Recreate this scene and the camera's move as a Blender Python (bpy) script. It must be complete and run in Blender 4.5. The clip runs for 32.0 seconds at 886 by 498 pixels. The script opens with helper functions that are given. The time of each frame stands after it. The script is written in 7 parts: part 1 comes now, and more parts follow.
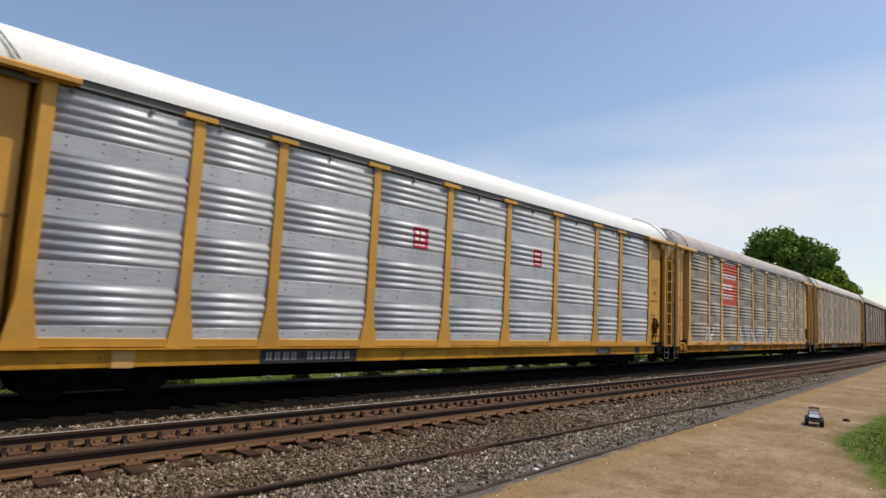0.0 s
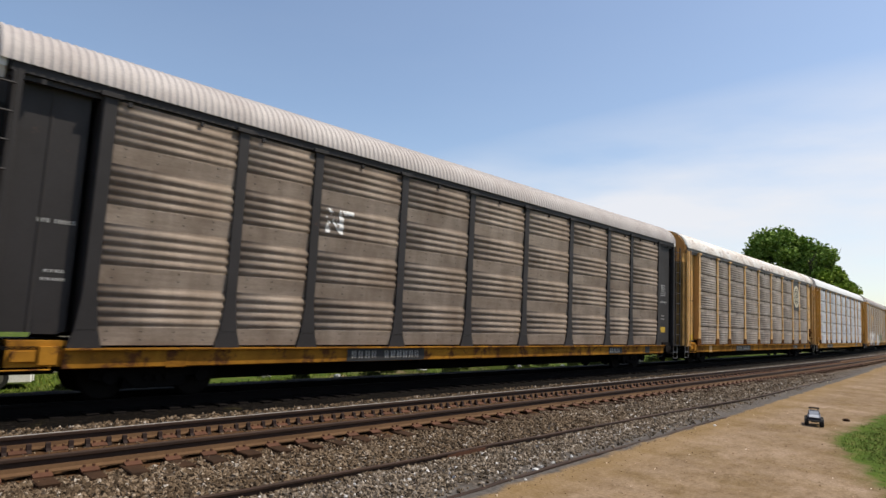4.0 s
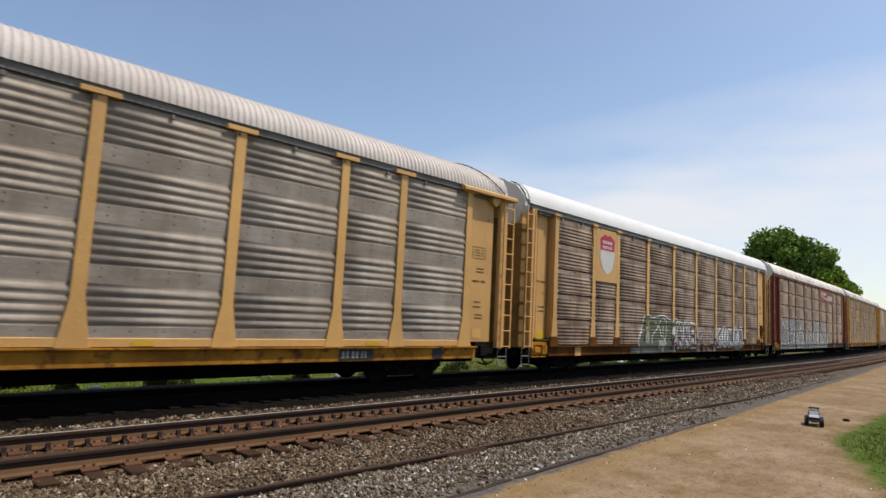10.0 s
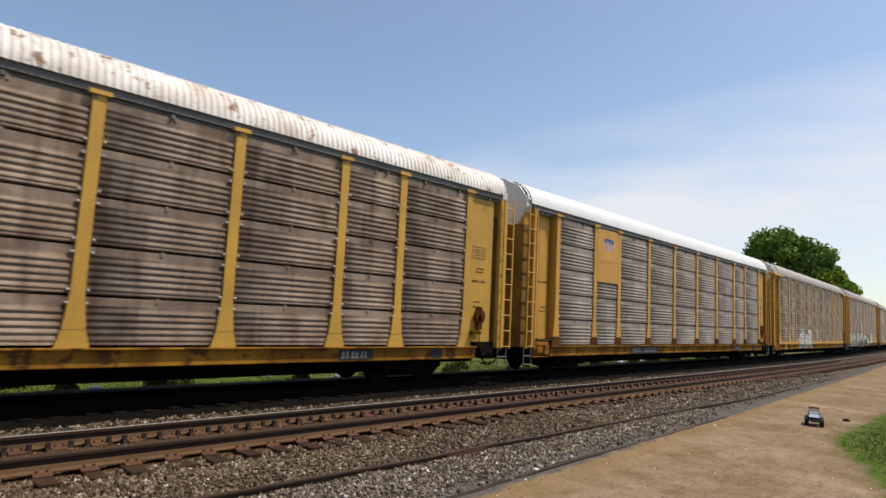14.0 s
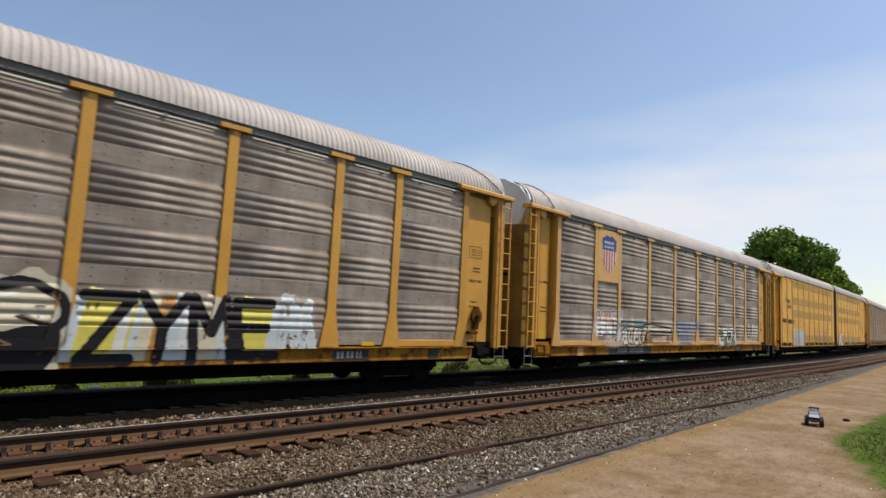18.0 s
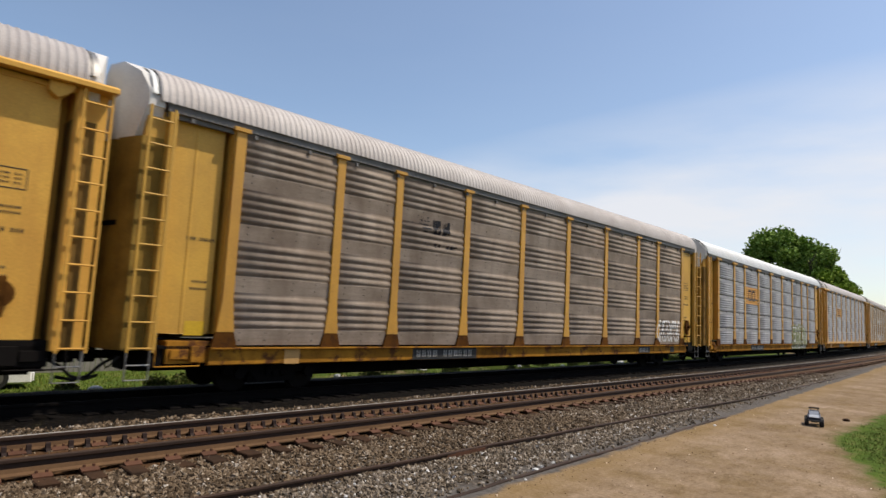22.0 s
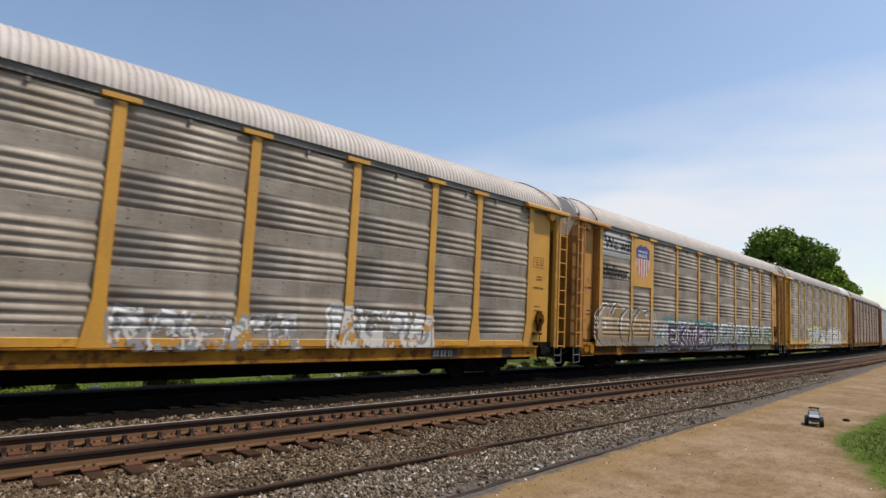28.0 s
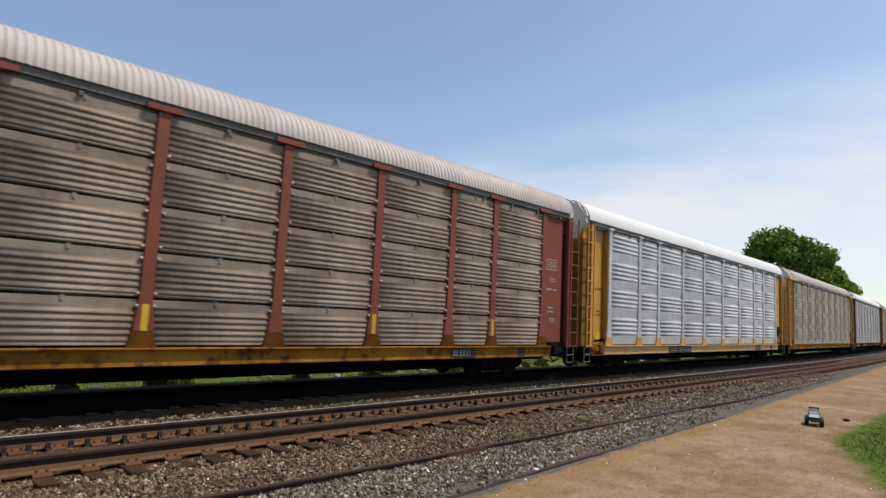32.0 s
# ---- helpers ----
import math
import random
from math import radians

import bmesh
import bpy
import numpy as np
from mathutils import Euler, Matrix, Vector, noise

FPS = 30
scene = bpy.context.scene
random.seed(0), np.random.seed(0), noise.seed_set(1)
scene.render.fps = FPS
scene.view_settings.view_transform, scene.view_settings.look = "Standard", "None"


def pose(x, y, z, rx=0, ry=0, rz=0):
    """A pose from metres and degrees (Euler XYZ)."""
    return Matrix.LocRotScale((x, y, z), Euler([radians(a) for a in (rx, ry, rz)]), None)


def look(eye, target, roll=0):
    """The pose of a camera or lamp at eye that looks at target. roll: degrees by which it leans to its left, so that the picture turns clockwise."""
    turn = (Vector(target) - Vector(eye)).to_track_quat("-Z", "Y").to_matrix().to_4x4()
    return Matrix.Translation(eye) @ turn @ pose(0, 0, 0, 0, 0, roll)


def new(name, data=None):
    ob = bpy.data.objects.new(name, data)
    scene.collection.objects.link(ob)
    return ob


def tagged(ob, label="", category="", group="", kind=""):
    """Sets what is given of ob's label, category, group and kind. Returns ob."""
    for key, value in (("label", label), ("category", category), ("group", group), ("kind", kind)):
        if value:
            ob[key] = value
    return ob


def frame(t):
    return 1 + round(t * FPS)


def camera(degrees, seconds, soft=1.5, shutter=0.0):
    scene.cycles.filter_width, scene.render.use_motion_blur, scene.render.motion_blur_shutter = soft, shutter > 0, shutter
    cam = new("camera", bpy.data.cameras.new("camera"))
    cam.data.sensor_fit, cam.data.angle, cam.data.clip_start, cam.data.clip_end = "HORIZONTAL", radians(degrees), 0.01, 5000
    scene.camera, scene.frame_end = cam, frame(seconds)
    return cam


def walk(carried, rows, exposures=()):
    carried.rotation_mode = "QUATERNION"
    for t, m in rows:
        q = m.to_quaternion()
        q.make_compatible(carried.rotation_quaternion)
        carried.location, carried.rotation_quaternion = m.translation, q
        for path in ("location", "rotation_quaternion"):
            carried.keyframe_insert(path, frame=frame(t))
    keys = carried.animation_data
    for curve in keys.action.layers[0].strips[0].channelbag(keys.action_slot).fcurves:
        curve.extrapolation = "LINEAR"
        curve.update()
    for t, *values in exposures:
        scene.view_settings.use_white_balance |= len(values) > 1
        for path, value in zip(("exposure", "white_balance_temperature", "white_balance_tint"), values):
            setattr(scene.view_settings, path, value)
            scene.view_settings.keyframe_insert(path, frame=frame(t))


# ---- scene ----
# Plan: z = 0 is the dirt path, rail tops at z = RT, tracks run along +y and bend
# gently to -x in the distance. The train comes down the far track towards -y.
RT = 0.40
EYE = (0.0, 0.0, RT + 1.967)
NEAR_X = -9.54          # centre line of the near track
FAR_X = -13.90          # centre line of the train's track
BEND = 3.72e-4

cam = camera(73.25, 32.0, soft=1.5, shutter=0.08)
VIEW = pose(*EYE, 96.24, 0, 45.3) @ pose(0, 0, 0, 0, 0, 2.82)
walk(cam, [(0.0, VIEW), (32.0, VIEW)], exposures=[(0.0, -0.05, 7050, 10.0), (1.0, -0.19, 7050, 10.0), (2.0, -0.11, 7050, 10.0), (5.0, 0.05, 7050, 10.0), (8.0, 0.0, 7050, 10.0), (32.0, 0.0, 7050, 10.0)])


def bend(y):
    """Sideways shift of the tracks at y, and its slope."""
    if y <= 0:
        return 0.0, 0.0
    if y < 130:
        return -BEND * y * y, -2 * BEND * y
    return -BEND * 130 * 130 - 2 * BEND * 130 * (y - 130), -2 * BEND * 130


# ---- light ----
SUN_EL, SUN_AZ = 61.0, 50.0      # azimuth from +x towards +y
world = bpy.data.worlds.new("sky")
scene.world = world
world.use_nodes = True
wn, wl = world.node_tree.nodes, world.node_tree.links
wn.clear()
sky = wn.new("ShaderNodeTexSky")
sky.sky_type, sky.sun_disc = "NISHITA", False
sky.sun_elevation, sky.sun_rotation = radians(SUN_EL), radians(90 - SUN_AZ)
sky.air_density, sky.dust_density, sky.ozone_density, sky.altitude = 1.0, 1.2, 2.6, 200
coord = wn.new("ShaderNodeTexCoord")
stretch = wn.new("ShaderNodeMapping")
stretch.inputs["Scale"].default_value = (1.2, 1.2, 5.0)
stretch.inputs["Location"].default_value = (0.35, 0.1, 0.0)
cloud = wn.new("ShaderNodeTexNoise")
cloud.inputs["Scale"].default_value, cloud.inputs["Detail"].default_value, cloud.inputs["Roughness"].default_value = 1.6, 7.0, 0.5
ramp = wn.new("ShaderNodeValToRGB")
ramp.color_ramp.elements[0].position, ramp.color_ramp.elements[1].position = 0.30, 0.58
ramp.color_ramp.elements[1].color = (0.85, 0.85, 0.85, 1)
split = wn.new("ShaderNodeSeparateXYZ")
low = wn.new("ShaderNodeMapRange")
low.inputs["From Min"].default_value, low.inputs["From Max"].default_value = 0.27, 0.12
low.inputs["To Min"].default_value, low.inputs["To Max"].default_value = 0.03, 1.0
times_ = wn.new("ShaderNodeMath")
times_.operation = "MULTIPLY"
mixc = wn.new("ShaderNodeMix")
mixc.data_type = "RGBA"
mixc.inputs["B"].default_value = (4.85, 5.05, 5.6, 1)
back = wn.new("ShaderNodeBackground")
back.inputs["Strength"].default_value = 0.17
wout = wn.new("ShaderNodeOutputWorld")
wl.new(coord.outputs["Generated"], stretch.inputs["Vector"])
wl.new(stretch.outputs["Vector"], cloud.inputs["Vector"])
wl.new(cloud.outputs["Fac"], ramp.inputs["Fac"])
wl.new(coord.outputs["Generated"], split.inputs["Vector"])
side = wn.new("ShaderNodeMapRange")                       # the cloud bank stands higher along the tracks
side.inputs["From Min"].default_value, side.inputs["From Max"].default_value = 0.66, 0.98
side.inputs["To Min"].default_value, side.inputs["To Max"].default_value = 0.0, 0.13
lower = wn.new("ShaderNodeMath")
lower.operation = "SUBTRACT"
wl.new(split.outputs["Y"], side.inputs["Value"])
wl.new(split.outputs["Z"], lower.inputs[0])
wl.new(side.outputs["Result"], lower.inputs[1])
wl.new(lower.outputs["Value"], low.inputs["Value"])
wl.new(ramp.outputs["Color"], times_.inputs[0])
wl.new(low.outputs["Result"], times_.inputs[1])
wl.new(times_.outputs["Value"], mixc.inputs["Factor"])
wl.new(sky.outputs["Color"], mixc.inputs["A"])
wl.new(mixc.outputs["Result"], back.inputs["Color"])
wl.new(back.outputs["Background"], wout.inputs["Surface"])

sun = new("sun", bpy.data.lights.new("sun", "SUN"))
sun.data.energy, sun.data.angle, sun.data.color = 4.6, radians(0.53), (1.0, 0.95, 0.87)
toward = Vector((math.cos(radians(SUN_EL)) * math.cos(radians(SUN_AZ)), math.cos(radians(SUN_EL)) * math.sin(radians(SUN_AZ)), math.sin(radians(SUN_EL))))
sun.matrix_world = look(tuple(toward * 60), (0, 0, 0))


# ---- materials ----
def material(name):
    m = bpy.data.materials.new(name)
    m.use_nodes = True
    return m, m.node_tree.nodes, m.node_tree.links, m.node_tree.nodes["Principled BSDF"]


def noise_node(n, l, scale, detail=4.0, rough=0.55, stretch_by=None, source="Object", vary=0.0):
    tc = n.new("ShaderNodeTexCoord")
    out = tc.outputs[source]
    if vary:                                              # another stretch of the pattern on each piece
        info, far, move = n.new("ShaderNodeObjectInfo"), n.new("ShaderNodeMath"), n.new("ShaderNodeVectorMath")
        far.operation, far.inputs[1].default_value = "MULTIPLY", vary
        l.new(info.outputs["Random"], far.inputs[0])
        l.new(out, move.inputs[0])
        l.new(far.outputs["Value"], move.inputs[1])
        out = move.outputs["Vector"]
    if stretch_by:
        mp = n.new("ShaderNodeMapping")
        mp.inputs["Scale"].default_value = stretch_by
        l.new(out, mp.inputs["Vector"])
        out = mp.outputs["Vector"]
    t = n.new("ShaderNodeTexNoise")
    t.inputs["Scale"].default_value, t.inputs["Detail"].default_value, t.inputs["Roughness"].default_value = scale, detail, rough
    l.new(out, t.inputs["Vector"])
    return t


def ramp_node(n, l, fac, stops):
    r = n.new("ShaderNodeValToRGB")
    e = r.color_ramp.elements
    while len(e) < len(stops):
        e.new(0.5)
    for el, (pos, col) in zip(e, stops):
        el.position = pos
        el.color = (*col, 1) if len(col) == 3 else col
    l.new(fac, r.inputs["Fac"])
    return r


def mix_node(n, l, fac, a, b, mode="MIX"):
    m = n.new("ShaderNodeMix")
    m.data_type, m.blend_type = "RGBA", mode
    for sock, v in (("Factor", fac), ("A", a), ("B", b)):
        if isinstance(v, (int, float)):
            m.inputs[sock].default_value = v
        elif isinstance(v, tuple):
            m.inputs[sock].default_value = (*v, 1)
        else:
            l.new(v, m.inputs[sock])
    return m.outputs["Result"]


def bump_node(n, l, height, strength, distance, bsdf):
    b = n.new("ShaderNodeBump")
    b.inputs["Strength"].default_value, b.inputs["Distance"].default_value = strength, distance
    l.new(height, b.inputs["Height"])
    l.new(b.outputs["Normal"], bsdf.inputs["Normal"])


def weathered(name, colour, dirt, amount=0.5, rough=0.55, metal=0.0, streaks=True, rust=None, rust_at=0.68, tone=0.74, gloss=0.3, coat=0.0, rolled=0.0, runs=0.55):
    """Paint or sheet metal with patchy grime, vertical run-off streaks and fine grain."""
    colour, dirt = (tuple(v * tone for v in q) for q in (colour, dirt))
    m, n, l, b = material(name)
    info = n.new("ShaderNodeObjectInfo")
    patch = noise_node(n, l, 0.9, 5, 0.6, vary=60.0)
    grain = noise_node(n, l, 28, 3, 0.6)
    fac = ramp_node(n, l, patch.outputs["Fac"], [(0.36, (0, 0, 0)), (0.7, (amount,) * 3)]).outputs["Color"]
    c = mix_node(n, l, fac, colour, dirt)
    if streaks:
        run = noise_node(n, l, 1.0, 4, 0.6, (2.2, 2.6, 0.4), vary=60.0)
        sf = ramp_node(n, l, run.outputs["Fac"], [(0.5, (0, 0, 0)), (0.76, (min(amount * runs, 0.95),) * 3)]).outputs["Color"]
        c = mix_node(n, l, sf, c, dirt)
    if rolled:                                            # long faint marks along the rolled sheet
        roll = noise_node(n, l, 1.0, 6, 0.75, (1.0, 0.9, 14.0), vary=60.0)
        rl = ramp_node(n, l, roll.outputs["Fac"], [(0.42, (0, 0, 0)), (0.62, (rolled,) * 3)]).outputs["Color"]
        c = mix_node(n, l, rl, c, dirt)
    if rust:
        rn = noise_node(n, l, 2.3, 8, 0.7, vary=60.0)
        rf = ramp_node(n, l, rn.outputs["Fac"], [(rust_at - 0.08, (0, 0, 0)), (rust_at, (1, 1, 1))]).outputs["Color"]
        c = mix_node(n, l, rf, c, rust)
    g = ramp_node(n, l, grain.outputs["Fac"], [(0.25, (0.84,) * 3), (0.75, (1.1,) * 3)]).outputs["Color"]
    c = mix_node(n, l, 1.0, c, g, "MULTIPLY")
    v = ramp_node(n, l, info.outputs["Random"], [(0.0, (0.9, 0.9, 0.9)), (1.0, (1.06, 1.05, 1.03))]).outputs["Color"]
    c = mix_node(n, l, 1.0, c, v, "MULTIPLY")
    l.new(c, b.inputs["Base Color"])
    rr = n.new("ShaderNodeMapRange")
    rr.inputs["To Min"].default_value, rr.inputs["To Max"].default_value = max(rough - 0.12, 0.1), min(rough + 0.18, 1)
    l.new(patch.outputs["Fac"], rr.inputs["Value"])
    l.new(rr.outputs["Result"], b.inputs["Roughness"])
    b.inputs["Metallic"].default_value = metal
    b.inputs["Specular IOR Level"].default_value = gloss
    b.inputs["Coat Weight"].default_value, b.inputs["Coat Roughness"].default_value = coat, 0.5
    bump_node(n, l, grain.outputs["Fac"], 0.12, 0.004, b)
    return m


M = {}
M["silver"] = weathered("galvanised_clean", (0.80, 0.81, 0.85), (0.48, 0.485, 0.515), 0.6, 0.5, 0.34, rolled=0.4)
M["silver_dull"] = weathered("galvanised_dusty", (0.5, 0.49, 0.505), (0.29, 0.28, 0.29), 0.7, 0.55, 0.25, gloss=0.4, coat=0.22, rolled=0.22)
M["grey"] = weathered("galvanised_dull", (0.5, 0.445, 0.385), (0.235, 0.185, 0.14), 0.75, 0.66, 0.18, gloss=0.3, coat=0.1, rolled=0.32)
M["warm"] = weathered("galvanised_stained", (0.5, 0.435, 0.38), (0.22, 0.165, 0.125), 0.8, 0.64, 0.16, gloss=0.3, coat=0.1, rolled=0.32)
M["brown"] = weathered("galvanised_grimy", (0.47, 0.355, 0.265), (0.125, 0.07, 0.048), 0.85, 0.7, 0.08, gloss=0.3, coat=0.06, rolled=0.3, runs=1.1)
M["dusk"] = weathered("galvanised_brown_film", (0.43, 0.345, 0.275), (0.18, 0.125, 0.088), 0.8, 0.68, 0.1, gloss=0.3, coat=0.08, rolled=0.3)
M["tan"] = weathered("sheet_tan_grime", (0.50, 0.395, 0.295), (0.23, 0.16, 0.105), 0.75, 0.68, 0.1, gloss=0.3, coat=0.06, rolled=0.3)
M["yellow"] = weathered("yellow_paint", (0.76, 0.385, 0.052), (0.44, 0.21, 0.045), 0.45, 0.48, 0.0, rust=(0.13, 0.055, 0.02), rust_at=0.72, gloss=0.4, coat=0.1)
M["pale_yellow"] = weathered("faded_yellow_paint", (0.80, 0.455, 0.15), (0.52, 0.275, 0.09), 0.4, 0.5, 0.0, rust=(0.16, 0.07, 0.03), rust_at=0.73, gloss=0.4, coat=0.1)
M["orange"] = weathered("orange_yellow_paint", (0.68, 0.325, 0.085), (0.40, 0.175, 0.05), 0.6, 0.55, 0.0, rust=(0.14, 0.06, 0.03), rust_at=0.67)
M["lemon"] = weathered("bright_yellow_paint", (0.80, 0.455, 0.08), (0.48, 0.26, 0.06), 0.5, 0.5, 0.0, rust=(0.13, 0.06, 0.03), rust_at=0.74)
M["sill"] = weathered("rusty_yellow_sill", (0.58, 0.265, 0.035), (0.24, 0.10, 0.018), 1.0, 0.85, 0.0, rust=(0.11, 0.045, 0.018), rust_at=0.6, gloss=0.06)
M["dark_sill"] = weathered("dark_rusty_sill", (0.19, 0.075, 0.014), (0.08, 0.032, 0.009), 0.9, 0.9, 0.0, rust=(0.06, 0.024, 0.009), rust_at=0.58, gloss=0.06)
M["gold_sill"] = weathered("dusty_golden_sill", (0.70, 0.345, 0.035), (0.38, 0.165, 0.022), 0.9, 0.75, 0.0, rust=(0.13, 0.055, 0.02), rust_at=0.67, gloss=0.15)
M["red"] = weathered("oxide_red_paint", (0.30, 0.075, 0.045), (0.16, 0.05, 0.035), 0.6, 0.6, 0.0, rust=(0.08, 0.035, 0.025), rust_at=0.7)
M["dark"] = weathered("dark_brown_paint", (0.04, 0.035, 0.035), (0.024, 0.021, 0.02), 0.6, 0.6, 0.0, rust=(0.12, 0.05, 0.03), rust_at=0.72)
# sooty copies of the end paints, darkened further for shade between the cars
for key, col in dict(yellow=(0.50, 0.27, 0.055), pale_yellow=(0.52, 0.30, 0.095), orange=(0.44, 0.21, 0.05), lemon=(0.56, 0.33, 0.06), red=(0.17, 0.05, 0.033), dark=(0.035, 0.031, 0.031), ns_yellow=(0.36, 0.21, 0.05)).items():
    M["door_" + key] = weathered("sooty_shaded_door_" + key, tuple(v * 0.72 for v in col), tuple(v * 0.3 for v in col), 0.95, 0.75, gloss=0.2)
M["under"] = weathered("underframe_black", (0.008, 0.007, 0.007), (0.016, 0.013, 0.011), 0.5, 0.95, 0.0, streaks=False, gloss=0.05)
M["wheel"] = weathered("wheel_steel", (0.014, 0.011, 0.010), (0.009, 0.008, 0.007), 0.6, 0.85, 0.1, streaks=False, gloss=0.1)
M["roof_white"] = weathered("white_roof_paint", (0.66, 0.67, 0.68), (0.53, 0.51, 0.48), 0.4, 0.45, 0.0, streaks=False, tone=1.0)
M["roof_grey"] = weathered("galvanised_roof", (0.62, 0.57, 0.55), (0.45, 0.39, 0.365), 0.6, 0.66, 0.05, streaks=False)
M["roof_rust"] = weathered("rust_patched_roof", (0.82, 0.80, 0.77), (0.5, 0.38, 0.3), 0.8, 0.55, 0.0, streaks=False, rust=(0.22, 0.12, 0.07), rust_at=0.64, tone=0.95)
M["fascia"] = weathered("grey_fascia", (0.22, 0.21, 0.205), (0.11, 0.10, 0.09), 0.6, 0.6, 0.1)
M["rubber"] = weathered("bellows_rubber", (0.02, 0.02, 0.021), (0.035, 0.033, 0.032), 0.6, 0.7, 0.0)
M["hose"] = M["rubber"]
M["white"] = weathered("white_paint", (0.78, 0.77, 0.75), (0.5, 0.48, 0.45), 0.45, 0.6)
M["black"] = weathered("black_paint", (0.025, 0.025, 0.027), (0.07, 0.065, 0.06), 0.5, 0.6)
M["rivet"] = weathered("rivet_stain", (0.14, 0.115, 0.095), (0.08, 0.065, 0.055), 0.6, 0.7, streaks=False)
M["lug"] = weathered("bright_lug", (0.62, 0.57, 0.52), (0.35, 0.28, 0.22), 0.5, 0.5, 0.1, streaks=False)
M["steel"] = weathered("bare_steel", (0.42, 0.41, 0.40), (0.2, 0.17, 0.15), 0.6, 0.45, 0.7)
for key, col in dict(sign_red=(0.62, 0.085, 0.05), sign_blue=(0.035, 0.06, 0.28), sign_orange=(0.70, 0.33, 0.06), sign_green=(0.03, 0.22, 0.11), pink=(0.62, 0.22, 0.16),
                     tag_green=(0.20, 0.27, 0.13), tag_olive=(0.15, 0.16, 0.05), tag_moss=(0.25, 0.27, 0.09), tag_teal=(0.10, 0.34, 0.36), tag_blue=(0.22, 0.28, 0.50), arch=(0.84, 0.81, 0.78), mark_grey=(0.42, 0.41, 0.39), tag_silver=(0.56, 0.555, 0.57), tag_pine=(0.095, 0.125, 0.07), tag_mauve=(0.30, 0.25, 0.255), tag_haze=(0.34, 0.37, 0.41), tag_plum=(0.15, 0.10, 0.16), tag_tan=(0.42, 0.29, 0.15), tag_peach=(0.50, 0.38, 0.27), tag_sage=(0.24, 0.32, 0.30), tag_fern=(0.26, 0.31, 0.13),
                     tag_yellow=(0.95, 0.83, 0.15), tag_pink=(0.72, 0.52, 0.44), tag_violet=(0.22, 0.16, 0.32), tag_brown=(0.26, 0.16, 0.09), tag_ice=(0.66, 0.75, 0.79), tag_steel=(0.36, 0.42, 0.52), tag_grey=(0.42, 0.42, 0.44), tag_ink=(0.014, 0.013, 0.017), tag_white=(0.88, 0.87, 0.85), cream=(0.76, 0.69, 0.52),
                     moss=(0.22, 0.24, 0.15), reflector=(0.80, 0.50, 0.03), mark_red=(0.55, 0.03, 0.09)).items():
    M[key] = weathered(key + "_paint", col, tuple(v * 0.6 + min(v, 0.05) for v in col), 0.4, 0.55, gloss=0.2 if max(col) < 0.05 else 0.3)


# ---- mesh helpers ----
def box(bm, x0, x1, y0, y1, z0, z1):
    v = [bm.verts.new((x, y, z)) for z in (z0, z1) for y in (y0, y1) for x in (x0, x1)]
    for f in ((0, 2, 3, 1), (4, 5, 7, 6), (0, 1, 5, 4), (2, 6, 7, 3), (0, 4, 6, 2), (1, 3, 7, 5)):
        bm.faces.new([v[i] for i in f])
    return v


def prism(bm, poly, axis, a, b):
    """A prism on a polygon. axis 0: poly is (y, z) between x = a and b; 1: (x, z); 2: (x, y)."""
    def at(p, q):
        return ((q, *p), (p[0], q, p[1]), (*p, q))[axis]
    lo = [bm.verts.new(at(p, a)) for p in poly]
    hi = [bm.verts.new(at(p, b)) for p in poly]
    k = len(poly)
    for i in range(k):
        bm.faces.new((lo[i], lo[(i + 1) % k], hi[(i + 1) % k], hi[i]))
    bm.faces.new(lo[::-1])
    bm.faces.new(hi)


def tube(bm, points, r, sides=6):
    """A round bar along a line of points."""
    rings = []
    for i, p in enumerate(points):
        p = Vector(p)
        d = (Vector(points[min(i + 1, len(points) - 1)]) - Vector(points[max(i - 1, 0)])).normalized()
        u = d.cross(Vector((0.31, 0.12, 0.94))).normalized()
        w = d.cross(u)
        rings.append([bm.verts.new(p + r * (math.cos(a) * u + math.sin(a) * w)) for a in (2 * math.pi * j / sides for j in range(sides))])
    for p, q in zip(rings, rings[1:]):
        for j in range(sides):
            bm.faces.new((p[j], p[(j + 1) % sides], q[(j + 1) % sides], q[j]))
    bm.faces.new(rings[0][::-1])
    bm.faces.new(rings[-1])


def drum(bm, x0, x1, y, z, r, sides=20):
    prism(bm, [(y + r * math.cos(2 * math.pi * i / sides), z + r * math.sin(2 * math.pi * i / sides)) for i in range(sides)], 0, x0, x1)


def mesh_of(bm, name, smooth=False, bevel=0.0):
    if bevel:
        bmesh.ops.bevel(bm, geom=list(bm.edges), offset=bevel, segments=1, affect="EDGES", clamp_overlap=True)
    bmesh.ops.recalc_face_normals(bm, faces=bm.faces)
    me = bpy.data.meshes.new(name)
    bm.to_mesh(me)
    bm.free()
    if smooth:
        me.shade_smooth()
    me.materials.append(None)
    return me


def put(name, me, mat, parent=None, m=None, label=""):
    """A mesh object with its own material on shared mesh data."""
    ob = new(name, me)
    if not me.materials:
        me.materials.append(None)
    ob.material_slots[0].link = "OBJECT"
    ob.material_slots[0].material = mat
    if parent:
        ob.parent = parent
    if m is not None:
        ob.matrix_basis = m
    return tagged(ob, label)


def part(name, bm, mat, parent, label="", m=None, smooth=False, bevel=0.0):
    return put(name, mesh_of(bm, name, smooth, bevel), mat, parent, m, label)


I4 = Matrix.Identity(4)
FLIP = pose(0, 0, 0, 0, 0, 180)


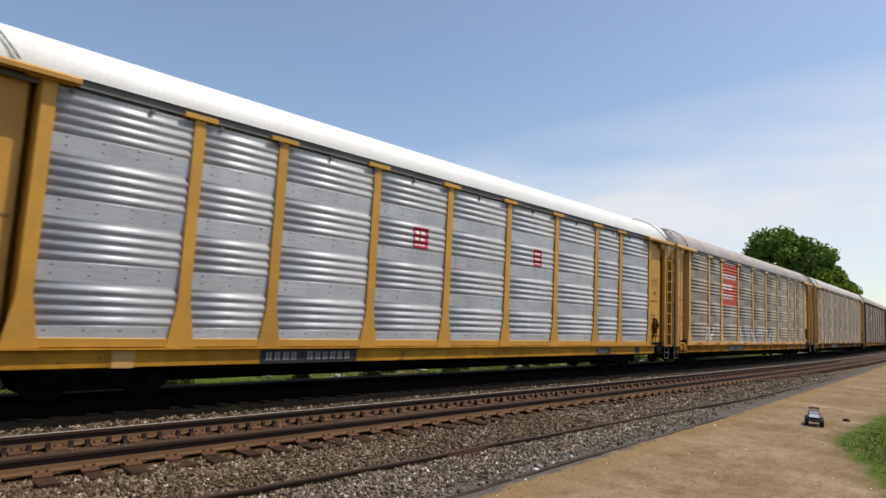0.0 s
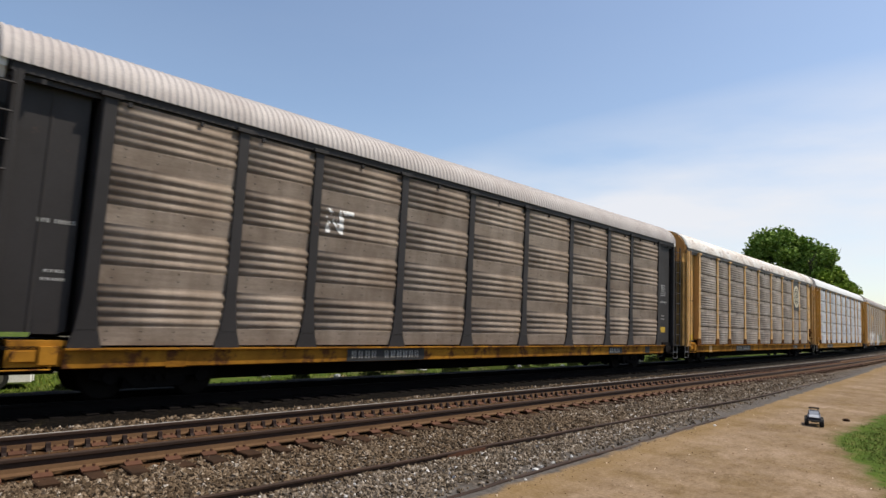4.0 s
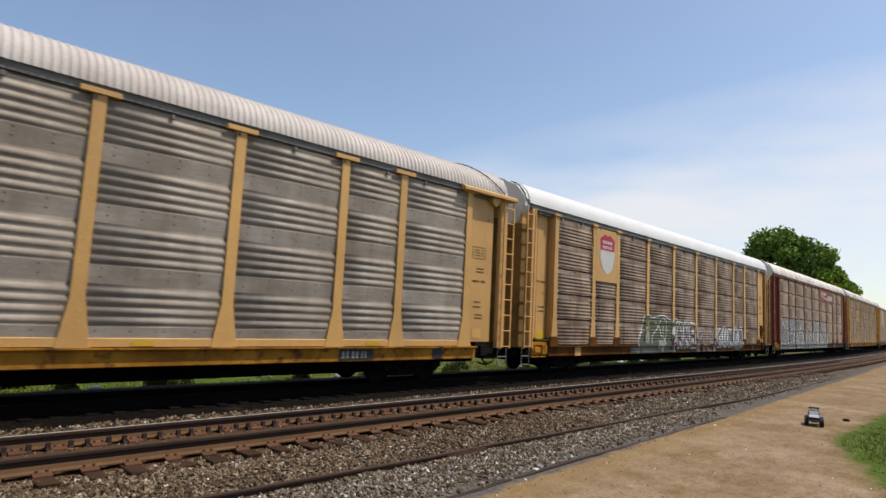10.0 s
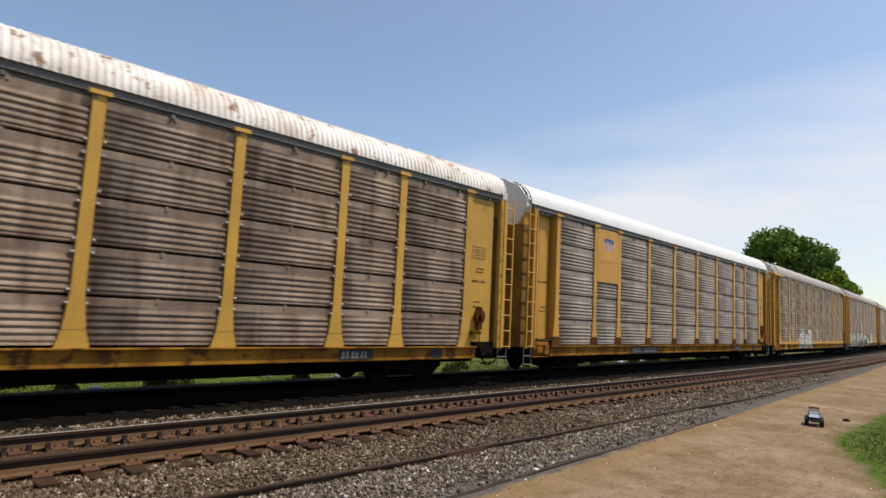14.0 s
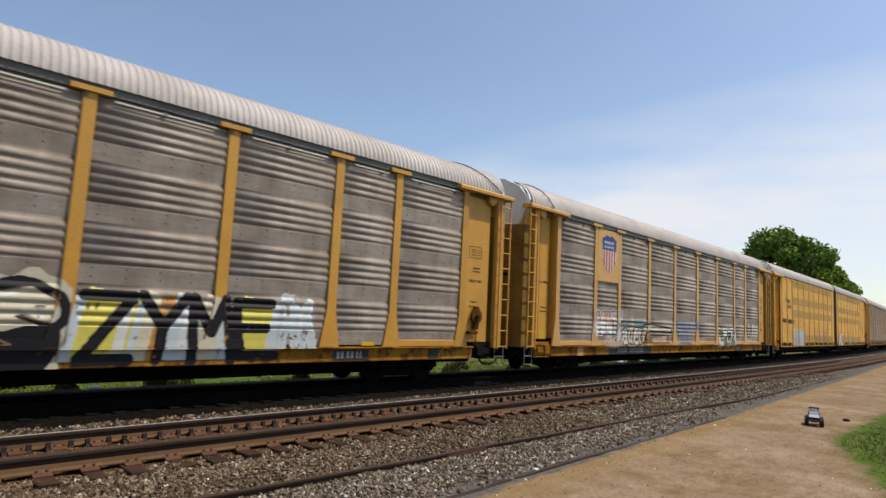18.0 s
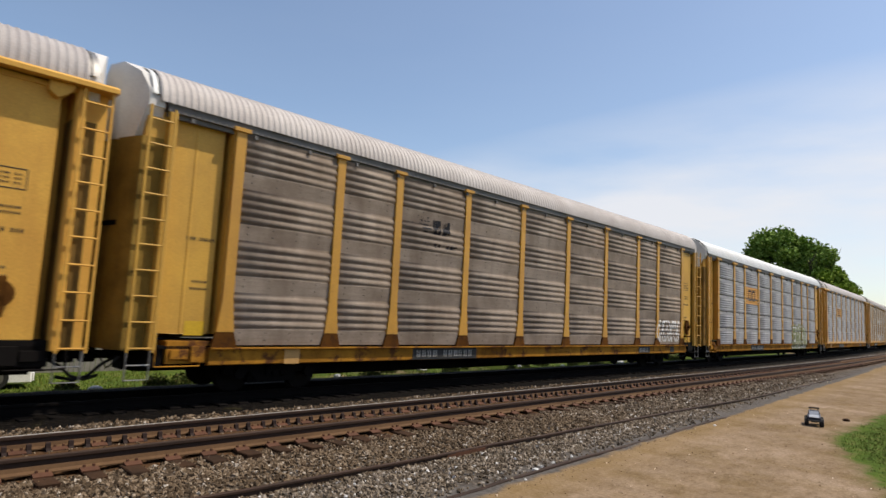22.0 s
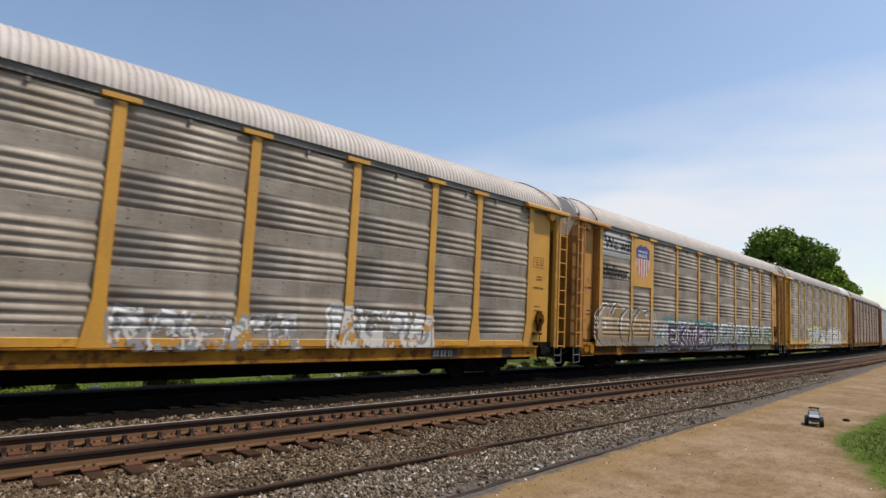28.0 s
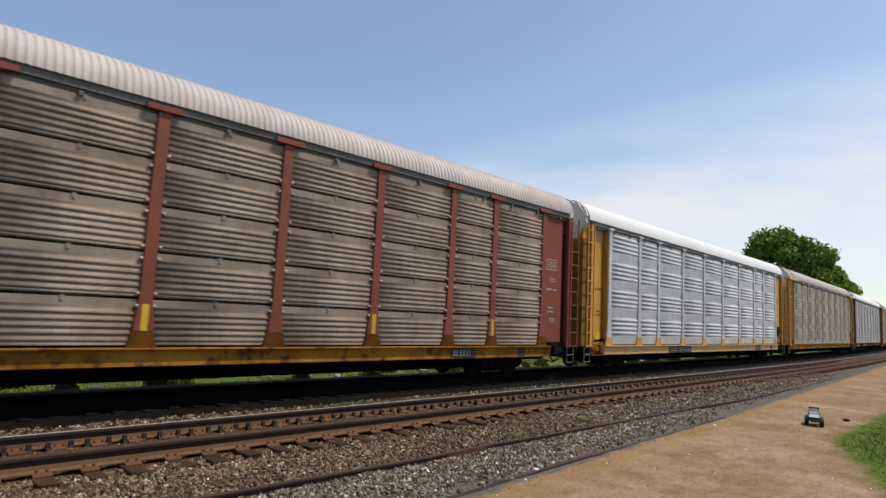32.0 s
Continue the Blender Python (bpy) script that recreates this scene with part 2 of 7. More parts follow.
# ---- auto-rack cars: car space has x across (+x to the viewer's side), y along, z up from the rail ----
HALF = 13.55                                              # half the body's length
BAYS = [1.70, 4.43, 6.42, 9.27, 12.12, 14.98, 17.83, 20.68, 22.67, 25.40]   # posts, from the leading end
Z0, Z1 = 1.08, 5.74                                       # foot and head of the side sheets
SKIN = 1.46


def rib_profile(pattern):
    """Points (z, x) of a side sheet's section."""
    pts = []
    if pattern == "bands":                                # four bands of four rounded ribs with plain strips between
        pts.append((Z0, 0.004))
        for i in range(4):
            top = 2.085 + 1.152 * i + (0.012 if i == 3 else 0.0)
            for j in range(3, -1, -1):
                c = top - 0.184 * j
                pts += ([(c - 0.11, 0.020)] if j == 3 else []) + [(c - 0.09, -0.004), (c - 0.066, 0.008), (c - 0.042, 0.027), (c - 0.012, 0.036), (c + 0.022, 0.032), (c + 0.058, 0.014)]
            pts += [(top + 0.09, -0.004), (top + 0.14, 0.0)]   # the strips lean out to a drip edge
        pts.append((Z1, 0.014))
    else:                                                 # five lapped sheets of five shallow ribs
        g = (Z1 - Z0) / 5
        for i in range(5):
            b = Z0 + g * i
            pts += [(b, 0.012), (b + 0.05, 0.012)]
            for j in range(5):
                z = b + 0.06 + 0.128 * j
                pts += [(z, 0.0), (z + 0.012, 0.016), (z + 0.026, 0.026), (z + 0.046, 0.026), (z + 0.082, 0.012), (z + 0.112, 0.0)]
            pts += [(b + g - 0.2, 0.012), (b + g - 0.047, 0.012), (b + g - 0.045, -0.17), (b + g - 0.002, -0.17)]
    return pts


PROFILE = {k: rib_profile(k) for k in ("bands", "sheets")}
PROFILE["flat"] = [(Z0, 0.0), (Z1, 0.0)]


def skin_x(pattern, z):
    p = PROFILE[pattern]
    return SKIN + float(np.interp(z, [q[0] for q in p], [q[1] for q in p]))


MESH = {}


def cached(key, make):
    if key not in MESH:
        MESH[key] = make()
    return MESH[key]


def sheet_mesh(pattern, width):
    def make():
        bm = bmesh.new()
        front = [[bm.verts.new((x, y, z)) for z, x in PROFILE[pattern]] for y in (-width / 2, width / 2)]
        rear = [[bm.verts.new((x - 0.02, y, z)) for z, x in PROFILE[pattern]] for y in (-width / 2, width / 2)]
        k = len(PROFILE[pattern])
        for i in range(k - 1):
            bm.faces.new((front[0][i], front[1][i], front[1][i + 1], front[0][i + 1]))
            bm.faces.new((rear[0][i], rear[0][i + 1], rear[1][i + 1], rear[1][i]))
            for e in (0, 1):
                bm.faces.new((front[e][i], front[e][i + 1], rear[e][i + 1], rear[e][i]))
        if pattern != "sheets":                           # rivets along the plain strips
            g = (Z1 - Z0) / 4
            for i in range(4):
                for y in np.arange(-width / 2 + 0.35, width / 2 - 0.1, 0.62):
                    for z in (Z0 + g * i + 0.11, Z0 + g * i + 0.27):
                        x = float(np.interp(z, [q[0] for q in PROFILE[pattern]], [q[1] for q in PROFILE[pattern]]))
                        n0 = len(bm.faces)
                        box(bm, x - 0.01, x + 0.004, y - 0.014, y + 0.014, z - 0.017, z + 0.017)
                        bm.faces.ensure_lookup_table()
                        for q in range(n0, len(bm.faces)):
                            bm.faces[q].material_index = 1
        else:                                             # bolted clips on the laps
            g = (Z1 - Z0) / 5
            for i in range(1, 6):
                z = Z0 + g * i - 0.06
                box(bm, 0.0, 0.03, -0.03, 0.03, z - 0.06, z + 0.04)
                if i < 5:                                 # bright lugs beside the posts
                    for s in (-1, 1):
                        for d in (-0.11, 0.13):
                            n0 = len(bm.faces)
                            box(bm, 0.0, 0.06, s * (width / 2 - 0.165) - 0.024, s * (width / 2 - 0.165) + 0.024, z + d - 0.03, z + d + 0.03)
                            bm.faces.ensure_lookup_table()
                            for q in range(n0, len(bm.faces)):
                                bm.faces[q].material_index = 1
        me = mesh_of(bm, "side_sheet")
        flags = []
        for p in me.polygons:                             # rounded ribs, flat strips
            zs = [me.vertices[i].co.z for i in p.vertices]
            flags.append(0.01 < max(zs) - min(zs) < 0.06)
        me.polygons.foreach_set("use_smooth", flags)
        me.materials.append(M["lug" if pattern == "sheets" else "rivet"])
        return me
    return cached(("sheet", pattern, round(width, 2)), make)


def post_mesh(style):
    def make():
        bm = bmesh.new()
        w = 0.12
        if style == "tee":                                # flat cap and wide flared foot
            prism(bm, [(-w, 5.80), (-w, 1.95), (-0.29, 1.03), (0.29, 1.03), (w, 1.95), (w, 5.80)], 0, SKIN - 0.01, 1.522)
            box(bm, SKIN, 1.575, -0.36, 0.36, 5.775, 5.88)
        else:                                             # narrow foot on a step, lugs at the laps
            prism(bm, [(-w, 5.78), (-w, 2.05), (-0.2, 1.36), (0.2, 1.36), (w, 2.05), (w, 5.78)], 0, SKIN - 0.01, 1.522)
            box(bm, SKIN, 1.57, -0.2, 0.2, 5.76, 5.85)
        return mesh_of(bm, "post", bevel=0.006)
    return cached(("post", style), make)


def cap_mesh():
    def make():
        bm = bmesh.new()
        box(bm, SKIN, 1.576, -0.36, 0.36, 5.772, 5.882)
        return mesh_of(bm, "post_cap", bevel=0.006)
    return cached("post_cap", make)


ROOF = [(1.545, 5.96), (1.53, 6.10), (1.47, 6.29), (1.36, 6.46), (1.20, 6.61), (1.0, 6.73), (0.76, 6.82), (0.5, 6.88), (0.25, 6.91)]
ROOF = ROOF + [(0.0, 6.92)] + [(-x, z) for x, z in ROOF[::-1]]


def rounded(line):
    """A line of points with its corners cut."""
    out = [line[0]]
    for (x0, z0), (x1, z1) in zip(line, line[1:]):
        out += [(0.75 * x0 + 0.25 * x1, 0.75 * z0 + 0.25 * z1), (0.25 * x0 + 0.75 * x1, 0.25 * z0 + 0.75 * z1)]
    return out + [line[-1]]


def roof_mesh(half, ribbed, lead=-0.08, rear=0.03):
    def make():
        bm = bmesh.new()
        arc = rounded(rounded(ROOF))
        ys, outs = [], []
        y, step = -half + lead, 0.148
        while y < half - rear:
            for d, o in ((0.0, 0.0), (0.026, 0.017), (0.062, 0.017), (0.088, 0.0)) if ribbed else ((0.0, 0.0), (0.02, 0.0012), (0.07, 0.0012), (0.09, 0.0)):
                if y + d < half - rear + 0.02:
                    ys.append(y + d)
                    outs.append(o)
            y += step
        rows = []
        for y, o in zip(ys, outs):
            row = []
            for i, (x, z) in enumerate(arc):
                a, b = arc[max(i - 1, 0)], arc[min(i + 1, len(arc) - 1)]
                d = Vector((b[0] - a[0], b[1] - a[1])).normalized()
                row.append(bm.verts.new((x + d.y * o, y, z - d.x * o)))
            rows.append(row)
        for p, q in zip(rows, rows[1:]):
            for i in range(len(arc) - 1):
                bm.faces.new((p[i], q[i], q[i + 1], p[i + 1]))
        return mesh_of(bm, "roof")
    return cached(("roof", half, ribbed, lead, rear), make)


def roof_cap_mesh():
    """The smooth end of a roof, behind the arched end plate."""
    def make():
        bm = bmesh.new()
        low = [(x * 0.985, z - 0.012) for x, z in ROOF if z > 6.05]
        rows = [[bm.verts.new((x, y, z)) for x, z in low] for y in (0.03, 0.34)]
        for i in range(len(low) - 1):
            bm.faces.new((rows[0][i], rows[1][i], rows[1][i + 1], rows[0][i + 1]))
        return mesh_of(bm, "roof_cap", smooth=True)
    return cached("roof_cap", make)


def fascia_mesh(half):
    def make():
        bm = bmesh.new()
        box(bm, 1.42, 1.505, -half + 0.1, half - 0.1, 5.80, 6.04)
        box(bm, 1.34, 1.43, -half + 0.1, half - 0.1, 5.70, 5.80)     # shaded slot over the sheets
        y = -half + 0.6
        while y < half - 0.4:                             # lashing eyes under the eave
            box(bm, 1.47, 1.53, y - 0.035, y + 0.035, 5.67, 5.76)
            y += 1.43
        return mesh_of(bm, "fascia")
    return cached(("fascia", half), make)


FACE = 1.478                                              # web of the side sill, under its top flange


def sill_mesh(half):
    def make():
        bm = bmesh.new()
        prism(bm, [(1.36, 0.64), (1.36, 1.03), (1.57, 1.03), (1.57, 1.0), (FACE, 0.985), (FACE, 0.67), (1.36, 0.64)], 1, -half + 1.40, half - 1.15)
        return mesh_of(bm, "side_sill")
    return cached(("sill", half), make)


def post_foot_mesh():
    def make():
        bm = bmesh.new()
        prism(bm, [(-0.2, 1.358), (-0.29, 1.032), (0.29, 1.032), (0.2, 1.358)], 0, SKIN, 1.518)
        return mesh_of(bm, "sill_gusset")
    return cached("gusset", make)


def kick_mesh(width):
    def make():
        bm = bmesh.new()
        box(bm, 1.44, 1.51, -width / 2 + 0.22, width / 2 - 0.22, 1.045, 1.215)
        return mesh_of(bm, "kick_strip", bevel=0.008)
    return cached(("kick", round(width, 2)), make)


def end_panel_mesh(rear):
    def make():
        bm = bmesh.new()
        if rear:                                          # a deep slot behind the ladder, then the panel
            prism(bm, [(1.48, 0.55), (1.48, 0.60), (0.88, 0.60), (0.88, 0.80), (1.40, 0.81), (1.40, 1.99), (0.82, 1.99), (0.82, 0.55)], 2, 1.16, 5.80)
            return mesh_of(bm, "end_panel", bevel=0.012)
        prism(bm, [(1.28, 0.30), (1.28, 0.80), (1.295, 0.81), (1.295, 0.84), (1.28, 0.85), (1.28, 1.43), (0.80, 1.44), (0.80, 1.54), (1.46, 1.555), (1.46, 1.58), (0.70, 1.58), (0.70, 0.30)], 2, 1.30, 5.80)
        return mesh_of(bm, "end_panel", bevel=0.012)
    return cached(("end_panel", rear), make)


def end_block_mesh():
    """Casting and grab irons under the end panel."""
    def make():
        bm = bmesh.new()
        box(bm, 1.22, 1.50, 1.02, 1.30, 0.74, 1.06)
        box(bm, 0.9, 1.40, 0.55, 1.45, 0.70, 1.16)
        box(bm, 1.30, 1.46, 0.62, 0.98, 0.80, 0.98)
        tube(bm, [(1.50, 0.3, 0.98), (1.52, 0.3, 0.66), (1.52, 1.2, 0.66), (1.50, 1.2, 0.76)], 0.017, 5)
        return mesh_of(bm, "end_block", bevel=0.012)
    return cached("end_block", make)


def corner_mesh():
    def make():
        bm = bmesh.new()
        prism(bm, [(1.10, 0.03), (1.36, 0.03), (1.36, 0.40), (1.52, 0.42), (1.52, 0.58), (1.10, 0.58)], 2, 0.98, 5.80)
        return mesh_of(bm, "corner_post", bevel=0.008)
    return cached("corner", make)


def strip_mesh(width):
    def make():
        bm = bmesh.new()
        box(bm, 1.50, 1.53, -width / 2 + 0.42, width / 2 - 0.42, 5.69, 5.725)
        return mesh_of(bm, "eave_strip")
    return cached(("strip", round(width, 2)), make)


def bracket_mesh(reach):
    def make():
        bm = bmesh.new()
        prism(bm, [(1.2, 5.80), (1.70, 5.80), (1.70, 5.90), (1.62, 5.95), (1.2, 5.95)], 1, -0.06, reach)
        prism(bm, [(0.62, 5.80), (1.05, 5.80), (1.05, 5.62), (0.9, 5.50), (0.72, 5.62)], 0, 1.36, 1.56)
        return mesh_of(bm, "eave_bracket", bevel=0.01)
    return cached(("bracket", reach), make)


def stile_mesh():
    def make():
        bm = bmesh.new()
        box(bm, 1.585, 1.625, 0.0, 0.045, 0.95, 5.82)
        return mesh_of(bm, "stile")
    return cached("stile", make)


def rung_mesh():
    def make():
        bm = bmesh.new()
        tube(bm, [(1.605, 0.0, 0), (1.605, 0.51, 0)], 0.02, 5)
        return mesh_of(bm, "rung")
    return cached("rung", make)


def bulge(x):
    """How far the rounded end of a car stands out."""
    return 0.02 - 0.40 * (1 - abs(x / 1.55) ** 1.6)


def door_mesh(upper):
    def make():
        bm = bmesh.new()
        if upper:                                         # arched plate that closes the roof's end
            top = [(1.47, 6.02), (1.44, 6.20), (1.16, 6.58), (0.62, 6.86), (0.0, 6.93), (-0.62, 6.86), (-1.16, 6.58), (-1.44, 6.20), (-1.47, 6.02)]
            rows = [[bm.verts.new((x, 0.30 if back else bulge(x), z)) for x, t in top for z in (5.2 if abs(x) < 1.42 else 5.84, t)] for back in (0, 1)]
            k = len(rows[0])
            for i in range(0, k - 2, 2):
                for r in rows:
                    bm.faces.new((r[i], r[i + 1], r[i + 3], r[i + 2]))
                for j in (0, 1):
                    bm.faces.new((rows[0][i + j], rows[0][i + j + 2], rows[1][i + j + 2], rows[1][i + j]))
            for i in (0, k - 2):
                bm.faces.new((rows[0][i], rows[0][i + 1], rows[1][i + 1], rows[1][i]))
            return mesh_of(bm, "end_arch")
        else:
            front = []
            for i in range(13):
                x = -1.38 + 2.76 * i / 12
                front += [(x, bulge(x))] if i % 3 else [(x - 0.02, bulge(x)), (x, bulge(x) + 0.03), (x + 0.02, bulge(x))]
            prism(bm, front + [(1.40, 0.36), (-1.40, 0.36)], 2, 0.98, 5.22)
            return mesh_of(bm, "end_door")
    return cached(("door", upper), make)


def lock_mesh():
    def make():
        bm = bmesh.new()
        prism(bm, [(0.1, bulge(0.1) - 0.03), (0.9, bulge(0.9) - 0.03), (0.9, bulge(0.9) + 0.05), (0.1, bulge(0.1) + 0.05)], 2, 3.42, 3.52)
        return mesh_of(bm, "lock_bar")
    return cached("lock", make)


def hood_mesh():
    def make():
        bm = bmesh.new()
        tube(bm, [(x * 0.975, 0.15, z - 0.022) for x, z in ROOF if z > 6.0], 0.026, 5)
        return mesh_of(bm, "roof_edge_trim")
    return cached("hood", make)


def cable_mesh(lean):
    """A cable from the eave up over the roof, its top further ahead than its foot."""
    def make():
        bm = bmesh.new()
        arc = [p for p in ROOF if p[0] > -0.3]
        tube(bm, [(x * 1.02 + 0.01, -lean * (z - 5.96) / 0.96, z + 0.03) for x, z in arc], 0.016, 5)
        return mesh_of(bm, "roof_cable", smooth=True)
    return cached(("cable", lean), make)


def frame_mesh(half):
    def make():
        bm = bmesh.new()
        box(bm, -0.33, 0.33, -half + 3.4, half - 3.4, 0.24, 1.0)
        box(bm, -0.3, 0.3, -half + 0.1, half - 0.1, 0.5, 0.99)
        for s in (-1, 1):                                 # draft gear, end sill and brake rods
            a, b = sorted((s * (half - 0.25), s * (half - 1.5)))
            box(bm, -0.55, 0.55, a, b, 0.48, 0.99)
            a, b = sorted((s * (half - 0.2), s * (half - 0.5)))
            box(bm, -1.35, 1.35, a, b, 0.62, 1.0)
            tube(bm, [(1.0, s * (half - 0.6), 0.75), (0.9, s * (half - 2.0), 0.55), (0.9, s * (half - 6.0), 0.62)], 0.035, 5)
        box(bm, -1.40, 1.40, -half + 0.3, half - 0.3, 1.0, 1.06)
        y = -half + 1.2
        while y < half - 1:
            box(bm, -1.38, 1.38, y - 0.06, y + 0.06, 0.68, 1.0)
            y += 2.35
        box(bm, 0.5, 1.05, -3.0, -1.6, 0.5, 0.95)         # brake reservoir and rods
        drum(bm, -1.0, -0.5, 1.6, 0.72, 0.24, 12)
        tube(bm, [(1.2, -half + 2, 0.72), (1.2, half - 2, 0.72)], 0.03, 5)
        return mesh_of(bm, "underframe")
    return cached(("frame", half), make)


def truck_frame_mesh():
    def make():
        bm = bmesh.new()
        for s in (-1, 1):
            a, b = sorted((s * 0.92, s * 1.10))
            prism(bm, [(-1.25, 0.42), (-1.22, 0.60), (-0.75, 0.66), (-0.35, 0.74), (0.35, 0.74), (0.75, 0.66), (1.22, 0.60), (1.25, 0.42), (1.0, 0.36), (0.62, 0.46),
                       (0.42, 0.22), (-0.42, 0.22), (-0.62, 0.46), (-1.0, 0.36)], 0, a, b)
            a, b = sorted((s * 1.08, s * 1.20))
            for y in (-0.89, 0.89):
                drum(bm, a, b, y, 0.44, 0.14, 10)
            for y in (-0.2, 0.0, 0.2):                    # springs
                drum(bm, a - 0.02, b - 0.02, y, 0.42, 0.075, 8)
        box(bm, -1.15, 1.15, -0.24, 0.24, 0.46, 0.60)
        box(bm, -1.04, 1.04, -0.62, 0.62, 0.20, 0.98)       # brake rigging and bolster fill the middle
        box(bm, -0.95, 0.95, -1.3, 1.3, 0.62, 0.98)
        return mesh_of(bm, "truck_frame", bevel=0.01)
    return cached("truck", make)


def wheel_mesh():
    def make():
        bm = bmesh.new()
        drum(bm, 0.675, 0.705, 0, 0, 0.455, 28)
        drum(bm, 0.70, 0.80, 0, 0, 0.42, 28)
        drum(bm, 0.80, 0.83, 0, 0, 0.12, 12)
        return mesh_of(bm, "wheel")
    return cached("wheel", make)


def axle_mesh():
    def make():
        bm = bmesh.new()
        drum(bm, -1.12, 1.12, 0, 0, 0.08, 10)
        return mesh_of(bm, "axle")
    return cached("axle", make)


def coupler_mesh():
    def make():
        bm = bmesh.new()
        box(bm, -0.09, 0.09, -0.55, 0.6, 0.72, 0.88)
        prism(bm, [(-0.2, -0.55), (-0.22, -0.80), (-0.06, -0.86), (0.04, -0.72), (0.2, -0.78), (0.2, -0.50)], 2, 0.66, 0.94)
        return mesh_of(bm, "coupler", bevel=0.015)
    return cached("coupler", make)


def hose_mesh():
    def make():
        bm = bmesh.new()
        tube(bm, [(0.45, 0.2, 0.80), (0.48, -0.1, 0.62), (0.5, -0.3, 0.42), (0.42, -0.55, 0.34), (0.3, -0.82, 0.40)], 0.032, 6)
        tube(bm, [(1.3, -0.02, 0.86), (0.9, -0.1, 0.60), (0.5, -0.16, 0.84), (0.1, -0.3, 0.95)], 0.016, 5)
        return mesh_of(bm, "brake_hose", smooth=True)
    return cached("hose", make)


def step_mesh():
    def make():
        bm = bmesh.new()
        tube(bm, [(1.5, 0.05, 0.98), (1.5, 0.05, 0.42), (1.5, 0.48, 0.42), (1.5, 0.48, 0.98)], 0.02, 5)
        tube(bm, [(1.5, 0.05, 0.70), (1.5, 0.48, 0.70)], 0.018, 5)
        return mesh_of(bm, "stirrup_step")
    return cached("step", make)


def brake_mesh():
    def make():
        bm = bmesh.new()
        drum(bm, 1.40, 1.46, 1.0, 1.95, 0.24, 16)
        drum(bm, 1.38, 1.56, 1.0, 1.95, 0.07, 10)
        box(bm, 1.36, 1.46, 0.9, 1.1, 1.55, 2.25)
        box(bm, 1.36, 1.62, 1.1, 1.5, 1.42, 1.50)         # platform
        tube(bm, [(1.42, 1.0, 1.6), (1.40, 0.95, 1.2), (1.42, 0.9, 0.95)], 0.02, 5)
        return mesh_of(bm, "hand_brake", bevel=0.008)
    return cached("brake", make)


def plate_mesh(w, h):
    def make():
        bm = bmesh.new()
        box(bm, 0, 0.006, -w / 2, w / 2, -h / 2, h / 2)
        return mesh_of(bm, "placard")
    return cached(("plate", round(w, 3), round(h, 3)), make)


def stencil_mesh():
    def make():
        bm = bmesh.new()
        for a, b, c, d in ((-0.3, 0.3, 0.17, 0.185), (-0.3, 0.3, -0.185, -0.17), (-0.3, -0.285, -0.17, 0.17), (0.285, 0.3, -0.17, 0.17)):
            box(bm, 0.0, 0.004, a, b, c, d)
        return mesh_of(bm, "stencil_frame")
    return cached("stencil", make)


def bars_mesh(w, h, count, seed):
    """Plain bars of the size of lettering that cannot be read or is a number."""
    def make():
        r = random.Random(seed)
        bm = bmesh.new()
        step = w / count
        for i in range(count):
            if count > 6 and i == count // 2 - 1:
                continue
            y = -w / 2 + step * i
            k = r.uniform(0.16, 0.24)
            box(bm, 0.006, 0.010, y, y + step * k, -h / 2, h / 2)
            box(bm, 0.006, 0.010, y + step * (k + 0.2), y + step * (2 * k + 0.2), -h / 2, h / 2)
        return mesh_of(bm, "lettering")
    return cached(("bars", w, h, count, seed), make)


def letters(me, mat, car, m, label=""):
    tagged(put("lettering", me, mat, car, m, label), kind="stuff")


def ladder(car, mat, m):
    top = put("ladder", stile_mesh(), mat, car, m, "steel end ladder with round rungs")
    put("stile", stile_mesh(), mat, top, pose(0, 0.47, 0))
    for i in range(10):
        put("rung", rung_mesh(), mat, top, pose(0, 0, 1.03 + 0.502 * i))


def truck(car, y):
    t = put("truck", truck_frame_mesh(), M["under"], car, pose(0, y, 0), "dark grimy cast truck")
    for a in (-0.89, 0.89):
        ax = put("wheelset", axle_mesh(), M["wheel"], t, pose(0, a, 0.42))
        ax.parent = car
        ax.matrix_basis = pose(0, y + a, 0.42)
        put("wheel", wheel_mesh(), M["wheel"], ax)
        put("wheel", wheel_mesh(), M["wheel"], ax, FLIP)


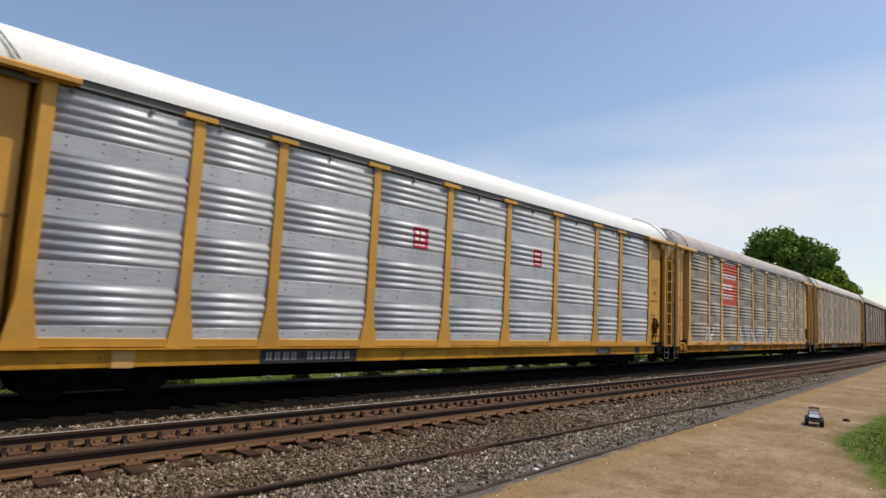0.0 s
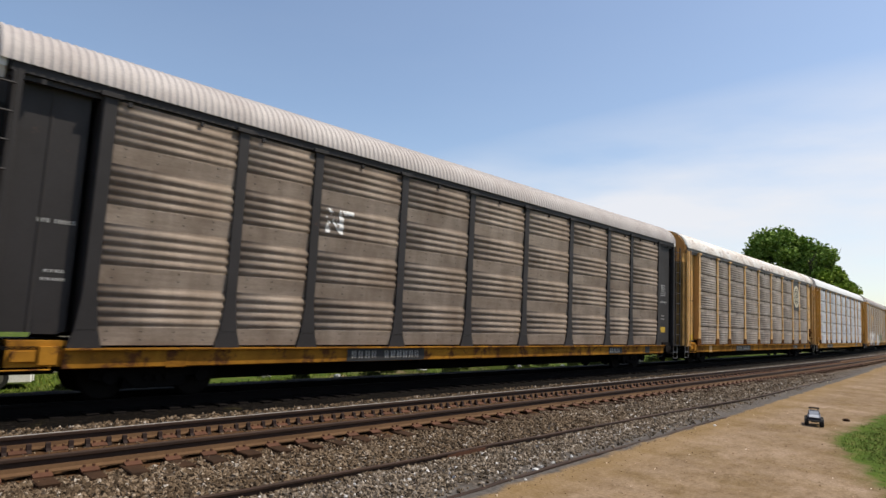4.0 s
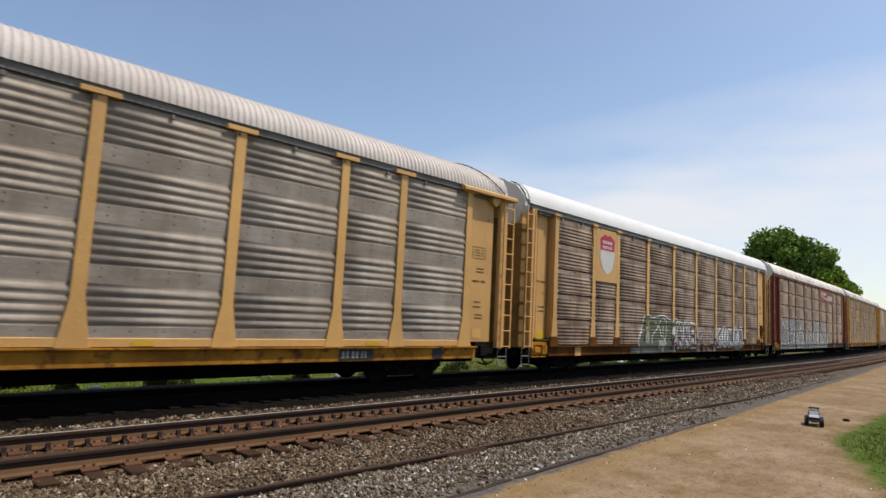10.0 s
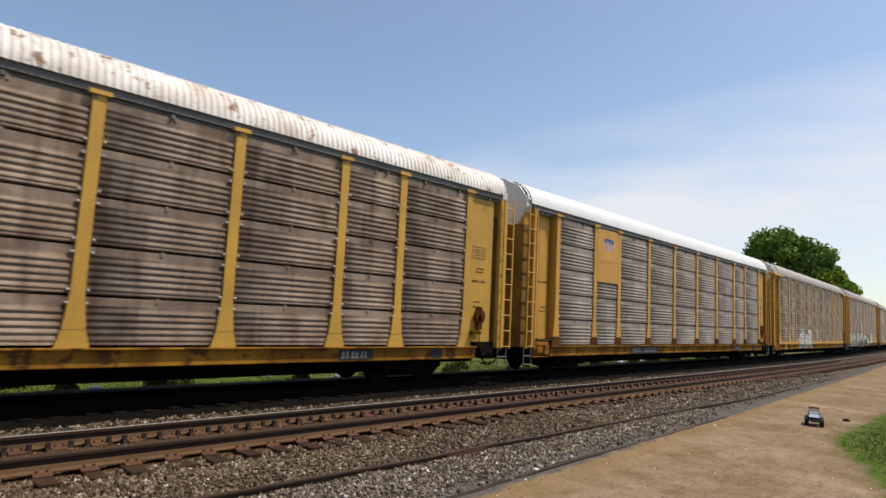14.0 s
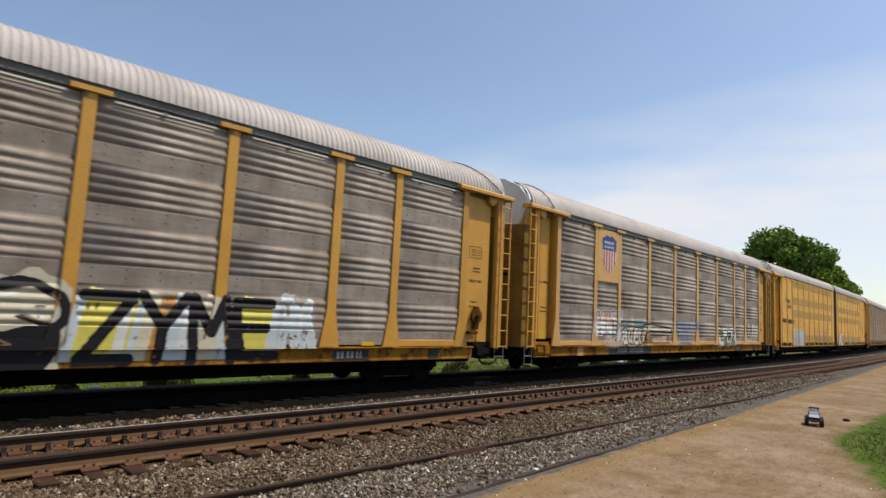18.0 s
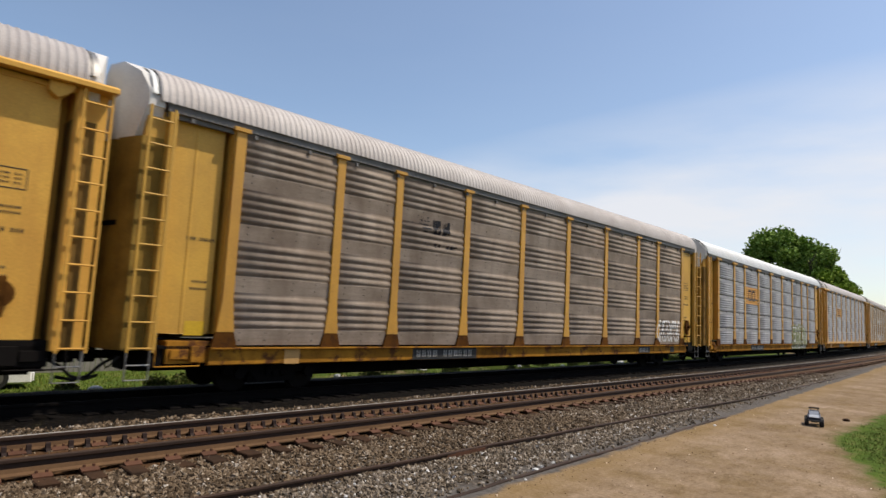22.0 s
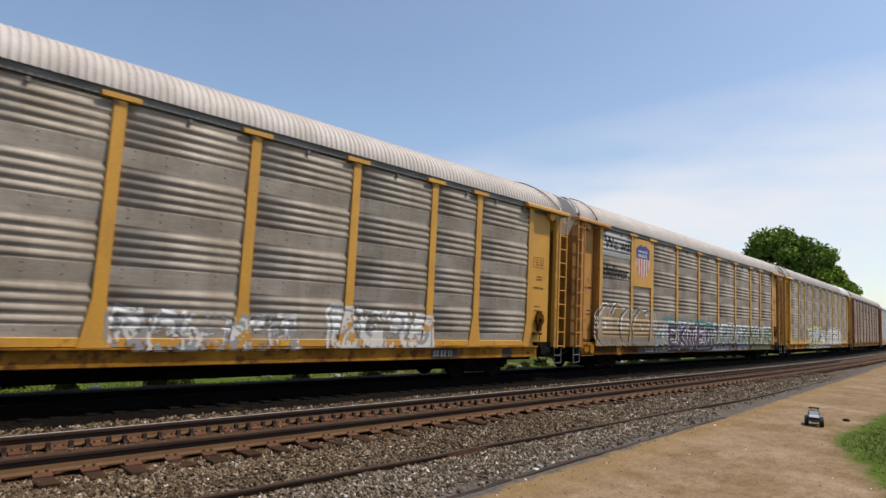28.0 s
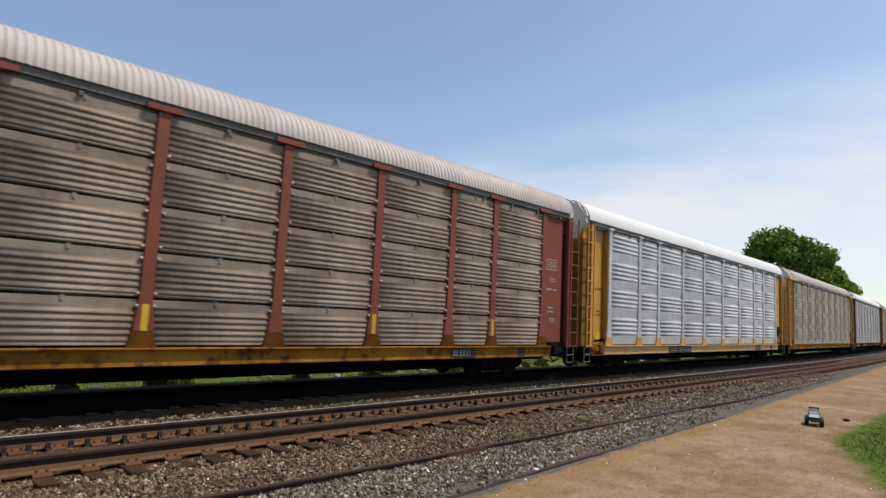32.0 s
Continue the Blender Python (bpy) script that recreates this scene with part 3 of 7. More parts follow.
def rack_end(car, c, y, turn, brake, half=HALF):
    """One end of a car: turn is I4 for the leading end (y at its front), FLIP for the trailing one."""
    mirror = Matrix.Diagonal((1, -1, 1, 1)) if turn is FLIP else I4
    for side in (1, -1):
        rear = turn is FLIP
        m = pose(0, y + (0.40 if rear else 0.0), 0) @ mirror @ Matrix.Diagonal((side, 1, 1, 1))
        tip = m if rear else pose(0, -0.28, 0) @ m
        px, py = (1.403, 0.35) if rear else (1.283, 0.0)
        ob = put("end_panel", end_panel_mesh(rear), M[c["end"]], car, m)
        put("corner_post", corner_mesh(), M[c["end"]], car, tip)
        if c["style"] == "tee":
            put("eave_bracket", bracket_mesh(2.55 if rear else 2.43), M[c["end"]], car, tip)
        ladder(car, M[c["end"]], tip)
        if side == 1:
            put("placard", plate_mesh(0.42, 0.30), M["reflector"] if c["n"] % 2 else M[c["end"]], car, m @ pose(px, 1.12 + py, 1.42), "small yellow placard")
            letters(bars_mesh(0.4, 0.05, 5, 3), M["black"] if c["end"] not in ("dark", "red") else M["white"], car, m @ pose(px - 0.005, 1.15 + py, 2.25))
            letters(bars_mesh(0.34, 0.05, 4, 5), M["black"] if c["end"] not in ("dark", "red") else M["white"], car, m @ pose(px - 0.005, 1.15 + py, 2.4))
            ink = M["black"] if c["end"] not in ("dark", "red") else M["white"]
            letters(bars_mesh(0.62, 0.075, 9, 7), ink, car, m @ pose(px - 0.005, 1.1 + py, 3.05 if rear else 3.3))
            if rear and c["n"] != -4:
                put("stencil_frame", stencil_mesh(), ink, car, m @ pose(px - 0.001, 1.12 + py, 3.95), "thin stencilled frame")
                for k, z in enumerate((4.03, 3.95, 3.87)):
                    letters(bars_mesh(0.42, 0.035, 7, 11 + k), ink, car, m @ pose(px - 0.005, 1.12 + py, z))
                for k, z in enumerate((3.45, 3.35, 2.0, 1.9)):
                    letters(bars_mesh(0.36, 0.045, 6, 15 + k), ink, car, m @ pose(px - 0.005, 1.05 + py, z))
            put("stirrup_step", step_mesh(), M["steel"], car, tip, "worn bright stirrup step")
            put("end_block", end_block_mesh(), M["wheel" if rear else "sill"], car, m, "cast block and grab iron under the end panel")
            if brake and c["n"] not in (-4, 0, 7, 16):
                put("hand_brake", brake_mesh(), M["dark_sill"], car, m @ pose(0.06, 0.40, 0), "hand brake wheel and chain box")
    e = pose(0, y + (0.15 if turn is FLIP else -0.26), 0) @ mirror
    door = put("end_door", door_mesh(False), M["door_" + c["end"]], car, e, "sooty folding end door, paint darkened for shade")
    put("lock_bar", lock_mesh(), M["under"], door, None, "dark locking bar")
    put("end_arch", door_mesh(True), M[c.get("arch", "arch")], car, e, "grey arched end plate under the roof")
    put("roof_edge_trim", hood_mesh(), M["dark"] if c["roof"] != "roof_white" else M["fascia"], car, e)
    put("roof_cap", roof_cap_mesh(), M["roof_white" if turn is I4 else "steel"], car, e, "smooth bright roof end sheet")
    put("coupler", coupler_mesh(), M["under"], car, e)
    put("brake_hose", hose_mesh(), M["hose"], car, e)


GROUP = "cars of the passing freight train"


def rack_car(c):
    """An enclosed auto-rack on a flat car; c holds its colours and details."""
    car = tagged(new("auto_rack_car"), c["label"], "freight car", GROUP)
    car["n"] = c["n"]
    pat = c["pattern"]
    for a, b in zip(BAYS, BAYS[1:]):
        for m in (I4, FLIP):
            put("side_sheet", sheet_mesh(pat, b - a), M[c["sheet"]], car, m @ pose(SKIN, (a + b) / 2 - HALF, 0))
    for s in BAYS:
        for m in (I4, FLIP):
            put("post", post_mesh(c["style"]), M[c["post"]], car, m @ pose(0, s - HALF, 0))
            if c["n"] in (10, 16):
                put("post_cap", cap_mesh(), M[c["post"]], car, m @ pose(0, s - HALF, 0))
            # added foot pieces, mostly coloured dark for shade below the flared posts
            if c["style"] == "step":
                put("sill_gusset", post_foot_mesh(), M[c["end"] if c["n"] in (-4, 3, 17) else "dark_sill"], car, m @ pose(0, s - HALF, 0), "foot piece under a post, dark on most cars")
    for m in (I4, FLIP):
        put("side_sill", sill_mesh(HALF), M[c["sill"]], car, m)
        put("fascia", fascia_mesh(HALF), M["fascia"] if c["post"] not in ("dark", "red") or c["n"] == 16 else M[c["post"]], car, m)
        if c["style"] == "tee" and not c.get("no_kick"):
            for a, b in [q for i, q in enumerate(zip(BAYS, BAYS[1:])) if i not in c.get("bare", ())]:
                put("kick_strip", kick_mesh(b - a), M[c["post"]], car, m @ pose(0, (a + b) / 2 - HALF, 0))
    if c["n"] in (-6, 5, 6, 15):                          # pale strips under the eave
        for a, b in zip(BAYS, BAYS[1:]):
            put("eave_strip", strip_mesh(b - a), M["white"], car, pose(0, (a + b) / 2 - HALF, 0), "narrow white strip under the eave")
    put("roof", roof_mesh(HALF, c["ribbed"]), M[c["roof"]], car)
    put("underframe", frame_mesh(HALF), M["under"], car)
    rack_end(car, c, -HALF, I4, False)
    rack_end(car, c, HALF, FLIP, True)
    if c["style"] == "tee":
        put("roof_cable", cable_mesh(1.5), M["hose"], car, pose(0, HALF - 0.1, 0), "black cable looped over the roof")
        put("roof_cable", cable_mesh(0.7), M["hose"], car, pose(0, -HALF + 1.2, 0), "black cable looped over the roof")
    for y in (-10.36, 10.06):
        truck(car, y)
    # reporting marks: a dark panel on the sill with plain bars
    s = c.get("marks", 9.0)
    put("mark_panel", plate_mesh(3.9 if c["n"] in (7, 12, 14) else 2.7, 0.34), M["black"], car, pose(FACE + 0.003, s - HALF, 0.835), "black stencil panel on the sill")
    letters(bars_mesh(2.4, 0.19, 11, c["n"]), M["mark_grey"], car, pose(FACE + 0.004, s - HALF, 0.83), "white lettering bars")
    put("mark_panel", plate_mesh(1.1, 0.26), M["black"], car, pose(FACE + 0.003, 21.4 - HALF, 0.83), "black stencil panel on the sill")
    letters(bars_mesh(0.9, 0.17, 3, 2), M["mark_grey"], car, pose(FACE + 0.004, 21.4 - HALF, 0.83))
    put("mark_panel", plate_mesh(0.42, 0.26), M["black"], car, pose(FACE + 0.003, 24.3 - HALF, 0.83))
    put("jacking_pad", plate_mesh(0.4, 0.34), M["pale_yellow"] if c["n"] % 2 else M["sill"], car, pose(FACE + 0.003, 3.4 - HALF, 0.82))
    return car


BOX_LEAD, BOX_REAR = 10.575, 10.5                         # half lengths of the two units
LEAD_JOINTS = [1.74, 2.2, 3.7, 5.2, 7.05, 8.88, 10.73, 12.56, 14.4, 16.25, 18.1, 19.93, 21.0]
REAR_JOINTS = [0.15, 0.95, 2.9, 4.76, 6.6, 8.45, 10.3, 12.15, 13.95, 15.8, 17.4, 18.95, 19.36]


def box_panel(w):
    """A smooth side panel with a raised strip along each edge."""
    def make():
        bm = bmesh.new()
        prism(bm, [(1.42, -w / 2 + 0.065), (1.515, -w / 2 + 0.065), (1.515, -w / 2 + 0.13), (1.50, -w / 2 + 0.14), (1.50, w / 2 - 0.14), (1.515, w / 2 - 0.13), (1.515, w / 2 - 0.065), (1.42, w / 2 - 0.065)], 2, 1.14, 5.86)
        return mesh_of(bm, "side_panel")
    return cached(("box_panel", round(w, 2)), make)


def box_rivets(w):
    def make():
        bm = bmesh.new()
        for z in (5.14, 4.93, 4.72, 3.82, 2.80, 2.30, 2.0):
            for yy in np.arange(-w / 2 + 0.27, w / 2 - 0.2, 0.21):
                box(bm, 1.499, 1.505, yy - 0.016, yy + 0.016, z - 0.015, z + 0.015)
        return mesh_of(bm, "rivets")
    return cached(("box_rivets", round(w, 2)), make)


def louvre(w, h):
    """A patch of fine pressed louvres."""
    def make():
        bm = bmesh.new()
        k = int(h / 0.045)
        prism(bm, [(1.495, -h / 2)] + [p for i in range(k) for p in ((1.502, -h / 2 + h * i / k), (1.505, -h / 2 + h * (i + 0.75) / k), (1.502, -h / 2 + h * (i + 0.95) / k))] + [(1.495, h / 2)], 1, -w / 2 + 0.2, w / 2 - 0.2)
        return mesh_of(bm, "louvre_patch")
    return cached(("louvre", round(w, 2), h), make)


# Dark dashes on the fascia, put there as the shade below the roof ribs.
def eave_dash_mesh(half):
    def make():
        bm = bmesh.new()
        y = -half + 0.2
        while y < half - 0.25:
            box(bm, 1.50, 1.513, y, y + 0.09, 5.915, 5.955)
            y += 0.148
        return mesh_of(bm, "eave_gap")
    return cached(("gap", half), make)


def box_foot(w):
    def make():
        bm = bmesh.new()
        box(bm, 1.40, 1.455, -w / 2 + 0.1, w / 2 - 0.1, 0.88, 1.13)
        return mesh_of(bm, "foot_panel")
    return cached(("box_foot", round(w, 2)), make)


def foot_frame(w):
    def make():
        bm = bmesh.new()
        box(bm, 1.42, 1.515, -w / 2 + 0.05, w / 2 - 0.05, 0.84, 0.88)
        for s in (-1, 1):
            box(bm, 1.42, 1.51, s * (w / 2 - 0.075) - 0.025, s * (w / 2 - 0.075) + 0.025, 0.88, 1.14)
        return mesh_of(bm, "foot_frame")
    return cached(("foot_frame", round(w, 2)), make)


def joint_mesh():
    def make():
        bm = bmesh.new()
        box(bm, 1.40, 1.475, -0.064, 0.064, 0.84, 5.86)
        box(bm, 1.45, 1.52, -0.064, -0.035, 0.84, 5.86)
        return mesh_of(bm, "joint_post")
    return cached("box_joint", make)


def box_unit(c, lead):
    """One unit of the two-part closed yellow car: smooth panels between narrow dark joints."""
    half = BOX_LEAD if lead else BOX_REAR
    car = tagged(new("auto_rack_unit"), c["label"], "freight car", GROUP)
    joints = LEAD_JOINTS if lead else REAR_JOINTS
    for i, (a, b) in enumerate(zip(joints, joints[1:])):
        w, y = b - a, (a + b) / 2 - half
        for m in (I4, FLIP):
            p = m @ pose(0, y if m is I4 else -y, 0)
            put("side_panel", box_panel(w), M["ns_yellow"], car, p)
            put("foot_panel", box_foot(w), M["dark_sill"], car, p)
            put("foot_frame", foot_frame(w), M["ns_yellow"], car, p)
            put("joint_post", joint_mesh(), M["joint"], car, m @ pose(0, (a - half) if m is I4 else -(a - half), 0))
            if w > 1.2:
                tagged(put("rivets", box_rivets(w), M["sill"], car, p), kind="stuff")
            if w > 1.7:
                for z, h in ((5.55, 0.5), (4.28, 0.58), (3.32, 0.58), (1.46, 0.5)):
                    put("louvre_patch", louvre(w, h), M["ns_patch"], car, p @ pose(0, 0, z), "pressed louvres with darker grime")
            if i % 2 and w > 1.2:
                put("reflector", plate_mesh(0.42, 0.1), M["reflector"], car, p @ pose(1.51, 0, 1.2))
    for m in (I4, FLIP):
        put("side_sill", sill_mesh(half), M["under"], car, m @ pose(-0.16, 0, -0.14))
        put("fascia", fascia_mesh(half), M["ns_yellow"], car, m)
        tagged(put("eave_gap", eave_dash_mesh(half), M["under"], car, m, "dark dashes that stand in for eave shade"), kind="stuff")
    put("roof", roof_mesh(half, True, -0.08 if lead else 0.0, 0.0 if lead else 0.03), M["roof_grey"], car)
    put("underframe", frame_mesh(half), M["under"], car)
    rack_end(car, c, -half if lead else half, I4 if lead else FLIP, not lead)
    for y in ((-half + 3.45, half - 0.55) if lead else (half - 3.45,)):
        truck(car, y)
    return car


def bellows(parent, y):
    """Pleated rubber gangway between the two units."""
    for i in range(9):
        bm = bmesh.new()
        o = 0.02 if i % 2 else -0.03
        outer = [(1.50 + o, 0.75)] + [(x * (0.985 + o / 1.5), z + o) for x, z in ROOF] + [(-1.50 - o, 0.75)]
        prism(bm, outer, 1, y + 0.106 * i, y + 0.106 * i + 0.098)
        part("bellows_pleat", bm, M["rubber"], parent, "black pleated rubber bellows" if i == 0 else "")


M["ns_yellow"] = weathered("closed_car_yellow", (0.95, 0.515, 0.09), (0.68, 0.32, 0.06), 0.6, 0.6, 0.0, rust=(0.25, 0.11, 0.05), rust_at=0.75)
M["ns_patch"] = weathered("closed_car_louvres", (0.56, 0.34, 0.085), (0.44, 0.26, 0.07), 0.6, 0.7)
M["joint"] = weathered("dark_joint_rust", (0.21, 0.10, 0.035), (0.09, 0.042, 0.02), 0.6, 0.7)


# ---- ground ----
def ballast_edge(y):
    return -5.02 - 0.068 * max(y, 0) if y < 60 else NEAR_X + bend(y)[0] + 1.78


def ground_z(x, y):
    """Height of the ground: dirt, ballast bed, ditch and verge beyond the tracks."""
    e = ballast_edge(y)
    s = bend(y)[0]
    z = 0.0
    far = FAR_X - 2.4 + s
    if x < e:
        z = 0.16 * min((e - x) / 1.3, 1.0)
        d = abs(x - NEAR_X - s)
        if d < 0.66:                                      # dust fills the bed between the rails
            z = 0.178 - 0.05 * max(0.0, min(1.0, (d - 0.42) / 0.12)) + 0.01 * noise.noise((x * 2, y * 1.2, 4))
        elif d < 2.0:                                     # and it dips round the tie ends
            z = 0.16 - (0.028 - 0.05 * noise.noise((x * 2.1, y * 1.7, 8))) * min(1.0, (2.0 - d) / 0.5, (d - 0.66) / 0.2)
    if x < far:
        z = 0.16 - 0.27 * min((far - x) / 1.2, 1.0)
    if -2.4 < y < 60 and -20 < x < 3:
        z += 0.02 * noise.noise((x * 1.3, y * 1.3, 0)) + (0.006 * noise.noise((x * 3, y * 3, 3)) if x > e else 0)
    return z


def ground_material():
    m, n, l, b = material("ground_earth_ballast")
    tc = n.new("ShaderNodeTexCoord")
    att = n.new("ShaderNodeAttribute")
    att.attribute_name = "zone"
    sep = n.new("ShaderNodeSeparateColor")
    l.new(att.outputs["Color"], sep.inputs["Color"])
    # dirt
    d1 = noise_node(n, l, 0.5, 6, 0.6)
    d2 = noise_node(n, l, 9, 5, 0.65)
    dirt = ramp_node(n, l, d1.outputs["Fac"], [(0.26, (0.145, 0.098, 0.056)), (0.42, (0.205, 0.146, 0.097)), (0.56, (0.25, 0.182, 0.127)), (0.70, (0.315, 0.24, 0.18))]).outputs["Color"]
    dirt = mix_node(n, l, 1.0, dirt, ramp_node(n, l, d2.outputs["Fac"], [(0.3, (0.86,) * 3), (0.7, (1.08,) * 3)]).outputs["Color"], "MULTIPLY")
    d3 = noise_node(n, l, 0.9, 6, 0.65, (1.0, 0.8, 1.0))       # olive and dark worn patches
    dirt = mix_node(n, l, ramp_node(n, l, d3.outputs["Fac"], [(0.47, (0, 0, 0)), (0.66, (0.6,) * 3)]).outputs["Color"], dirt, (0.125, 0.082, 0.03))
    d5 = noise_node(n, l, 4.5, 8, 0.72, (1.0, 0.45, 1.0))      # trodden mottling
    dirt = mix_node(n, l, 1.0, dirt, ramp_node(n, l, d5.outputs["Fac"], [(0.34, (0.74, 0.71, 0.65)), (0.5, (1.0, 0.99, 0.97)), (0.66, (1.17, 1.18, 1.2))]).outputs["Color"], "MULTIPLY")
    d6 = noise_node(n, l, 22, 6, 0.7, (1.0, 0.5, 1.0))
    dirt = mix_node(n, l, 1.0, dirt, ramp_node(n, l, d6.outputs["Fac"], [(0.32, (0.74, 0.72, 0.68)), (0.68, (1.2, 1.2, 1.2))]).outputs["Color"], "MULTIPLY")
    d4 = noise_node(n, l, 60, 2, 0.5)                           # grit
    dirt = mix_node(n, l, ramp_node(n, l, d4.outputs["Fac"], [(0.66, (0, 0, 0)), (0.72, (0.6,) * 3)]).outputs["Color"], dirt, (0.32, 0.26, 0.19))
    # ballast
    vor = n.new("ShaderNodeTexVoronoi")
    vor.inputs["Scale"].default_value = 17.0
    l.new(tc.outputs["Object"], vor.inputs["Vector"])
    cell = n.new("ShaderNodeSeparateColor")
    l.new(vor.outputs["Color"], cell.inputs["Color"])
    stone = ramp_node(n, l, cell.outputs["Red"], [(0.0, (0.06, 0.05, 0.042)), (0.5, (0.135, 0.115, 0.097)), (0.88, (0.23, 0.205, 0.18)), (1.0, (0.48, 0.47, 0.46))]).outputs["Color"]
    # stone edges darkened: the shade of the gaps is put into the colour
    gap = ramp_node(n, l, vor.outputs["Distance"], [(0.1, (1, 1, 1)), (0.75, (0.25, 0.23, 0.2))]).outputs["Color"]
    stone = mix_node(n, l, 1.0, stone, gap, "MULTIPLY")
    tone = noise_node(n, l, 0.35, 4, 0.6)
    stone = mix_node(n, l, 1.0, stone, ramp_node(n, l, tone.outputs["Fac"], [(0.35, (0.85, 0.76, 0.66)), (0.65, (1.1, 1.05, 1.0))]).outputs["Color"], "MULTIPLY")
    # rust along the near rails; painted train shade, some oil, under the far ones
    rusty = mix_node(n, l, 0.8, mix_node(n, l, 1.0, stone, (0.9, 0.55, 0.32), "MULTIPLY"), mix_node(n, l, 1.0, (0.078, 0.042, 0.021), ramp_node(n, l, d2.outputs["Fac"], [(0.3, (0.55,) * 3), (0.7, (1.3,) * 3)]).outputs["Color"], "MULTIPLY"))
    shade_and_oil = mix_node(n, l, 1.0, stone, (0.05, 0.045, 0.04), "MULTIPLY")
    stone = mix_node(n, l, sep.outputs["Blue"], stone, rusty)
    stone = mix_node(n, l, att.outputs["Alpha"], stone, shade_and_oil)
    # grass
    g1 = noise_node(n, l, 3.0, 6, 0.7)
    grass = ramp_node(n, l, g1.outputs["Fac"], [(0.3, (0.03, 0.055, 0.008)), (0.5, (0.06, 0.095, 0.013)), (0.7, (0.12, 0.11, 0.035))]).outputs["Color"]
    edge = noise_node(n, l, 1.6, 5, 0.65)

    def soft(sock, lo, hi, ragged=0.7):
        add = n.new("ShaderNodeMath")
        add.operation = "MULTIPLY_ADD"
        l.new(edge.outputs["Fac"], add.inputs[0])
        add.inputs[1].default_value = ragged
        l.new(sock, add.inputs[2])
        return ramp_node(n, l, add.outputs["Value"], [(lo, (0, 0, 0)), (hi, (1, 1, 1))]).outputs["Color"]
    fines = mix_node(n, l, 1.0, (0.092, 0.083, 0.076), ramp_node(n, l, d2.outputs["Fac"], [(0.3, (0.6,) * 3), (0.7, (1.3,) * 3)]).outputs["Color"], "MULTIPLY")
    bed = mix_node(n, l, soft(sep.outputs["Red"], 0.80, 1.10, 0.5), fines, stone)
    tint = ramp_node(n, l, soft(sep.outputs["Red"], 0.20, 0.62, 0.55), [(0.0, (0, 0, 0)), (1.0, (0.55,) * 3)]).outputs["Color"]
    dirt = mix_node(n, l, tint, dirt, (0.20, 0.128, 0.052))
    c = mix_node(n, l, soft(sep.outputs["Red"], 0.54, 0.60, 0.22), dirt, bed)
    worn = mix_node(n, l, 0.5, c, (0.10, 0.085, 0.03))
    c = mix_node(n, l, soft(sep.outputs["Green"], 0.55, 0.85, 0.9), c, worn)
    c = mix_node(n, l, soft(sep.outputs["Green"], 0.80, 1.25, 0.9), c, grass)
    l.new(c, b.inputs["Base Color"])
    b.inputs["Roughness"].default_value = 1.0
    b.inputs["Specular IOR Level"].default_value = 0.08
    hmix = mix_node(n, l, sep.outputs["Red"], d2.outputs["Fac"], gap)
    bump_node(n, l, hmix, 0.6, 0.03, b)
    return m


def steps(fine_from, fine_to, fine, lo, hi):
    v = list(np.arange(fine_from, fine_to, fine))
    d, x = fine, fine_to
    while x < hi:
        v.append(x)
        d *= 1.22
        x += d
    v.append(hi)
    d, x = fine, fine_from - fine
    while x > lo:
        v.insert(0, x)
        d *= 1.22
        x -= d
    v.insert(0, lo)
    return v


def grass_zone(x, y):
    """How grassy the ground is."""
    lip = -3.45 + 0.37 * max(0.0, 16.2 - y) + (0 if y < 22 else -0.012 * (y - 22))
    near = max(0.0, min(1.0, 0.5 + (x - lip) / 1.0))
    far = max(0.0, min(1.0, (FAR_X - 2.9 + bend(y)[0] - x) / 1.0)) * max(0.0, min(1.0, (1.15 if y < 12 else 0.62) + 0.7 * noise.noise((x * 0.6, y * 0.5, 5))))
    return max(near, far)


def build_ground():
    xs = steps(-19, -12, 0.22, -700, -11.9)[:-2] + list(np.arange(-12, -7, 0.1)) + steps(-7, 2, 0.22, -7.1, 700)[2:]
    ys = steps(0.5, 30, 0.3, -60, 2200)
    verts = [(x, y, ground_z(x, y)) for y in ys for x in xs]
    w = len(xs)
    faces = [(j * w + i, j * w + i + 1, (j + 1) * w + i + 1, (j + 1) * w + i) for j in range(len(ys) - 1) for i in range(w - 1)]
    me = bpy.data.meshes.new("ground")
    me.from_pydata(verts, [], faces)
    col = me.color_attributes.new("zone", "FLOAT_COLOR", "POINT")
    vals = []
    for y in ys:
        e = ballast_edge(y)
        f = FAR_X - 2.9 + bend(y)[0]
        for x in xs:
            r = max(0.0, min(1.0, 0.5 + (e - x) / 2.0)) * max(0.0, min(1.0, 0.5 + (x - f) / 0.8))
            # alpha marks the far bed that takes the painted shade
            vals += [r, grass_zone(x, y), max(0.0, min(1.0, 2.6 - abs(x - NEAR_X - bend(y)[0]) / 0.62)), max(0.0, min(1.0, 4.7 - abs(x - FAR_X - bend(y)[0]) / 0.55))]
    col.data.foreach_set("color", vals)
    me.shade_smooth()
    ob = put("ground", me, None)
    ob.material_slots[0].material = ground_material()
    return tagged(ob, "dry dirt path beside grey railway ballast and grass", "ground", kind="structure")


ground = build_ground()


# ---- tracks ----
M["rail"] = weathered("rusty_rail", (0.06, 0.03, 0.018), (0.028, 0.017, 0.012), 0.7, 0.7, 0.1, streaks=False)
# pale enough to stand in for sky reflected on one rail head
M["rail_top"] = weathered("polished_head_glint", (0.5, 0.48, 0.46), (0.3, 0.27, 0.24), 0.4, 0.4, 0.25, streaks=False)
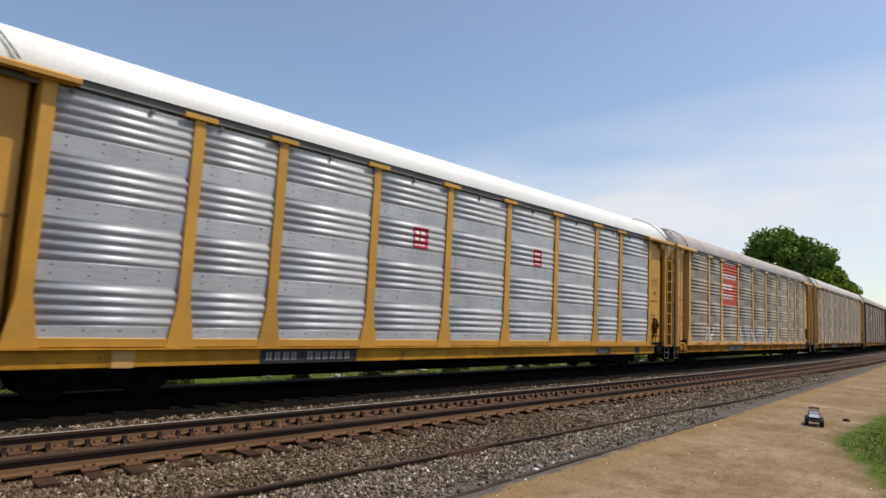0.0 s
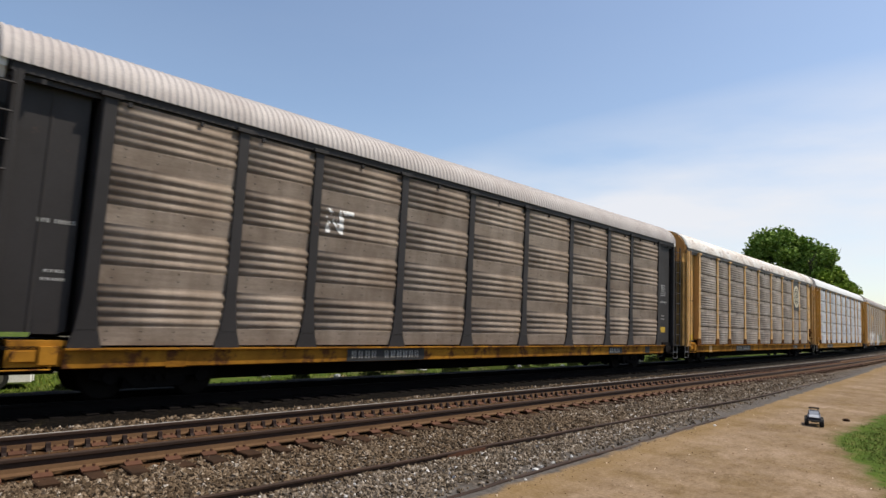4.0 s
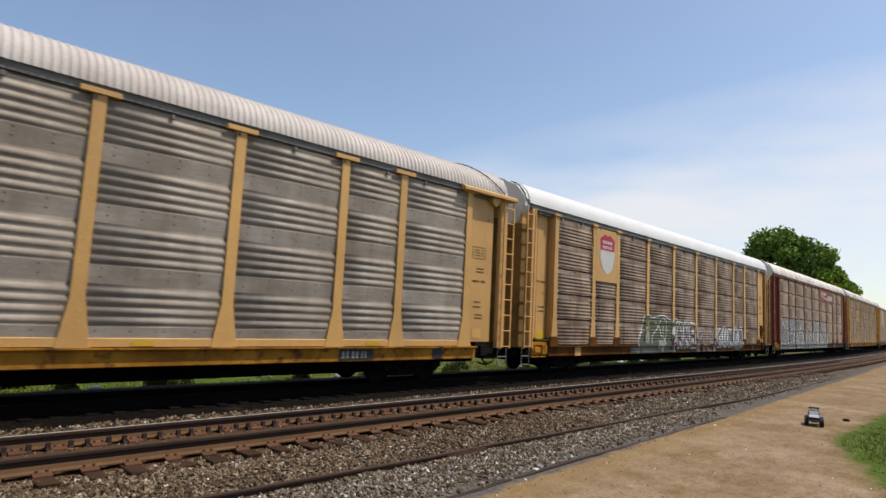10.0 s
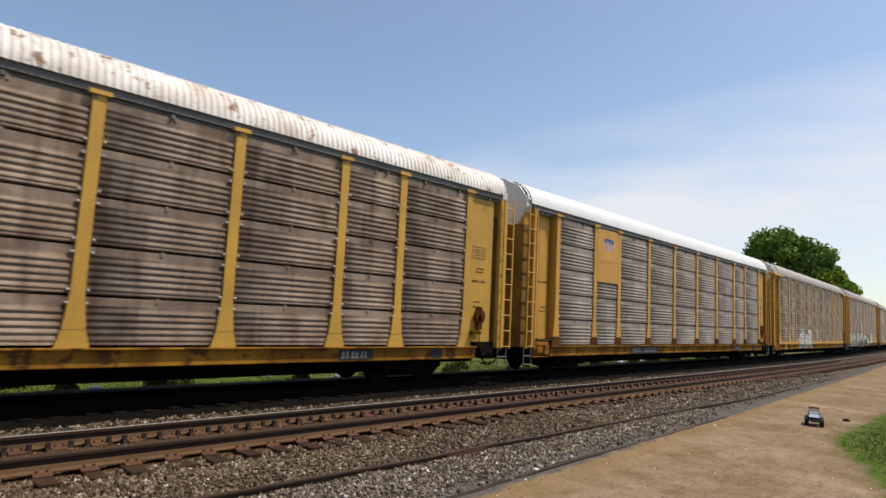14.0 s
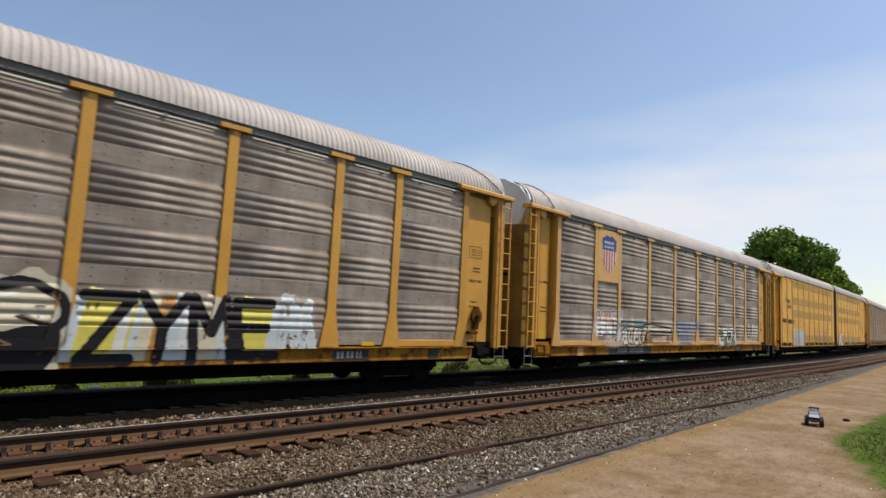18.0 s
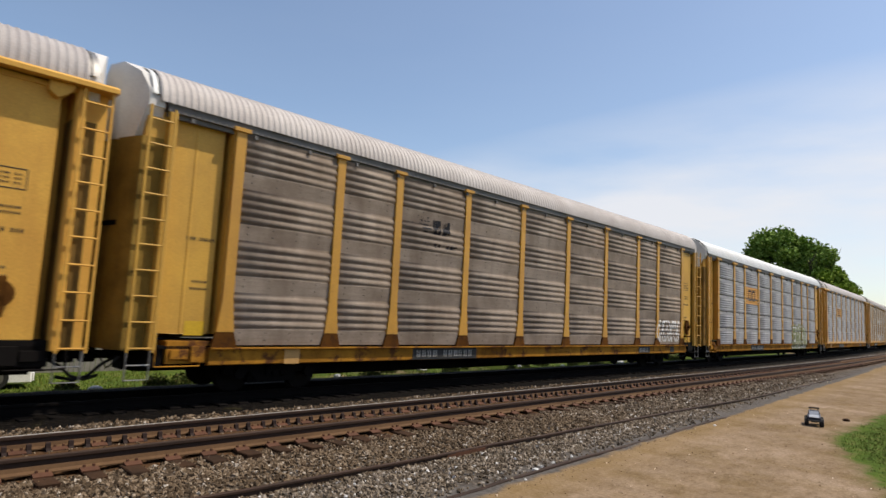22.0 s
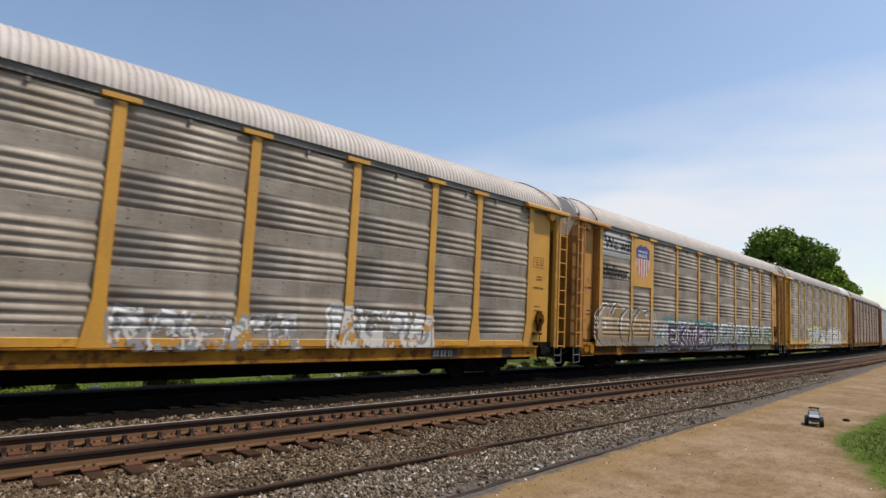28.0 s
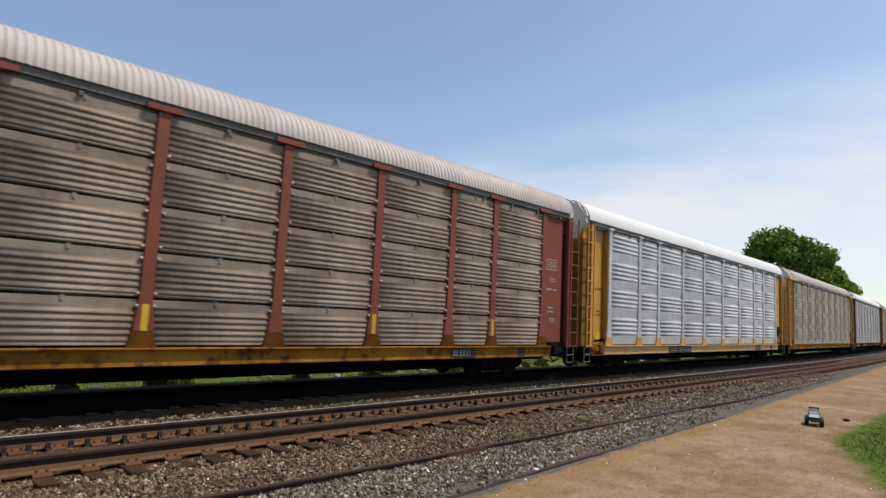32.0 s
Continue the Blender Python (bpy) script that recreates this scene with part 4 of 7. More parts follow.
M["tie"] = weathered("weathered_tie_wood", (0.07, 0.036, 0.02), (0.028, 0.02, 0.015), 0.7, 0.95, 0.0, streaks=False, gloss=0.1)
# tan dust, coloured paler than the rail for sun on its foot
M["rail_foot"] = weathered("dusty_sunlit_rail_foot", (0.165, 0.086, 0.037), (0.095, 0.048, 0.022), 0.7, 0.85, 0.0, streaks=False)
# rails and ties under the train, blackened to stand in for its shade
M["far_iron"] = weathered("train_shaded_track", (0.012, 0.010, 0.009), (0.007, 0.006, 0.006), 0.6, 0.95, 0.0, streaks=False, gloss=0.05)
M["plate"] = weathered("rusty_tie_plate", (0.16, 0.066, 0.035), (0.08, 0.036, 0.02), 0.7, 0.75, 0.2, streaks=False)
M["anchor"] = weathered("rail_anchor_rust", (0.03, 0.013, 0.009), (0.018, 0.010, 0.008), 0.6, 0.75, 0.2, streaks=False)

FOOT = [(-0.076, 0.0), (-0.076, 0.014), (-0.03, 0.034), (-0.014, 0.075), (0.014, 0.075), (0.03, 0.034), (0.076, 0.014), (0.076, 0.0)]
RAIL = [(-0.070, 0.0), (-0.070, 0.012), (-0.012, 0.03), (-0.009, 0.125), (-0.036, 0.138), (-0.036, 0.168), (-0.028, 0.175), (0.028, 0.175), (0.036, 0.168), (0.036, 0.138), (0.009, 0.125), (0.012, 0.03),
        (0.070, 0.012), (0.070, 0.0)]
FOOT = [(u, v * 1.2) for u, v in FOOT]
RAIL = [(u, v * 1.2) for u, v in RAIL]                     # 0.21 m high


def sweep(bm, section, path):
    """A section (across, up) along a path of (x, y, z)."""
    rings = []
    for i, p in enumerate(path):
        a, b = path[max(i - 1, 0)], path[min(i + 1, len(path) - 1)]
        d = Vector((b[0] - a[0], b[1] - a[1], 0)).normalized()
        rings.append([bm.verts.new((p[0] + d.y * u, p[1] - d.x * u, p[2] + v)) for u, v in section])
    k = len(section)
    for p, q in zip(rings, rings[1:]):
        for i in range(k):
            bm.faces.new((p[i], p[(i + 1) % k], q[(i + 1) % k], q[i]))
    bm.faces.new(rings[0][::-1])
    bm.faces.new(rings[-1])


def track_ys():
    return [-30, -10] + list(np.arange(0, 60, 3.0)) + list(np.arange(60, 320, 12.0)) + [420, 600, 900]


def tie_mesh(seed):
    def make():
        r = random.Random(seed)
        bm = bmesh.new()
        v = box(bm, -1.3, 1.3, -0.115, 0.115, -0.17, 0.0)
        for q in v:
            q.co.x += r.uniform(-0.03, 0.03)
            q.co.y += r.uniform(-0.012, 0.012)
            q.co.z += r.uniform(-0.008, 0.004)
        return mesh_of(bm, "tie", bevel=0.012)
    return cached(("tie", seed), make)


def tie_plate_mesh():
    def make():
        bm = bmesh.new()
        prism(bm, [(-0.20, 0.0), (-0.20, 0.014), (-0.10, 0.042), (-0.075, 0.016), (0.075, 0.016), (0.10, 0.042), (0.20, 0.014), (0.20, 0.0)], 1, -0.105, 0.105)
        for x in (-0.092, 0.092):
            for y in (-0.055, 0.055):
                box(bm, x - 0.016, x + 0.016, y - 0.014, y + 0.014, 0.02, 0.068)
        return mesh_of(bm, "tie_plate")
    return cached("tie_plate", make)


def anchor_mesh():
    def make():
        bm = bmesh.new()
        for s in (-1, 1):
            prism(bm, [(0.02, -0.035), (0.07, 0.03), (0.08, 0.075), (0.10, 0.10), (0.13, 0.085), (0.145, 0.02), (0.19, -0.02), (0.19, -0.05)], 1, s * 0.145 - 0.03, s * 0.145 + 0.03)
        return mesh_of(bm, "rail_anchor")
    return cached("anchor", make)


def build_track(cx, name, label, tie_to, plates_to, iron, wood, cant):
    """A track that curves away to the left, its inner rail lower by the cant."""
    tr = tagged(new(name), label, "railway track", kind="structure")
    for off in (-0.7525, 0.7525):
        drop = cant if off < 0 else (0.0 if iron == "rail" else cant * 0.4)
        path = [(cx + bend(y)[0] + off, y, RT - 0.21 - drop) for y in track_ys()]
        bm = bmesh.new()
        sweep(bm, RAIL, path)
        rail = part("rail", bm, M[iron], tr, "rusty steel rail with a worn head")
        if iron == "rail":
            bm = bmesh.new()
            sweep(bm, FOOT, path)
            part("rail_foot", bm, M["rail_foot"], rail, "dusty tan rail foot, coloured paler as if sunlit")
        bm = bmesh.new()
        sweep(bm, [(-0.026, 0.0), (-0.026, 0.003), (0.026, 0.003), (0.026, 0.0)], [(x, y, z + 0.208) for x, y, z in path])
        part("running_surface", bm, M["rail_top" if off < 0 and iron == "rail" else iron], rail, "worn running surface")
    y, i = -5.8, 0
    while y < tie_to:
        r = random.Random(i * 7 + int(-cx))
        sx, sl = bend(y)
        m = pose(cx + sx + r.uniform(-0.06, 0.06), y + r.uniform(-0.02, 0.02), RT - 0.225 - cant / 2 - 0.022 * r.random() ** 2, 0, r.uniform(-0.5, 0.5) - math.degrees(cant / 1.5), math.degrees(-math.atan(sl)) + r.uniform(-2.0, 2.0))
        tie = put("tie", tie_mesh(i % 7), M[wood], tr, m)
        if y < plates_to:
            for off in (-0.7525, 0.7525):
                put("tie_plate", tie_plate_mesh(), M["plate"], tr, pose(cx + sx + off, y, RT - 0.225 - (cant if off < 0 else 0.0)))
                put("rail_anchor", anchor_mesh(), M["anchor"], tr, pose(cx + sx + off, y + r.uniform(-0.01, 0.01), RT - 0.207 - (cant if off < 0 else 0.0), 0, 0, 180 if off > 0 else 0))
        y += 0.515
        i += 1
    return tr


near_track = build_track(NEAR_X, "near_track", "railway track with rusty rails on worn wooden ties", 95, 55, "rail", "tie", 0.03)
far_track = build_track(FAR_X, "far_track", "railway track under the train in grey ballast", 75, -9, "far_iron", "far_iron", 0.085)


def build_loose_rail():
    ob = tagged(new("loose_rail"), "old rusty rail lying in the ballast", "rail")
    path = []
    for y in np.arange(-4, 46, 1.5):
        x = -6.62 - 8.5e-4 * y * y + 0.05 * math.sin(y * 0.35)
        path.append((x, y, ground_z(x, y) - 0.137 + 0.105 - 0.0024 * max(0.0, y - 4) + 0.008 * math.sin(y * 0.8)))
    bm = bmesh.new()
    sweep(bm, [(u * 0.8, v * 0.65) for u, v in RAIL], path)
    part("rail", bm, M["rail"], ob, "rusty partly buried rail")
    bm = bmesh.new()
    for s in (-1, 1):
        box(bm, s * 0.02 - 0.014, s * 0.02 + 0.014, -0.45, 0.45, 0.02, 0.11)
    part("joint_bar", bm, M["plate"], ob, "bolted joint bar", pose(path[8][0] + 0.02, path[8][1] - 0.7, path[8][2]))
    return ob


build_loose_rail()


def build_buried_rail():
    """An old rail along the edge of the dirt, only its head above ground."""
    path = [(-5.22 - 0.053 * y, y, ground_z(-5.22 - 0.053 * y, y) - 0.188 + 0.014 * math.sin(y * 0.9) - 0.004 * max(0.0, y - 12)) for y in np.arange(2.5, 19, 0.5)]
    bm = bmesh.new()
    sweep(bm, RAIL, path)
    return tagged(part("buried_rail", bm, M["rail"], None), "rusty rail head buried along the edge of the dirt", "rail")


build_buried_rail()


# ---- train ----
def travelled(t):
    """Metres that the train has gone by t seconds, from t = 16."""
    u = t - 16
    return 21.4415 * u - 0.000749 * u * u - 0.0005019 * u ** 3


LEAD, PITCH, EXTRA = -140.684, 28.6, 16.07
SLACK = {-7: 0.14, -6: -0.16, -5: 0.13, -2: -0.14, -1: 0.08, 0: 0.12, 2: 0.15, 6: -0.2, 8: 0.1, 9: -0.17, 12: 0.3, 13: 0.36, 14: 0.25, 15: 0.1, 16: -0.12, 17: -0.3}   # play in the couplers


def nose(n, t):
    """Place along the track of the front of car n."""
    return LEAD + PITCH * n + (EXTRA if n >= 9 else 0.0) + SLACK.get(n, 0.0) - travelled(t)


def on_track(y, reach):
    """Pose of a vehicle whose middle is at y, carried at y - reach and y + reach."""
    a, b = bend(y - reach)[0], bend(y + reach)[0]
    return pose(FAR_X + (a + b) / 2, y, RT, 0, 0, math.degrees(math.atan2(a - b, 2 * reach)))


def spec(n, pattern, sheet, post, end, sill, roof, ribbed, style, label, **more):
    return dict(n=n, pattern=pattern, sheet=sheet, post=post, end=end, sill=sill, roof=roof, ribbed=ribbed, style=style, label=label, **more)


CARS = [
    spec(-7, "bands", "silver", "yellow", "yellow", "gold_sill", "roof_white", False, "tee", "bright galvanised auto-rack car with yellow posts", marks=7.6),
    spec(-6, "bands", "grey", "pale_yellow", "pale_yellow", "sill", "roof_grey", True, "tee", "grey ribbed auto-rack car with a red sign"),
    spec(-5, "bands", "grey", "pale_yellow", "pale_yellow", "dark_sill", "roof_grey", False, "tee", "grey ribbed auto-rack car with rusty sill", no_kick=True),
    spec(-4, "bands", "dusk", "dark", "dark", "sill", "roof_grey", True, "step", "grey auto-rack car with black posts and ends"),
    spec(-3, "sheets", "warm", "pale_yellow", "pale_yellow", "sill", "roof_rust", True, "step", "grimy auto-rack car with a black roundel plate", arch="orange"),
    spec(-2, "sheets", "silver", "yellow", "yellow", "gold_sill", "roof_white", False, "step", "clean silver auto-rack car with yellow posts", marks=6.0),
    spec(-1, "bands", "grey", "pale_yellow", "yellow", "sill", "roof_grey", True, "tee", "grey auto-rack car with yellow emblem and graffiti"),
    spec(0, "bands", "grey", "pale_yellow", "pale_yellow", "sill", "roof_grey", True, "tee", "grey auto-rack car with a faded flag sign"),
    spec(1, "sheets", "brown", "pale_yellow", "pale_yellow", "dark_sill", "roof_white", False, "step", "grimy brown auto-rack car with graffiti along its foot"),
    spec(2, "sheets", "tan", "red", "red", "door_red", "roof_rust", True, "step", "oxide red auto-rack car with black and white graffiti"),
    spec(3, "sheets", "brown", "lemon", "lemon", "sill", "roof_rust", True, "step", "grimy auto-rack car with bright yellow posts"),
    spec(4, "sheets", "warm", "yellow", "yellow", "sill", "roof_white", False, "step", "grey auto-rack car with yellow shield plate"),
    spec(5, "bands", "dusk", "yellow", "lemon", "sill", "roof_grey", True, "tee", "warm grey auto-rack car with white graffiti letters"),
    spec(6, "bands", "warm", "yellow", "yellow", "sill", "roof_grey", True, "tee", "grey auto-rack car with colourful graffiti lettering", bare=range(2, 8)),
    spec(7, "bands", "warm", "pale_yellow", "yellow", "sill", "roof_grey", True, "tee", "grey auto-rack car with shield plate and graffiti", marks=7.6),
    spec(9, "bands", "dusk", "yellow", "lemon", "sill", "roof_grey", True, "step", "stained grey auto-rack car with faded emblem", marks=8.6),
    spec(10, "sheets", "silver_dull", "yellow", "yellow", "sill", "roof_white", True, "step", "silver auto-rack car with an orange sign plate"),
    spec(11, "bands", "silver_dull", "pale_yellow", "yellow", "sill", "roof_grey", False, "tee", "silver auto-rack car with a small orange sign"),
    spec(12, "bands", "grey", "yellow", "pale_yellow", "sill", "roof_grey", True, "tee", "grey auto-rack car with white scrawled graffiti", marks=8.2),
    spec(13, "bands", "grey", "yellow", "yellow", "sill", "roof_grey", True, "tee", "grey auto-rack car with a striped shield plate"),
    spec(14, "bands", "warm", "yellow", "orange", "dark_sill", "roof_grey", True, "tee", "stained auto-rack car with shield and long graffiti", marks=7.05, no_kick=True),
    spec(15, "bands", "grey", "lemon", "lemon", "sill", "roof_grey", True, "tee", "grey auto-rack car with white and black graffiti", marks=7.9),
    spec(16, "sheets", "dusk", "red", "red", "sill", "roof_grey", True, "step", "grey auto-rack car with oxide red posts", marks=6.6),
    spec(17, "bands", "silver", "silver", "yellow", "pale_yellow", "roof_white", False, "step", "bright silver auto-rack car with yellow ends", no_kick=True),
    spec(18, "bands", "grey", "grey", "pale_yellow", "sill", "roof_grey", True, "tee", "dull grey auto-rack car"),
    spec(19, "bands", "silver_dull", "silver_dull", "dark", "dark_sill", "roof_white", False, "tee", "silver auto-rack car with dark ends"),
    spec(20, "bands", "grey", "yellow", "yellow", "sill", "roof_grey", True, "tee", "grey auto-rack car with yellow posts"),
    spec(21, "bands", "grey", "yellow", "yellow", "sill", "roof_grey", True, "tee", "grey auto-rack car with yellow posts"),
]
TRAIN = []                                                # (object, car number, metres from the nose to its middle, reach)
BY = {}
for c in CARS:
    ob = rack_car(c)
    BY[c["n"]] = (ob, c)
    TRAIN.append((ob, c["n"], HALF, 10.06))
two = spec(8, "flat", "lemon", "ns_yellow", "ns_yellow", "dark_sill", "roof_grey", True, "tee", "closed yellow two-part auto carrier unit, smooth panels")
lead_unit, rear_unit = box_unit(two, True), box_unit(two, False)
bellows(lead_unit, BOX_LEAD)
TRAIN += [(lead_unit, 8, BOX_LEAD, 8.2), (rear_unit, 8, 22.1 + BOX_REAR, 8.2)]


# ---- signs and graffiti: paint that follows the ribs, laid on in thin strips ----
class Canvas:
    """A stretch of a car's side, s metres from its nose and z above the rail, painted cell by cell."""

    def __init__(self, s0, s1, z0, z1, ds=0.013, dz=0.02):
        self.s = np.arange(s0, s1, ds)
        self.z = np.arange(z0, z1, dz)
        self.ds, self.dz = ds, dz
        self.S, self.Z = np.meshgrid(self.s + ds / 2, self.z + dz / 2)
        self.a = np.full(self.S.shape, -1, int)
        self.names = []

    def ink(self, mask, name):
        if name not in self.names:
            self.names.append(name)
        self.a[mask] = self.names.index(name)

    def inside(self, pts):
        hit = np.zeros(self.S.shape, bool)
        for (x0, y0), (x1, y1) in zip(pts, pts[1:] + pts[:1]):
            if y0 == y1:
                continue
            cross = (y0 > self.Z) != (y1 > self.Z)
            hit ^= cross & (self.S < (x1 - x0) * (self.Z - y0) / (y1 - y0) + x0)
        return hit

    def poly(self, pts, name):
        self.ink(self.inside(pts), name)

    def rect(self, s0, s1, z0, z1, name):
        self.ink((self.S > s0) & (self.S < s1) & (self.Z > z0) & (self.Z < z1), name)

    def disc(self, s, z, r, name, squeeze=1.0):
        self.ink(((self.S - s) * squeeze) ** 2 + (self.Z - z) ** 2 < r * r, name)

    def away(self, pts):
        """Distance from a polyline."""
        d = np.full(self.S.shape, 1e9)
        for (x0, y0), (x1, y1) in zip(pts, pts[1:]):
            vx, vy = x1 - x0, y1 - y0
            k = np.clip(((self.S - x0) * vx + (self.Z - y0) * vy) / (vx * vx + vy * vy + 1e-9), 0, 1)
            d = np.minimum(d, np.hypot(self.S - x0 - k * vx, self.Z - y0 - k * vy))
        return d

    def stroke(self, pts, width, name):
        self.ink(self.away(pts) < width / 2, name)

    def fray(self, amount, seed):
        """Knock out worn specks."""
        r = np.random.RandomState(seed)
        h, w = self.a.shape
        field = np.zeros((h, w))
        for cell, weight in ((14, 1.0), (5, 0.8), (2, 0.5)):
            g = r.rand(h // cell + 3, w // cell + 3)
            u, v = np.arange(h) / cell, np.arange(w) / cell
            i, j = u.astype(int), v.astype(int)
            fu, fv = (u - i)[:, None], (v - j)[None, :]
            field += weight * ((g[i][:, j] * (1 - fv) + g[i][:, j + 1] * fv) * (1 - fu) + (g[i + 1][:, j] * (1 - fv) + g[i + 1][:, j + 1] * fv) * fu)
        self.a[field < np.quantile(field, amount)] = -1

    def lay(self, car, pattern, name, label, cover_posts=True, at=None, plane=None):
        half = HALF if at is None else at
        posts = BAYS if (cover_posts and at is None) else []
        built = {i: ([], []) for i in range(len(self.names))}
        for j, z in enumerate(self.z):
            row = self.a[j]
            x_lo = plane if plane else (skin_x(pattern, z) if z > 1.2 else (1.518 if z > 1.03 else 1.562 if z > 0.985 else FACE))
            x_hi = plane if plane else (skin_x(pattern, z + self.dz) if z > 1.2 else x_lo)
            on = np.zeros(len(row), bool)
            if posts and z > 1.03:
                foot = 0.11 if pattern == "sheets" else 0.17
                w = 0.12 if z > 1.95 else 0.12 + foot * (1.95 - z) / 0.92
                for p in posts:
                    on |= np.abs(self.s + self.ds / 2 - p) < w
            key = row * 2 + on
            cuts = [0, *(np.nonzero(np.diff(key))[0] + 1).tolist(), len(row)]
            for a, b in zip(cuts, cuts[1:]):
                if row[a] < 0:
                    continue
                v, f = built[row[a]]
                k = len(v)
                lo, hi = (1.526, 1.526) if on[a] else (x_lo + (0.006 if plane else 0.011), x_hi + (0.006 if plane else 0.011))
                y0, y1 = self.s[a] - half, self.s[b - 1] + self.ds - half
                v += [(lo, y0, z), (lo, y1, z), (hi, y1, z + self.dz), (hi, y0, z + self.dz)]
                f.append((k, k + 1, k + 2, k + 3))
        for i, nm in enumerate(self.names):
            v, f = built[i]
            if f:
                me = bpy.data.meshes.new(name)
                me.from_pydata(v, [], f)
                tagged(put(name, me, M[nm], car, label=label), kind="stuff")


GLYPHS = {
    "S": [[(0.95, 0.85), (0.6, 1.0), (0.15, 0.9), (0.1, 0.65), (0.5, 0.5), (0.9, 0.35), (0.85, 0.08), (0.45, 0.0), (0.05, 0.12)]], "P": [[(0.15, 0), (0.15, 1), (0.7, 0.98), (0.95, 0.75), (0.7, 0.48), (0.15, 0.45)]],
    "O": [[(0.5, 1), (0.12, 0.75), (0.1, 0.3), (0.5, 0), (0.9, 0.3), (0.88, 0.75), (0.5, 1)]], "D": [[(0.12, 0), (0.15, 1), (0.65, 0.92), (0.95, 0.5), (0.65, 0.05), (0.12, 0)]], "N": [[(0.1, 0), (0.15, 1), (0.85, 0.05), (0.92, 1)]],
    "R": [[(0.12, 0), (0.15, 1), (0.75, 0.95), (0.85, 0.65), (0.2, 0.48)], [(0.4, 0.48), (0.95, 0)]], "T": [[(0, 0.98), (1, 0.98)], [(0.5, 0.98), (0.45, 0)]], "H": [[(0.1, 0), (0.15, 1)], [(0.9, 1), (0.85, 0)], [(0.1, 0.5), (0.9, 0.55)]],
    "B": [[(0.12, 0), (0.12, 1), (0.7, 0.95), (0.8, 0.7), (0.2, 0.52), (0.9, 0.35), (0.75, 0.02), (0.12, 0)]], "W": [[(0, 1), (0.22, 0), (0.5, 0.7), (0.75, 0), (1, 1)]], "J": [[(0.75, 1), (0.75, 0.2), (0.45, 0), (0.1, 0.2)]],
    "G": [[(0.9, 0.85), (0.5, 1), (0.1, 0.6), (0.2, 0.1), (0.7, 0.0), (0.92, 0.4), (0.55, 0.42)]], "U": [[(0.08, 1), (0.12, 0.2), (0.5, 0), (0.88, 0.2), (0.92, 1)]], "C": [[(0.9, 0.8), (0.5, 1), (0.1, 0.6), (0.2, 0.1), (0.6, 0.0), (0.95, 0.2)]],
    "Z": [[(0, 1), (1, 1), (0, 0), (1, 0)]], "Y": [[(0, 1), (0.5, 0.5), (1, 1)], [(0.5, 0.5), (0.4, 0)]], "M": [[(0, 0), (0.1, 1), (0.5, 0.45), (0.9, 1), (1, 0)]],
    "E": [[(1, 1), (0, 1), (0, 0), (1, 0)], [(0, 0.52), (0.8, 0.52)]], "K": [[(0, 0), (0, 1)], [(0.9, 1), (0, 0.5), (0.95, 0)]], "I": [[(0.5, 0), (0.5, 1)], [(0.2, 1), (0.8, 1)], [(0.2, 0), (0.8, 0)]],
    "a": [[(0.15, 0.6), (0.6, 0.66), (0.85, 0.5), (0.85, 0)], [(0.85, 0.36), (0.3, 0.38), (0.12, 0.18), (0.35, 0.0), (0.85, 0.1)]], "d": [[(0.8, 0), (0.8, 1.25), (0.6, 1.25)], [(0.8, 0.6), (0.35, 0.62), (0.12, 0.3), (0.35, 0.02), (0.8, 0.08)]],
    "e": [[(0.15, 0.34), (0.85, 0.36), (0.75, 0.62), (0.4, 0.66), (0.14, 0.4), (0.25, 0.05), (0.85, 0.04)]], "r": [[(0.2, 0), (0.2, 0.66)], [(0.2, 0.4), (0.5, 0.62), (0.95, 0.62)]],
    "L": [[(0.1, 1), (0.1, 0), (0.9, 0)]], "A": [[(0, 0), (0.5, 1), (1, 0)], [(0.2, 0.38), (0.8, 0.38)]],
}


def wild(r):
    """Strokes of a made-up angular shape."""
    k = r.randint(4, 6)
    pts = [(r.uniform(0.0, 0.3), r.choice((0.0, 1.0)))]
    for i in range(k):
        pts.append((min(1.0, max(0.0, pts[-1][0] + r.uniform(-0.35, 0.75))), r.uniform(0.0, 1.0) if i % 2 else r.choice((0.0, 0.5, 1.0))))
    return [pts, [(r.random(), r.random()), (r.random(), r.random())]]


